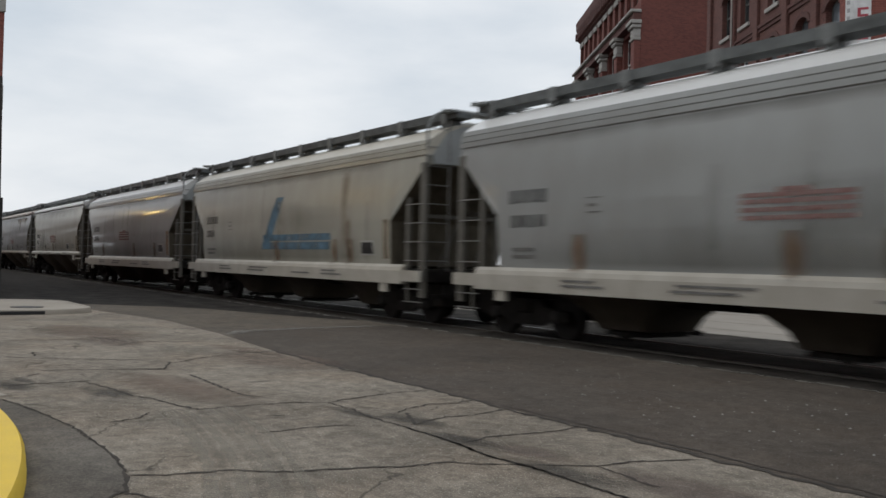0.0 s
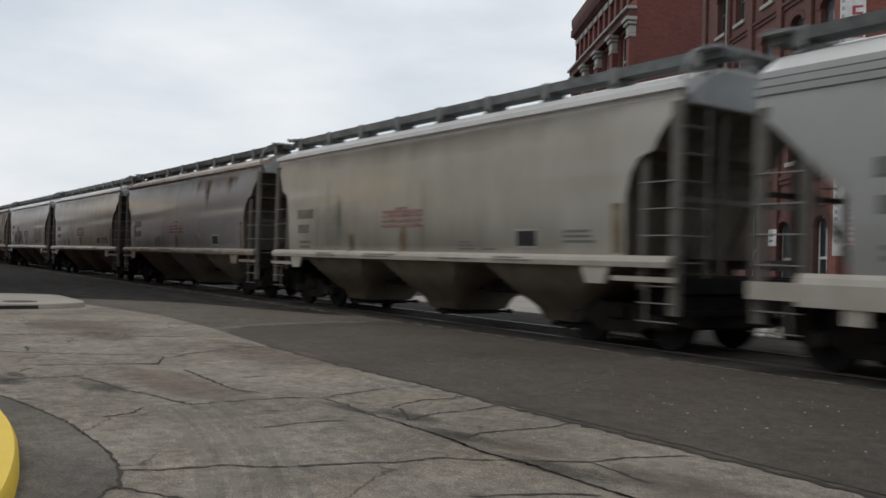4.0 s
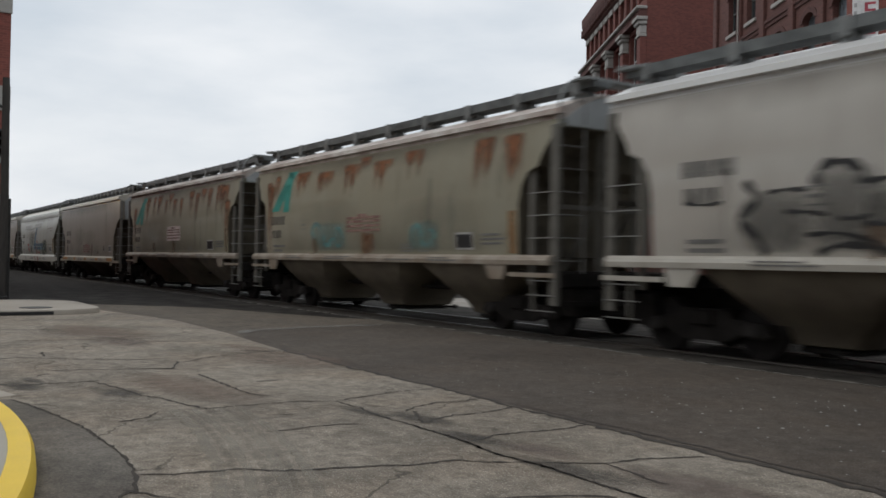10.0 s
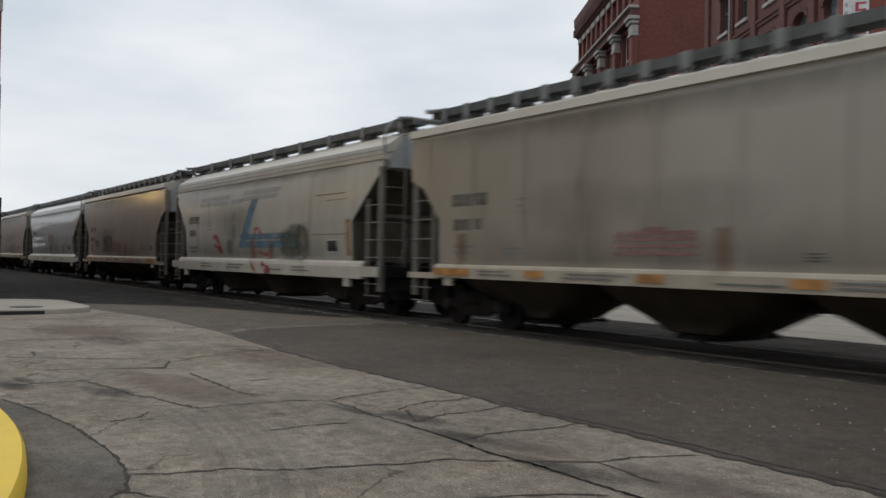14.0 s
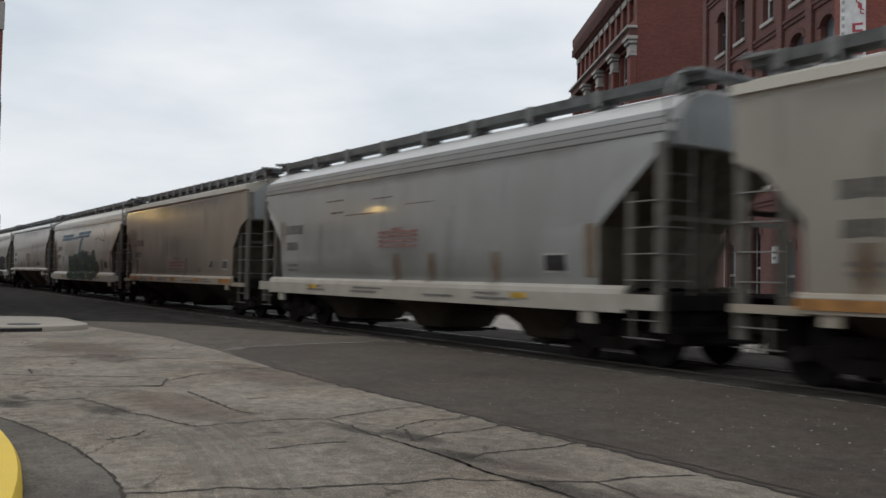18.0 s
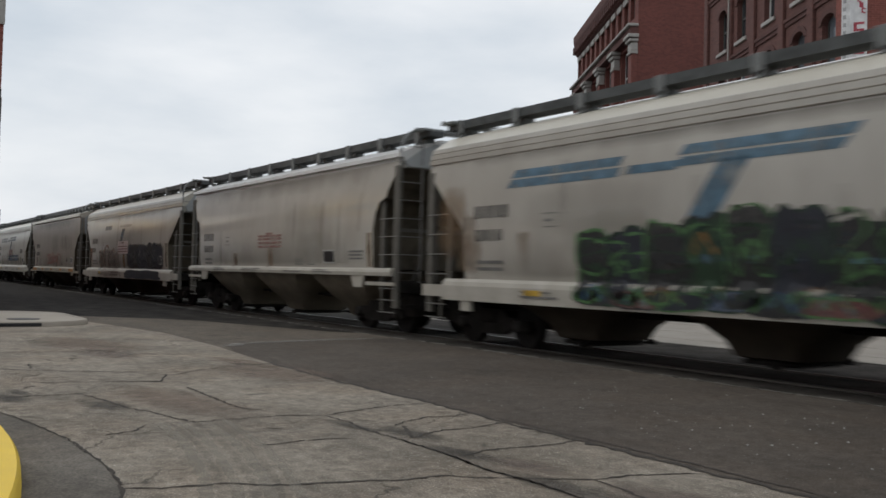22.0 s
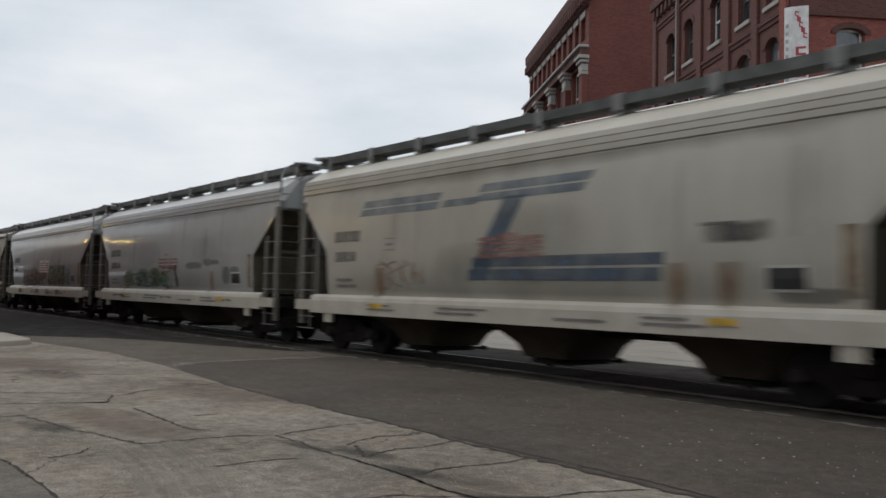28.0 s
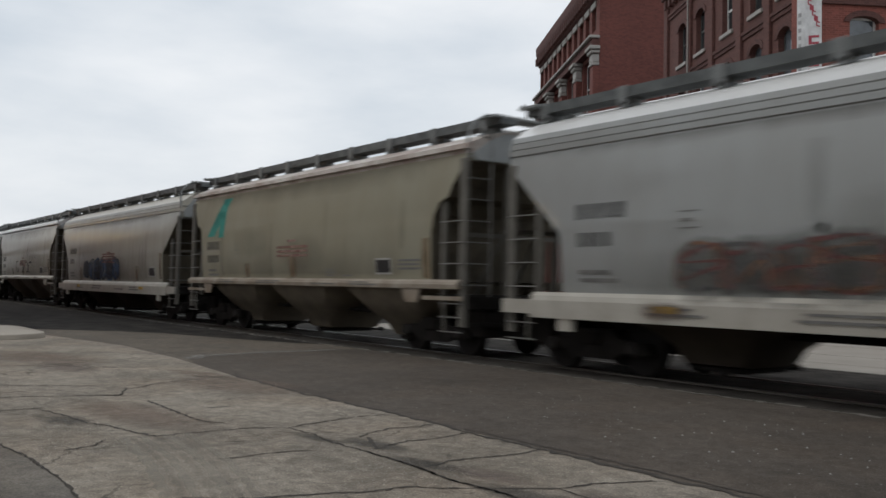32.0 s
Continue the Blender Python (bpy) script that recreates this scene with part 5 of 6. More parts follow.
def lines(x0, x1, z0, z1, n, rng=None, fill=0.5):
    h = (z1 - z0) / n
    return [(x0, x1 - (rng.uniform(0, 0.3) * (x1 - x0) if rng else 0), z0 + i * h, z0 + (i + fill) * h) for i in range(n)]


def film(car, kind, x0, x1, z0, z1, material, name, drip=False, lift=0.004, taper=0.0):
    """A thin film on the near side that thins out to its edges; drip: thick at the top, running down."""
    nx, nz = 10, 10
    verts, fade = [], []
    for j in range(nz + 1):
        for i in range(nx + 1):
            u, v = i / nx, j / nz
            z = z0 + (z1 - z0) * v
            low = z < KINDS[kind]["sill"][1] + 0.01
            verts.append((x0 + (x1 - x0) * (0.5 + (u - 0.5) * (1 - taper * (1 - v))), -1.692 if low else -(width_at(kind, z) + lift), z))
            edge = 1 - abs(2 * u - 1) ** 3
            if drip == "run":
                fade.append((1 - abs(2 * u - 1) ** 3) * (1 - 0.75 * abs(v - 0.55)) if 0 < i < nx else 0.0)
                continue
            if drip == "blob":
                fade.append(max(0.0, 1 - (abs(2 * u - 1) ** 2.6 + abs(2 * v - 1) ** 2.6)) ** 0.7)
                continue
            fade.append(edge * ((1 - v) ** 1.2 * min(1, 8 * v + 0.3) if drip == "up" else min(1.0, (1 - v) * 9) * (0.25 + 0.75 * v) if drip else 1 - abs(2 * v - 1) ** 4) if 0 < j < nz or drip and j in (0, nz) else 0.0)
    faces = [(a, a + 1, a + nx + 2, a + nx + 1) for j in range(nz) for a in range(j * (nx + 1), j * (nx + 1) + nx)]
    me = bpy.data.meshes.new(name)
    me.from_pydata(verts, [], faces)
    me.materials.append(material)
    me.attributes.new("fade", "FLOAT", "POINT").data.foreach_set("value", fade)
    return part(name, me, None, car)


def stain(car, kind, spots, material, name="rust_stain", seed=0):
    """Streaks that run down from a spot: (x0, x1, top, bottom)."""
    rng = random.Random(seed)
    for i, (x0, x1, top, low) in enumerate(spots):
        high = min(top + 0.06, KINDS[kind]["side"][-1][0] - 0.005)
        wide = x1 - x0 > 0.5
        film(car, kind, x0 - 0.12, x1 + 0.12, low + (0.12 * (top - low) if wide else -0.1), high, material, name, True, 0.004 + 0.0012 * (i % 3), rng.uniform(0.0, 0.12))
        for _ in range(2 if wide else 0):    # narrower runs below a broad spot
            a = rng.uniform(x0 - 0.05, x1 - 0.25)
            film(car, kind, a, a + rng.uniform(0.2, 0.34), low - rng.uniform(0.0, 0.3), high - 0.1 * rng.random(), material, name, True, 0.0076 + 0.0008 * _, 0.2)


def graffiti(car, kind, x0, x1, z0, z1, inks, n, seed, width=0.09, lift=0.009):
    """Sprayed tags as loops and bars in several inks; no real letters."""
    rng = random.Random(seed)
    for j, ink in enumerate(inks):
        for i in range(n):
            bm = bmesh.new()
            cx = x0 + (i + rng.uniform(0.2, 0.8)) * (x1 - x0) / n
            cz = (z0 + z1) / 2 + rng.uniform(-0.1, 0.1) * (z1 - z0)
            rx = (x1 - x0) / n * rng.uniform(0.3, 0.62)
            rz = (z1 - z0) / 2 * rng.uniform(0.6, 1.0)
            a0, sweep = rng.uniform(0, 6.3), rng.uniform(2.2, 6.0)
            w = width * rng.uniform(0.7, 1.5)
            m = 14
            prev = None
            for q in range(m + 1):
                a = a0 + sweep * q / m
                wob = 1 + 0.25 * math.sin(3 * a + i)
                px, pz = cx + rx * wob * math.cos(a), cz + rz * math.sin(a)
                pz = min(max(pz, z0), z1)
                nx, nz_ = math.cos(a), math.sin(a)
                pair = []
                for s in (-1, 1):
                    zz = min(max(pz + s * w * nz_ * 0.8, z0 - 0.05), z1 + 0.08)
                    low = zz < KINDS[kind]["sill"][1] + 0.01
                    y = -1.694 if low else -(width_at(kind, zz) + lift + 0.0015 * j)
                    pair.append(bm.verts.new((px + s * w * nx, y, zz)))
                if prev:
                    bm.faces.new((prev[0], prev[1], pair[1], pair[0]))
                prev = pair
            part("graffiti_stroke", bm, INK[ink], car, "sprayed graffiti stroke")


STROKES = (
    ((0.15, 0.05), (0.1, 0.6), (0.3, 0.95), (0.7, 0.95), (0.9, 0.6), (0.85, 0.05)),
    ((0.5, 0.97), (0.1, 0.75), (0.1, 0.25), (0.5, 0.03), (0.9, 0.25), (0.9, 0.75), (0.5, 0.97)),
    ((0.1, 0.95), (0.3, 0.08), (0.52, 0.7), (0.72, 0.08), (0.92, 0.95)),
    ((0.85, 0.9), (0.3, 0.95), (0.12, 0.62), (0.85, 0.45), (0.8, 0.08), (0.15, 0.06)),
    ((0.15, 0.05), (0.2, 0.95), (0.85, 0.8), (0.3, 0.5), (0.9, 0.05)),
)


def tag(car, kind, x0, x1, z0, z1, n, seed, fill=None, inks=(), width=0.05):
    """A row of sprayed shapes: soft filled blocks and outline strokes over them; no real letters."""
    rng = random.Random(seed)
    w = (x1 - x0) / n
    cells = []
    for i in range(n):
        a, b = x0 + i * w - 0.12 * w * rng.random(), x0 + (i + 1) * w + 0.15 * w * rng.random()
        lo, hi = z0 + (z1 - z0) * 0.1 * rng.random(), z1 - (z1 - z0) * 0.3 * rng.random()
        cells.append((a, b, lo, hi))
        if fill:
            film(car, kind, a - 0.3, b + 0.3, lo - 0.28, hi + 0.2, SMUDGE[fill], "paint_fill", "blob", lift=0.006 + 0.0008 * (i % 4))
    for j, ink in enumerate(inks):
        for a, b, lo, hi in cells:
            bm = bmesh.new()
            shape = rng.choice(STROKES)
            flip, grow = rng.choice((-1, 1)), rng.uniform(0.8, 1.5)
            pts = [(a + (b - a) * (0.5 + flip * grow * (u - 0.5) + rng.uniform(-0.2, 0.2)), lo + (hi - lo) * min(1, max(0, v + rng.uniform(-0.2, 0.2)))) for u, v in shape]
            line = []
            for q in range(len(pts) - 1):
                p0, p1, p2, p3 = pts[max(0, q - 1)], pts[q], pts[q + 1], pts[min(len(pts) - 1, q + 2)]
                for k in range(6):
                    s = k / 6
                    line.append(tuple(0.5 * (2 * B + (C_ - A_) * s + (2 * A_ - 5 * B + 4 * C_ - D_) * s * s + (3 * B - A_ - 3 * C_ + D_) * s ** 3) for A_, B, C_, D_ in zip(p0, p1, p2, p3)))
            line.append(pts[-1])
            prev = None
            for q, (px, pz) in enumerate(line):
                (ax, az), (bx, bz) = line[max(0, q - 1)], line[min(len(line) - 1, q + 1)]
                d = math.hypot(bx - ax, bz - az) or 1
                nx, nz_ = -(bz - az) / d, (bx - ax) / d
                ww = width * (0.8 + 0.4 * math.sin(q * 0.7 + j)) / 2
                pair = []
                for s in (-1, 1):
                    zz = min(pz + s * ww * nz_, KINDS[kind]["side"][-1][0] - 0.1)
                    y = -1.694 - 0.001 * j if zz < KINDS[kind]["sill"][1] + 0.01 else -(width_at(kind, zz) + 0.0105 + 0.0015 * j)
                    pair.append(bm.verts.new((px + s * ww * nx, y, zz)))
                if prev:
                    bm.faces.new((prev[0], prev[1], pair[1], pair[0]))
                prev = pair
            part("graffiti_stroke", bm, INK[ink], car, "sprayed graffiti stroke")


def side_point(kind, x, z, lift):
    """A place on the near side, on the sill where it is that low."""
    low = z < KINDS[kind]["sill"][1] - 0.02
    return (x, -(1.672 + lift) if low else -(width_at(kind, z) + lift), z)


def spray(car, kind, pts, width, ink, lift=0.0105):
    """One sprayed line, smooth through the points given."""
    line = []
    for q in range(len(pts) - 1):
        p0, p1, p2, p3 = pts[max(0, q - 1)], pts[q], pts[q + 1], pts[min(len(pts) - 1, q + 2)]
        for k in range(6):
            t = k / 6
            line.append(tuple(0.5 * (2 * b_ + (c_ - a_) * t + (2 * a_ - 5 * b_ + 4 * c_ - d_) * t * t + (3 * b_ - a_ - 3 * c_ + d_) * t ** 3) for a_, b_, c_, d_ in zip(p0, p1, p2, p3)))
    line.append(pts[-1])
    bm, prev = bmesh.new(), None
    for q, (px, pz) in enumerate(line):
        (ax, az), (bx, bz) = line[max(0, q - 1)], line[min(len(line) - 1, q + 1)]
        d = math.hypot(bx - ax, bz - az) or 1
        nx, nz_ = -(bz - az) / d, (bx - ax) / d
        ww = width * (0.85 + 0.35 * math.sin(q * 0.9)) / 2
        pair = [bm.verts.new(side_point(kind, px + k * ww * nx, pz + k * ww * nz_, lift)) for k in (-1, 1)]
        if prev:
            bm.faces.new((prev[0], prev[1], pair[1], pair[0]))
        prev = pair
    return part("graffiti_stroke", bm, INK[ink], car, "sprayed graffiti stroke")


def blob(car, kind, x0, x1, z0, z1, ink, lift, seed, rim=None, rim_width=0.07, square=2.8):
    """A filled sprayed shape with a wavy edge, and a rim in another ink."""
    rng = random.Random(seed)
    ph = [rng.uniform(0, 6.3) for _ in range(3)]
    cx, cz, rx, rz, n = (x0 + x1) / 2, (z0 + z1) / 2, (x1 - x0) / 2, (z1 - z0) / 2, 26

    def edge(k, grow=0.0):
        a = k * math.tau / n
        r = (abs(math.cos(a)) ** square + abs(math.sin(a)) ** square) ** (-1 / square)
        r *= 1 + 0.07 * math.sin(3 * a + ph[0]) + 0.06 * math.sin(5 * a + ph[1]) + 0.03 * math.sin(9 * a + ph[2])
        return cx + (rx * r + grow) * math.cos(a), cz + (rz * r + grow) * math.sin(a)

    bm = bmesh.new()
    rings = [[bm.verts.new(side_point(kind, cx + (edge(k)[0] - cx) * g, cz + (edge(k)[1] - cz) * g, lift)) for k in range(n)] for g in (0.18, 0.45, 0.7, 0.86, 1.0)]
    bm.faces.new(rings[0])
    for p_, q_ in zip(rings, rings[1:]):
        for k in range(n):
            bm.faces.new((p_[k], p_[(k + 1) % n], q_[(k + 1) % n], q_[k]))
    part("graffiti_fill", bm, INK[ink], car, "sprayed graffiti fill")
    if rim:
        start = rng.randrange(n)
        spray(car, kind, [edge((start + k) % n, -0.3 * rim_width) for k in range(0, n - rng.choice((0, 2, 5)), 2)], rim_width, rim, lift + 0.0016)


def piece(car, kind, x0, x1, z0, z1, n, seed, fills, rims, hearts, width=0.08):
    """A row of fat sprayed letters that overlap: fill, rim and an inner shape each; no real letters."""
    rng = random.Random(seed)
    w = (x1 - x0) / n
    for i in range(n):
        a, b = x0 + i * w - 0.08 * w, x0 + (i + 1) * w + 0.12 * w
        top, low = z1 - (z1 - z0) * rng.uniform(0.0, 0.16), z0 + (z1 - z0) * rng.uniform(0.0, 0.1)
        lift = 0.0070 + 0.0022 * (i % 3)
        blob(car, kind, a, b, low, top, fills[i % len(fills)], lift, seed * 31 + i, rims[i % len(rims)], width * rng.uniform(0.7, 1.2), rng.uniform(2.4, 4.0))
        m = (a + b) / 2 + rng.uniform(-0.15, 0.15) * w
        c = low + (top - low) * rng.uniform(0.35, 0.65)
        spray(car, kind, [(m - 0.28 * w, c - 0.1), (m - 0.12 * w, c + 0.12 * rng.random() + 0.1), (m + 0.1 * w, c + 0.05), (m + 0.26 * w, c - 0.16 * rng.random())], width * 1.3, hearts[i % len(hearts)], lift + 0.003)
        spray(car, kind, [(m - 0.2 * w, low + 0.12), (m + rng.uniform(-0.1, 0.1) * w, low + 0.3), (m + 0.22 * w, low + 0.14)], width, hearts[(i + 1) % len(hearts)], lift + 0.0034)


def logo_bars(car, kind, strong=BLUE, top=True, top_mat=None):
    """The railway emblem: a slanted stem between a short top stroke and a long double bar."""
    add_patch(car, kind, "emblem_bar", [(-1.1, 3.3, 1.66, 1.86), (-1.02, 3.35, 1.90, 2.08)], strong, "blue emblem bar", True)
    add_patch(car, kind, "emblem_stem", [(-1.15, -0.62, 1.66, 3.15, 1.0)], strong, "blue emblem stem", nz=8)
    if top:
        m = top_mat or strong
        add_patch(car, kind, "emblem_stroke", [(-4.95, -2.15, 3.04, 3.19, 0.1), (-4.85, -2.1, 3.22, 3.37, 0.1), (-2.0, -0.95, 3.06, 3.2, 0.1), (-0.95, 1.7, 3.10, 3.24, 0.12), (-0.9, 1.85, 3.27, 3.42, 0.12)], m, "blue emblem stroke", True)


def lettering(car, kind, rng, red=True, sign=False, window=None, low=True, off=0.0, up=0.0):
    s = 0.1 if kind in "BD" else 0.0
    x = {"A": -5.95, "B": -5.7, "C": -5.4, "D": -5.6}[kind]
    w, z1, z2 = {"A": (1.08, 2.50, 2.06), "B": (0.98, 2.34, 1.96), "C": (1.2, 2.46, 1.98), "D": (0.98, 2.34, 1.96)}[kind]
    add_patch(car, kind, "stencil_bar", bars(x, x + w, z1 + up, z1 + up + 0.25, 5, 0.12), BLACK, "", True)
    add_patch(car, kind, "stencil_bar", bars(x + 0.05, x + w * rng.choice((0.72, 0.85, 0.97)), z2 + up, z2 + up + 0.23, 4, 0.12), BLACK, "", True)
    add_patch(car, kind, "data_stencil", lines(x + 0.1, x + 0.95, 1.50 + s * 0.7, 1.76 + s * 0.7, 2, rng), GREYBAR)
    add_patch(car, kind, "data_box", [(x + 2.05, x + 2.40, 2.52 - s, 2.54 - s), (x + 2.05, x + 2.40, 2.28 - s, 2.30 - s), (x + 2.1, x + 2.3, 2.38 - s, 2.43 - s)], GREYBAR)
    if sign:
        add_patch(car, kind, "warning_panel", [(-0.80 + off, 0.90 + off, 1.98, 2.54)], PINK, "pale warning panel", lift=0.012)
    if red:
        h = 0.0 if kind != "C" else -0.55
        add_patch(car, kind, "red_line", [(-0.25 + off, 0.25 + off, 2.44 + h, 2.5 + h)] + [((-0.82 if not sign else -0.74) + off, (0.86 if not sign else 0.82) + off, z + h, z + h + (0.065 if not sign else 0.045)) for z in (2.06, 2.17, 2.28, 2.37)][: (4 if rng.random() < 0.8 else 3)], REDLINE, "", True, lift=0.015)
    if window is None:
        window = {"A": 5.0, "B": 3.6, "C": 5.0, "D": 4.0}[kind]
    pw, ph = (0.42, 0.24) if kind == "C" else (0.54, 0.27)
    add_patch(car, kind, "placard_frame", [(window - 0.04, window + pw + 0.04, 1.52 + s, 1.60 + ph + s)], PLACARD, lift=0.008)
    add_patch(car, kind, "placard", [(window, window + pw, 1.56 + s, 1.56 + ph + s)], DARKBOX, "black placard holder", lift=0.013)
    if kind == "C":
        add_patch(car, kind, "placard_print", [(window + 0.04, window + pw * 0.9, 1.585 + s + 0.055 * q, 1.60 + s + 0.055 * q) for q in range(4)], GREYBAR, lift=0.017)
    if kind in "BD":
        add_patch(car, kind, "data_stencil", lines(4.85, 5.7, 1.72, 1.98, 3, rng), GREYBAR)
        add_patch(car, kind, "data_stencil", lines(1.75, 2.3, 1.58, 1.78, 3, rng), GREYBAR)
        add_patch(car, kind, "data_stencil", lines(2.5, 3.0, 1.58, 1.64, 1, rng), GREYBAR)
    if kind == "C":
        add_patch(car, kind, "data_stencil", lines(4.1, 4.75, 1.56, 1.80, 3, rng), GREYBAR)
        add_patch(car, kind, "data_mark", [(3.72, 4.02, 1.60, 1.70, 0.04), (3.84, 4.04, 1.70, 1.84, 0.03)], BLACK, "", True)
        add_patch(car, kind, "data_stencil", lines(2.55, 2.9, 1.44, 1.58, 3, rng), BLACK)
        add_patch(car, kind, "data_stencil", lines(-3.7, -3.0, 1.5, 1.68, 2, rng), GREYBAR)
    if low:
        zl = {"A": 1.02, "B": 1.39, "C": 1.10, "D": 1.39}[kind]
        hh = {"A": 0.09, "B": 0.05, "C": 0.07, "D": 0.05}[kind]
        add_patch(car, kind, "sill_stencil", [(a, b, zl, zl + hh * 0.45) for a, b in ((-4.4, -3.4), (-2.0, -0.8), (1.2, 2.3), (3.0, 4.1))] + [(a, b, zl + hh, zl + hh * 1.4) for a, b in ((-4.4, -3.6), (-1.9, -0.5), (3.0, 3.8))], GREYBAR, "", on_sill=True, nz=1)
    e = KINDS[kind]["length"] / 2 - GAP
    d = KINDS[kind]["cut"][-1][0]
    if kind != "C":
        add_patch(car, kind, "end_panel", [(e - d - 0.28, e - d - 0.04, 1.45 + s, 2.35)], PANEL_O if rng.random() < 0.25 else OCHRE, "faded orange panel")
    columns = (off - 0.1, -2.85) if kind in "BD" else (-5.2, 1.1) if kind == "C" else rng.sample((-4.25, -0.2, 1.2, 3.4, 4.25), 3)
    for px in columns:
        film(car, kind, px - 0.06, px + 0.4, KINDS[kind]["zs"] + 0.0, 2.06 if px == off - 0.1 else 1.92, RUSTC, "rust_column", "run", 0.0068, 0.1)


def hopper_car(kind, paint, label, roof=ROOF):
    car = tagged(new("hopper_car"), label=label, category="freight car", group="hopper cars of the train")
    p = PARTS[kind]
    k = KINDS[kind]
    e = k["length"] / 2 - GAP
    b = part("body", p["body"], None, car)
    b.material_slots[0].link = "OBJECT"
    b.material_slots[0].material = PAINT[paint]
    r = part("roof", p["roof"], None, car)
    r.material_slots[0].link = "OBJECT"
    r.material_slots[0].material = roof
    if kind == "A":
        r.material_slots[1].link = "OBJECT"
        r.material_slots[1].material = PAINT[paint]
    part("slope_sheet", p["slope_sheet"], None, car, "grimy slope sheet, darkened for the recess shade")
    for s in (-1, 1):
        o = part("side_sill", p["side_sill"], None, car)
        o.material_slots[0].link = "OBJECT"
        o.material_slots[0].material = SILL_RUST if paint in ("slate", "brown", "olive") and kind in "BD" else SILL_TAN if kind == "C" else SILL
        o.matrix_local = pose(0, s * 1.585, 0) @ pose(0, 0, 0, 0, 0, 0 if s < 0 else 180)
        o = part("running_board", p["running_board"], None, car)
        o.matrix_local = pose(0, s * 0.72, 0)
        for i in range(9 if kind != "C" else 17):
            n = 9 if kind != "C" else 17
            q = part("bracket", p["bracket"], None, o)
            q.matrix_local = pose((-1 + 2 * i / (n - 1)) * (e - 0.25), s * -0.12, 0) @ pose(0, 0, 0, 0, 0, 0 if s < 0 else 180)
        o = part("end_sill", p["end_sill"], None, car)
        o.matrix_local = pose(s * (e - 0.12), 0, 0, 0, 0, 0 if s > 0 else 180)
        o = part("end_plate", p["end_plate"], None, car, "pale end plate under the eave")
        o.matrix_local = pose(s * (e + 0.012), 0, 0, 0, 0, 0 if s > 0 else 180)
        o = part("end_frame", p["end_frame"], None, car)
        o.matrix_local = pose(s * (e - 0.1), 0, 0, 0, 0, 0 if s > 0 else 180)
        o = part("end_walkway", p["end_walkway"], None, car)
        o.matrix_local = pose(s * (e + 0.1), 0, 0, 0, 0, 0 if s > 0 else 180)
        o = part("draft_gear", p["draft_gear"], None, car)
        o.matrix_local = pose(s * (e - 0.05), 0, 0, 0, 0, 0 if s > 0 else 180)
        o = part("coupler", p["coupler"], None, car)
        o.matrix_local = pose(s * (e + 0.12), 0, 0, 0, 0, 0 if s > 0 else 180)
        if s > 0:
            o = part("grab_rail", p["grab_rail"], None, car)
            o.matrix_local = pose(s * (e - 0.02), -1.5, 0)
        for q in (-1, 1):
            side = pose(s * (e - 0.1), q * 1.5, 0) @ Matrix.Diagonal((s, 1, 1, 1)) @ Matrix.Diagonal((1, -q, 1, 1))
            o = part("corner_post", p["corner_post"], None, car)
            o.matrix_local = side
            o = part("brace_post", p["brace_post"], None, car)
            o.matrix_local = side @ pose(-0.66, 0.03, 0)
            o = part("side_ladder", p["side_ladder"], None, car)
            o.matrix_local = side
            if q < 0:
                for z in p["rungs"]:
                    part("rung", p["rung"], None, o).matrix_local = pose(0, 0, z)
        o = part("end_ladder", p["end_ladder"], None, car)
        o.matrix_local = pose(s * (e + 0.02), -s * 1.5, 0) if s > 0 else pose(s * (e + 0.02), 0.95, 0)
        for i in range(8):
            part("rung", p["end_rung"], None, o).matrix_local = pose(0, 0, 1.42 + 0.41 * i)
    for i in (-1, 0, 1):
        o = part("hopper_bay", p["hopper_bay"], None, car)
        o.matrix_local = pose(i * 3.95, 0, 0)
        q = part("outlet_gate", p["outlet_gate"], None, o)
    d = k["cut"][-1][0]
    film(car, kind, -e + d - 0.1, e - d + 0.1, k["zs"] + 0.03, k["zs"] + 1.25, DIRT, "road_dirt", "up", 0.0022)
    film(car, kind, -e + 0.15, e - 0.15, 3.5, k["side"][-1][0] - 0.01, DIRT, "grime_streak", True, 0.0026)
    wrng = random.Random(len(TRAIN) * 7 + 3)
    for _ in range(2 if paint != "slate" else 0):
        a, z = wrng.uniform(-5.8, 2.6), wrng.uniform(1.5, 2.2)
        film(car, kind, a, a + wrng.uniform(2.4, 4.0), z, z + wrng.uniform(0.8, 1.3), SCUFF, "scuff", "blob", 0.0031 + 0.0002 * _)
    for _ in range(5):
        a, z = wrng.uniform(-5.8, 5.6), wrng.uniform(2.6, 3.6)
        film(car, kind, a, a + wrng.uniform(0.15, 0.4), z - wrng.uniform(0.8, 1.7), z, SCUFF, "grime_run", "run", 0.0044 + 0.0002 * _, 0.3)
    part("hatch_cover", p["hatch_cover"], None, car)
    part("centre_sill", p["centre_sill"], None, car)
    o = part("brake_wheel", p["brake_wheel"], None, car)
    o.matrix_local = pose(-e - 0.12, 0.3, 2.6)
    if kind == "C":
        for i in range(-4, 5):
            add_patch(car, kind, "rib", [(i * 1.565 - 0.03, i * 1.565 + 0.03, 1.32, 3.86)] if abs(i * 1.565) < e - 1.3 else [(i * 1.565 - 0.03, i * 1.565 + 0.03, 3.0, 3.86)], PAINT[paint], lift=0.014)
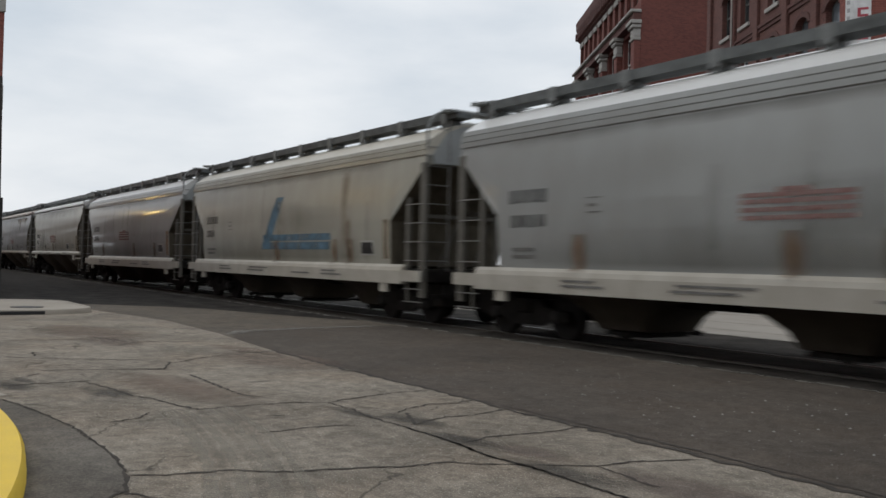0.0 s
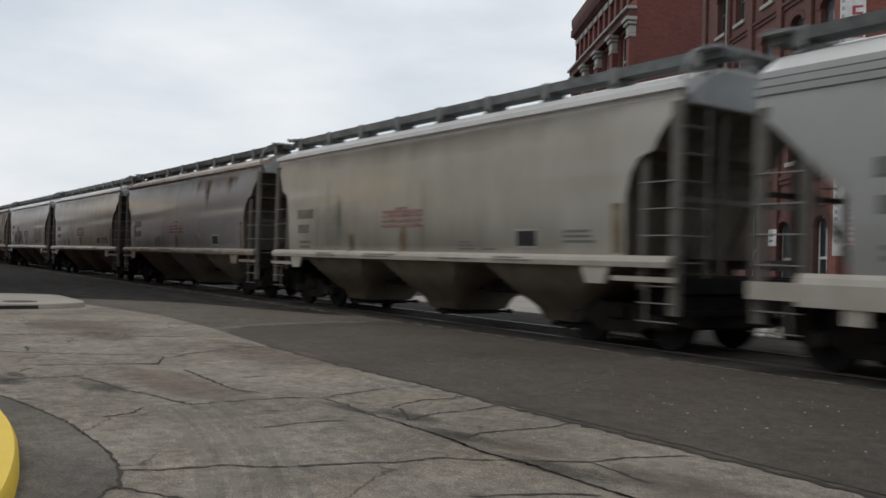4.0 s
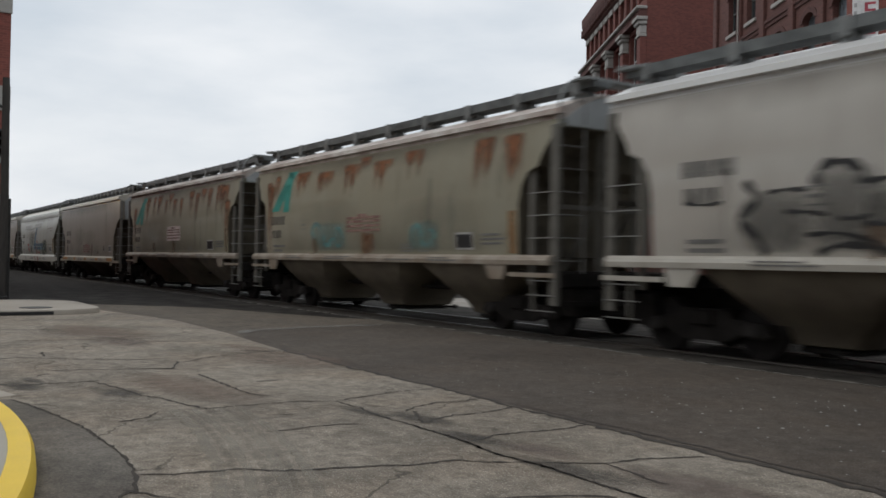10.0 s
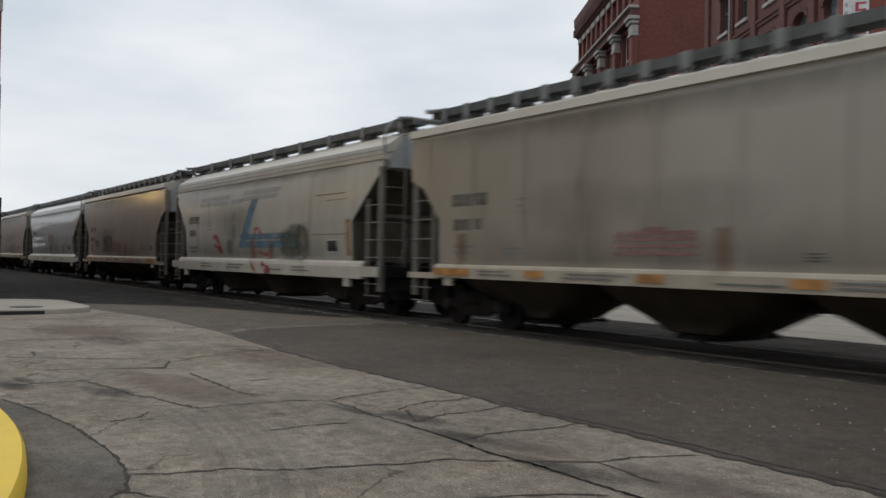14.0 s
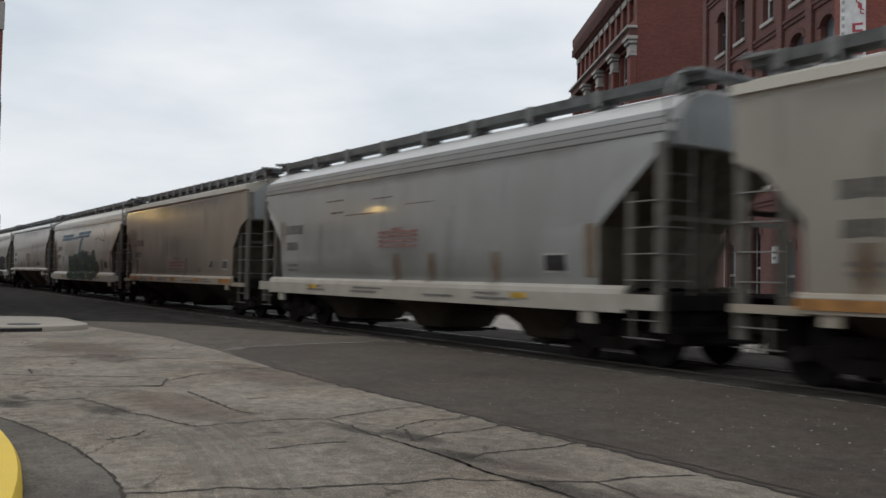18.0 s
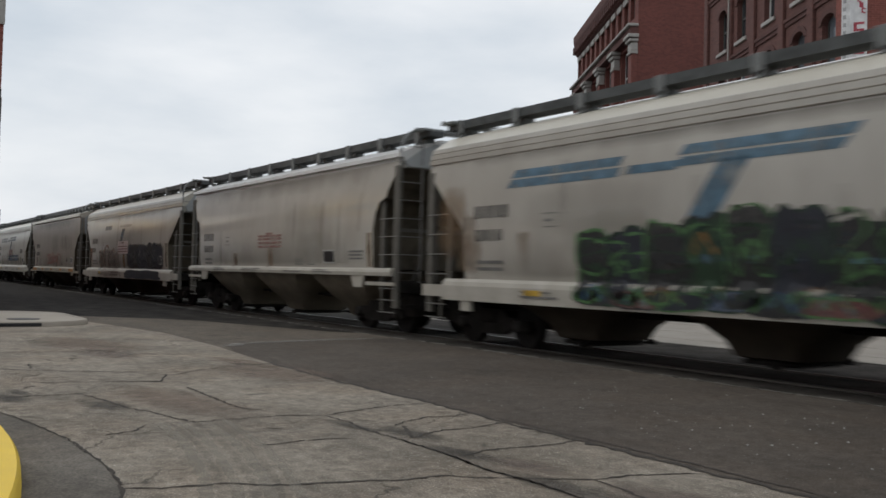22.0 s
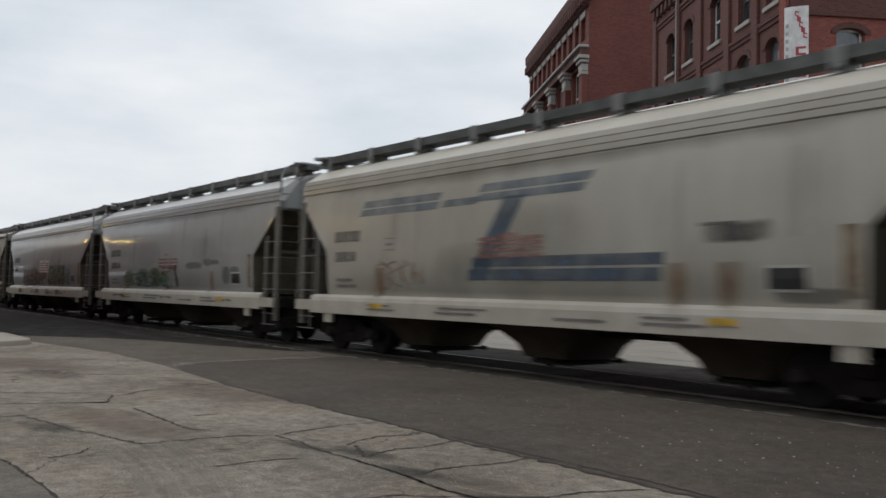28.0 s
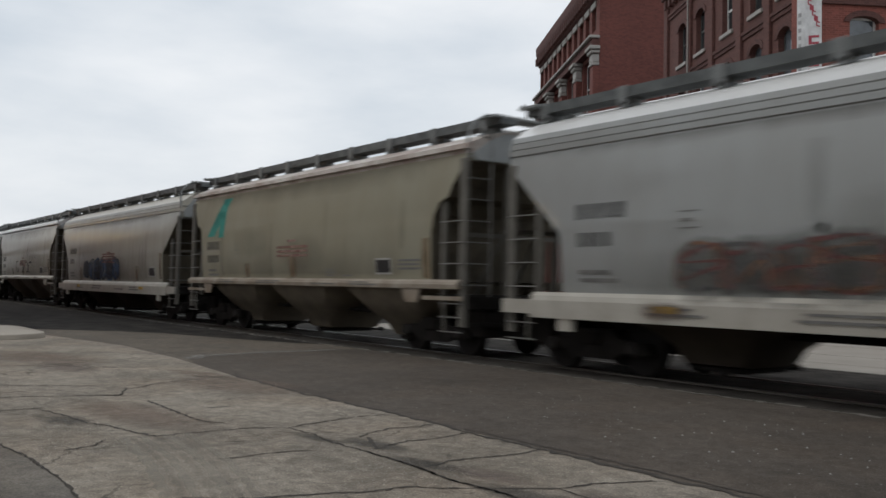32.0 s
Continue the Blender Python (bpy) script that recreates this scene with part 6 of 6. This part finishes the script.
        add_patch(car, kind, "sill_panel", [(-5.95, -4.7, 1.08, 1.22), (-3.0, -2.5, 1.09, 1.22), (-0.28, 0.26, 1.09, 1.22), (2.4, 2.9, 1.09, 1.22), (4.8, 5.9, 1.08, 1.23)], ORANGE, "orange sill panel", True, lift=0.01, on_sill=True, nz=1)
    fr, bo, wh, cap = TRUCK
    for s in (-1, 1):
        tr = part("truck", bo, None, car)
        tr.matrix_local = pose(s * (e - 1.63), 0, 0)
        for q in (-1, 1):
            o = part("side_frame", fr, None, tr)
            o.matrix_local = pose(0, q * 1.0, 0)
            w = part("wheelset", wh, None, tr)
            w.matrix_local = pose(q * 0.89, 0, 0.45)
            WHEELSETS.append((car, w, q * 0.89))
            o = part("bearing_cap", cap, None, tr)
            o.matrix_local = pose(q * 0.89, -1.08, 0.45, 0, 0, 180)
    return car


CENTRES = [9.75, -6.85, -23.45, -40.05, -56.32, -72.2, -88.03, -103.92, -119.5, -134.85, -150.27, -166.27, -182.15, -198.07, -213.95, -229.75, -245.7, -261.72, -277.62, -293.52, -310.1, -326.65, -342.6, -358.55, -374.5, -390.45, -406.4]
KIND = "AAAABBBBDDCACACADACAAADADAD"
SHIFT = {3: -0.25, 4: -0.4, 5: -0.25, 12: -0.3, 14: 0.2, 17: -0.25, 18: -0.3, 21: 0.25}    # warning panel off the middle
COAT = ["silver", "silver", "grey", "silver", "warm", "slate", "warm", "white", "olive", "olive", "beige", "grey", "beige", "silver", "beige", "white", "white", "warm", "beige", "warm",
        "silver", "silver", "olive", "grey", "warm", "silver", "brown"]
WORDS = {"A": "grey covered hopper car with fluted eaves", "B": "smooth rounded covered hopper car with thin sill", "D": "faded smooth rounded covered hopper car", "C": "beige ribbed covered hopper car with orange panels"}
EXTRA = {2: ", faded blue emblem", 5: ", rust bleeding down", 7: ", black graffiti", 8: ", teal emblem and rust", 9: ", teal emblem, rust streaks", 11: ", blue emblem, red graffiti", 12: ", grey graffiti",
         13: ", rusty scratches", 15: ", green graffiti over blue emblem", 17: ", dark graffiti, pale panel", 18: ", red graffiti", 19: ", bold blue emblem", 20: ", green and blue graffiti",
         21: ", pale panel, olive graffiti", 22: ", teal emblem", 23: ", blue graffiti"}
START = {}
for n, (x0, kind, coat) in enumerate(zip(CENTRES, KIND, COAT)):
    rng = random.Random(100 + n)
    car = hopper_car(kind, coat, WORDS[kind] + EXTRA.get(n, ""), ROOF_RUST if n in (5, 8, 9, 22) else ROOF if kind in "BD" or coat == "silver" else ROOF_WARM)
    TRAIN.append((car, x0))
    START[car.name] = x0
    lettering(car, kind, rng, red=n not in (2, 11, 15), sign=n in (9, 17, 21), off=SHIFT.get(n, 0.0), window=3.5 if n == 16 else None, up=0.32 if n == 7 else 0.0)
    if kind == "A" and n > 12:
        add_patch(car, kind, "reflector", [(-4.3, -3.85, 1.06, 1.16), (4.15, 4.6, 1.06, 1.16)], YELLOWP, "yellow reflector on the sill", True, lift=0.01, on_sill=True, nz=1)
    if n == 2:
        logo_bars(car, kind, BLUEL, False)
        stain(car, kind, [(3.95, 4.2, 3.6, 1.35), (4.2, 4.35, 2.4, 1.35)], RUSTL, "rust_bleed", n)
    if n == 5:
        stain(car, kind, [(2.6, 3.2, 3.8, 2.9), (4.6, 5.3, 3.8, 3.1), (1.2, 5.9, 3.84, 3.3), (-5.9, -5.5, 2.4, 1.5)], RUSTL, "rust_bleed", n)
        stain(car, kind, [(2.7, 3.1, 3.5, 3.0), (-2.5, -2.2, 1.95, 1.5), (2.0, 2.3, 1.95, 1.5)], RUSTL, "rust_bleed", n + 50)
    if n == 6:
        graffiti(car, kind, 4.5, 5.6, 1.6, 1.95, ["grey"], 3, n, 0.04)
    if n == 7:
        for a, b, lo, hi in ((-4.8, -3.4, 1.5, 2.5), (-3.7, -2.4, 1.5, 2.75), (-2.9, -1.5, 1.6, 2.55)):
            film(car, kind, a, b, lo, hi, SMUDGE["grey"], "paint_fill", "blob", lift=0.0064)
        for wd, pts in ((0.13, [(-3.5, 2.45), (-3.42, 2.66), (-3.18, 2.72), (-2.89, 2.61), (-2.85, 2.42)]), (0.06, [(-4.2, 2.38), (-3.9, 2.41), (-3.59, 2.39)]),
                        (0.08, [(-2.77, 2.44), (-2.46, 2.47), (-2.23, 2.37), (-1.86, 2.42), (-1.61, 2.37)]), (0.12, [(-4.57, 2.56), (-4.38, 2.28), (-4.65, 2.04), (-4.37, 1.78), (-4.23, 1.55)]),
                        (0.06, [(-3.93, 2.12), (-3.6, 2.1), (-3.33, 2.06)]), (0.06, [(-3.16, 2.01), (-2.95, 2.0), (-2.76, 2.04)]), (0.055, [(-2.84, 1.94), (-2.4, 1.92), (-2.07, 1.95)]),
                        (0.06, [(-3.62, 1.8), (-3.16, 1.82), (-2.59, 1.67), (-2.4, 1.54)]), (0.09, [(-3.48, 1.56), (-3.15, 1.67), (-2.75, 1.65), (-2.51, 1.55)]),
                        (0.09, [(-2.15, 2.14), (-1.78, 2.06), (-1.5, 2.06)]), (0.07, [(-1.86, 2.33), (-1.5, 2.2), (-1.62, 2.02)]), (0.05, [(-5.64, 2.3), (-5.24, 2.26), (-4.94, 2.29)])):
            spray(car, kind, pts, wd, "black")
        blob(car, kind, -1.72, -1.32, 1.62, 1.94, "maroon", 0.0085, n)
    if n in (8, 9, 22):
        add_patch(car, kind, "emblem", [(-5.62, -5.08, 2.74, 3.84, 1.06), (-4.8, -4.4, 2.70, 3.84, 0.16)], TEAL, "teal slanted emblem", nz=6)
    if n == 8:
        stain(car, kind, [(-6.05, -5.85, 3.6, 3.1), (-5.5, -5.2, 3.76, 3.1), (-4.1, -3.1, 3.74, 3.2), (-2.68, -1.7, 3.66, 3.1), (-1.16, -0.25, 3.74, 3.1), (0.35, 1.3, 3.7, 3.25), (1.8, 2.6, 3.8, 3.4), (4.5, 5.2, 3.82, 2.9), (5.45, 6.1, 3.8, 2.8), (-5.9, -5.6, 3.6, 1.6), (0, 0.5, 2.0, 1.5), (-0.3, 0.2, 3.84, 3.7)], RUST, seed=n)
        graffiti(car, kind, -2.8, -0.8, 1.65, 2.3, ["cyan"], 3, n, 0.05)
        film(car, kind, -3.0, -0.6, 1.55, 2.4, SMUDGE["cyan"], "paint_fill", lift=0.006)
        graffiti(car, kind, 2.2, 3.3, 1.6, 2.2, ["cyan"], 2, n + 1, 0.04)
        film(car, kind, 2.0, 3.5, 1.55, 2.3, SMUDGE["cyan"], "paint_fill", lift=0.006)
    if n == 9:
        stain(car, kind, [(-4.1, -3.5, 3.83, 2.8), (-3.0, -2.7, 3.8, 3.0), (-2.4, -1.8, 3.84, 3.0), (-1.3, -1.0, 3.6, 3.0), (-0.9, -0.3, 3.8, 3.4), (-0.2, 0.3, 3.6, 2.9), (0.7, 1.0, 3.6, 2.8), (1.75, 2.25, 3.82, 2.9), (2.5, 2.9, 3.7, 2.75), (3.1, 3.6, 3.8, 3.2), (3.8, 4.3, 3.8, 2.9), (4.7, 5.4, 3.84, 2.9), (5.3, 5.9, 3.8, 2.8), (5.7, 6.1, 3.3, 2.0), (-5.9, -5.5, 3.5, 1.7)], RUST, seed=n)
    if n == 11:
        logo_bars(car, kind, BLUEL, True, BLUEG)
        for wd, pts in ((0.1, [(0.1, 1.5), (0.14, 2.1), (0.41, 2.24), (0.77, 2.0)]), (0.1, [(0.05, 1.5), (0.1, 1.2), (0.43, 0.95)]), (0.13, [(0.9, 1.2), (1.2, 1.12), (1.5, 1.0), (1.1, 0.98)]), (0.1, [(0.5, 1.55), (0.9, 1.45), (1.3, 1.5)]),
                        (0.16, [(-3.4, 1.95), (-3.2, 2.05), (-2.9, 1.8), (-2.7, 1.5), (-2.95, 1.65), (-3.3, 1.75)])):
            spray(car, kind, pts, wd, "red")
        film(car, kind, -2.3, -1.6, 1.4, 2.0, SMUDGE["grey"], "paint_fill", "blob", lift=0.006)
        tag(car, kind, 2.2, 3.8, 1.42, 2.3, 3, n + 2, "grey", ["olive", "dkgreen"], 0.06)
        add_patch(car, kind, "scratch", [(2.6, 6.0, 1.98, 2.0), (4.2, 5.9, 3.0, 3.03, 0.1), (4.9, 6.1, 2.85, 2.87)], RUST_LINE, "rusty scratch", True, lift=0.012)
    if n == 12:
        film(car, kind, -3.0, -0.9, 1.45, 2.3, SMUDGE["grey"], "paint_fill", "blob", lift=0.006)
        tag(car, kind, -2.85, -0.9, 1.5, 2.2, 4, n, None, ["grey", "black"], 0.05)
        spray(car, kind, [(-2.8, 2.1), (-2.0, 2.22), (-1.4, 2.2), (-1.05, 2.0)], 0.06, "grey")
        spray(car, kind, [(-2.9, 1.56), (-1.9, 1.5), (-1.0, 1.55)], 0.05, "grey")
        spray(car, kind, [(-4.45, 1.9), (-4.2, 1.98), (-3.85, 1.95), (-3.62, 1.76)], 0.14, "black")
        spray(car, kind, [(-4.3, 1.75), (-4.1, 1.85), (-3.9, 1.74)], 0.08, "black")
    if n == 13:
        add_patch(car, kind, "scratch", [(-3.6, -2.65, 3.26, 3.3), (-3.3, -2.6, 2.95, 3.0), (-2.5, -0.95, 2.87, 2.90), (-1.2, -0.3, 3.2, 3.23), (0.3, 1.4, 3.0, 3.02)], RUST_LINE, "rusty scratch", True)
        stain(car, kind, [(-6.35, -6.0, 2.9, 1.6), (6.0, 6.3, 2.3, 1.5)], RUSTL, seed=n)
    if n == 14:
        for a, b, lo, hi, m in ((-7.0, -5.0, 2.3, 3.3, RUSTL), (-6.4, -5.0, 1.35, 2.6, DIRT)):
            film(car, kind, a, b, lo, hi, m, "grime_patch", "blob", 0.0046 - 0.0002 * a)
    if n == 15:
        logo_bars(car, kind, BLUEL, True, BLUEL)
        piece(car, kind, -3.0, 3.05, 1.0, 2.46, 8, n, ["black", "navy", "black", "dkgreen"], ["green", "dkgreen", "green", "black"], ["dkgreen", "green", "black", "orange", "green"], 0.055)
        tag(car, kind, -2.9, 3.0, 1.4, 2.35, 8, n + 5, None, ["green", "dkgreen"], 0.05)
        piece(car, kind, 2.95, 3.75, 1.0, 1.95, 1, n + 2, ["navy"], ["dkgreen"], ["green", "olive"], 0.06)
        piece(car, kind, -2.9, 3.0, 0.93, 1.28, 7, n + 20, ["black", "maroon", "navy", "blue"], ["dkgreen", "black", "green"], ["blue", "cyan", "green", "olive"], 0.04)
        film(car, kind, -7.3, -6.1, 1.6, 3.3, RUSTL, "rust_bleed", "blob", 0.0048)
        film(car, kind, -6.6, -5.6, 1.35, 2.3, RUSTL, "rust_bleed", "blob", 0.0052)
        tag(car, kind, 4.6, 5.5, 1.42, 2.1, 2, n + 3, None, ["grey"], 0.04)
        stain(car, kind, [(-6.3, -5.9, 2.6, 1.4), (-4.6, -4.3, 2.2, 1.6), (4.2, 4.6, 1.95, 1.45)], RUSTL, "rust_bleed", n)
        for wd, pts in ((0.05, [(3.0, 2.92), (3.6, 3.04), (4.2, 2.9), (4.9, 2.86)]), (0.06, [(4.5, 3.42), (4.8, 3.25), (5.1, 3.0)]), (0.05, [(5.62, 2.1), (5.7, 2.5), (5.86, 2.95)]), (0.04, [(4.0, 3.2), (4.3, 3.05)])):
            spray(car, kind, pts, wd, "rusty")
    if n == 17:
        add_patch(car, kind, "emblem_stem", [(-0.8, -0.35, 2.5, 3.1, 0.35)], BLUEF, "faded blue emblem")
        add_patch(car, kind, "emblem_stroke", [(-3.6, -2.4, 3.1, 3.3, 0.1)], BLUEF, "faded blue emblem")
        tag(car, kind, -4.4, -0.9, 1.36, 2.15, 4, n, "brown", ["grey"], 0.04)
        film(car, kind, -4.4, 0.5, 0.92, 1.25, SMUDGE["brown"], "paint_fill")
        for wd, pts in ((0.1, [(-3.7, 1.9), (-3.54, 2.1), (-3.13, 2.36), (-2.7, 2.28), (-2.5, 2.0)]), (0.08, [(-4.5, 2.05), (-4.3, 2.15), (-4.15, 1.9)]), (0.08, [(-2.24, 2.02), (-2.0, 2.12), (-1.74, 2.22), (-1.65, 2.0)]),
                        (0.06, [(-3.6, 2.1), (-3.55, 1.7), (-3.5, 1.4)]), (0.06, [(-2.3, 2.0), (-2.25, 1.7), (-2.1, 1.45)]), (0.06, [(-1.5, 1.9), (-1.2, 2.02), (-0.9, 1.9)]), (0.07, [(-5.0, 1.9), (-4.9, 1.7), (-4.95, 1.5)])):
            spray(car, kind, pts, wd, "rusty")
        add_patch(car, kind, "emblem_stroke", [(-0.95, 0.95, 3.16, 3.28, 0.05)], BLUEG, "faded blue emblem")
        add_patch(car, kind, "column_panel", [(-0.12, 0.12, 1.42, 1.98)], PANEL_O, "faded orange panel", lift=0.012)
        for a, b in ((0.35, 2.4), (1.6, 3.7), (2.9, 5.0), (4.2, 5.9)):
            film(car, kind, a, b, 1.22, 2.42, SMUDGE["navy"], "paint_fill", "blob", lift=0.0060 + 0.0002 * a)
        for a, b in ((0.5, 3.0), (2.6, 5.6)):
            blob(car, kind, a, b, 0.92, 1.27, "navy", 0.0075 + 0.0003 * a, n, None, 0.05, 9.0)
        piece(car, kind, 0.75, 4.95, 1.36, 2.42, 6, n + 1, ["navy", "black", "navy"], ["navy", "grey", "navy"], ["grey", "navy", "white"], 0.07)
        blob(car, kind, 4.7, 5.3, 1.45, 1.98, "navy", 0.0085, n + 3)
        stain(car, kind, [(-6.4, -5.9, 2.3, 1.35)], RUST, seed=n)
    if n == 18:
        tag(car, kind, -2.0, 2.2, 1.45, 2.2, 5, n, None, ["red", "rusty"], 0.05)
    if n == 19:
        logo_bars(car, kind, BLUE, True, BLUEF)
        tag(car, kind, -4.2, -2.5, 1.45, 2.2, 4, n, None, ["rusty"], 0.035)
        film(car, kind, 3.9, 5.2, 2.15, 2.5, SMUDGE["grey"], "paint_fill", lift=0.006)
        film(car, kind, 5.0, 6.2, 1.36, 1.6, SMUDGE["smear"], "paint_fill", lift=0.006)
        add_patch(car, kind, "smear", [(4.35, 4.75, 2.2, 2.42), (3.95, 4.6, 2.42, 2.47)], INK["grey"], "grey paint smear", True)
    if n == 20:
        for a, b, lo, hi, k in ((-4.4, -3.3, 1.4, 2.05, "teal"), (-3.1, -1.7, 1.36, 2.1, "teal"), (-1.85, -0.6, 1.36, 2.1, "olive"), (-0.85, 0.3, 1.36, 2.0, "teal")):
            film(car, kind, a, b, lo, hi, SMUDGE[k], "paint_fill", "blob", lift=0.006)
        tag(car, kind, -4.2, 0.1, 1.42, 2.0, 6, n, None, ["dkgreen", "olive"], 0.06)
        tag(car, kind, -3.0, 0.2, 1.4, 1.9, 4, n + 7, None, ["navy", "cyan"], 0.05)
        blob(car, kind, 0.0, 0.62, 1.42, 1.98, "white", 0.0086, n, None, 0.05, 6.0)
        spray(car, kind, [(-0.54, 2.06), (0.0, 2.04), (0.62, 2.02)], 0.1, "maroon")
        spray(car, kind, [(0.62, 2.1), (0.74, 1.8), (0.86, 1.42)], 0.2, "navy")
        for a, b, lo, hi in ((1.5, 2.9, 1.98, 2.2), (2.9, 3.65, 2.06, 2.28), (3.55, 4.1, 2.1, 2.24), (4.35, 4.9, 1.52, 2.05), (4.9, 5.45, 1.82, 2.04)):
            film(car, kind, a - 0.08, b + 0.08, lo - 0.02, hi + 0.02, SMUDGE["smear"], "paint_smear", "blob", lift=0.006)
        for a, b in ((-5.4, -4.0), (-0.4, 0.7), (4.6, 5.2)):
            spray(car, kind, [(a, 1.08), ((a + b) / 2, 1.10), (b, 1.08)], 0.06, "grey")
    if n == 21:
        tag(car, kind, -3.8, -0.3, 1.38, 2.15, 5, n, "grey", ["grey", "maroon", "rusty"], 0.06)
        film(car, kind, -3.2, -0.4, 1.36, 1.95, SMUDGE["grey"], "paint_fill", lift=0.0072)
        blob(car, kind, -0.1, 0.78, 1.68, 2.0, "maroon", 0.0092, n)
        for a, b in ((0.95, 2.0), (1.7, 2.9), (2.6, 3.6), (3.2, 4.1)):
            film(car, kind, a, b, 1.3, 2.36, SMUDGE["olive"], "paint_fill", "blob", lift=0.006 + 0.0007 * a)
        piece(car, kind, 1.05, 3.9, 1.4, 2.24, 5, n + 1, ["dirt", "olive"], ["olive", "dkgreen"], ["olive", "grey", "rusty"], 0.05)
        film(car, kind, 3.8, 4.95, 1.4, 2.2, SMUDGE["cyan"], "paint_fill", "blob", lift=0.006)
        for x in (-4.6, -1.0, 0.9, 2.6):
            film(car, kind, x, x + 1.0, 0.93, 1.25, SMUDGE["brown"], "paint_fill", "blob")
    if n == 23:
        piece(car, kind, -3.6, 1.4, 1.35, 2.3, 6, n, ["navy", "blue"], ["blue", "navy"], ["navy", "grey", "blue"], 0.08)
    if n == 24:
        graffiti(car, kind, -2, 2, 1.7, 2.3, ["grey"], 4, n, 0.07)



SURGE = {12: -0.1, 21.5: 0.12, 22: 0.22, 22.5: 0.1, 23.5: -0.1, 24: -0.2, 24.5: -0.1, 30.5: 0.15, 31: 0.3, 31.5: 0.2, 32: 0.12}    # metres ahead of an even run, by the second


def motions():
    for car, x0 in TRAIN:
        walk(car, [(t / 2, pose(x0 + SPEED * t / 2 + SURGE.get(t / 2, 0.0), YT, 0.0)) for t in range(65)])
    spin = SPEED / 0.42
    for car, w, dx in WHEELSETS:
        x0 = START[car.name] + dx
        first = max(0.0, (-19 - x0) / SPEED)
        last = min(32.0, (1 - x0) / SPEED)
        if last <= first:
            continue
        rows = [(0.0, pose(dx, 0, 0.45))] if first > 0 else []
        n = int((last - first) * FPS)
        for i in range(n + 1):
            t = first + i / FPS
            rows.append((t, pose(dx, 0, 0.45, 0, math.degrees(spin * (t - first)), 0)))
        if last < 32.0:
            rows.append((32.0, rows[-1][1]))
        walk(w, rows)


motions()
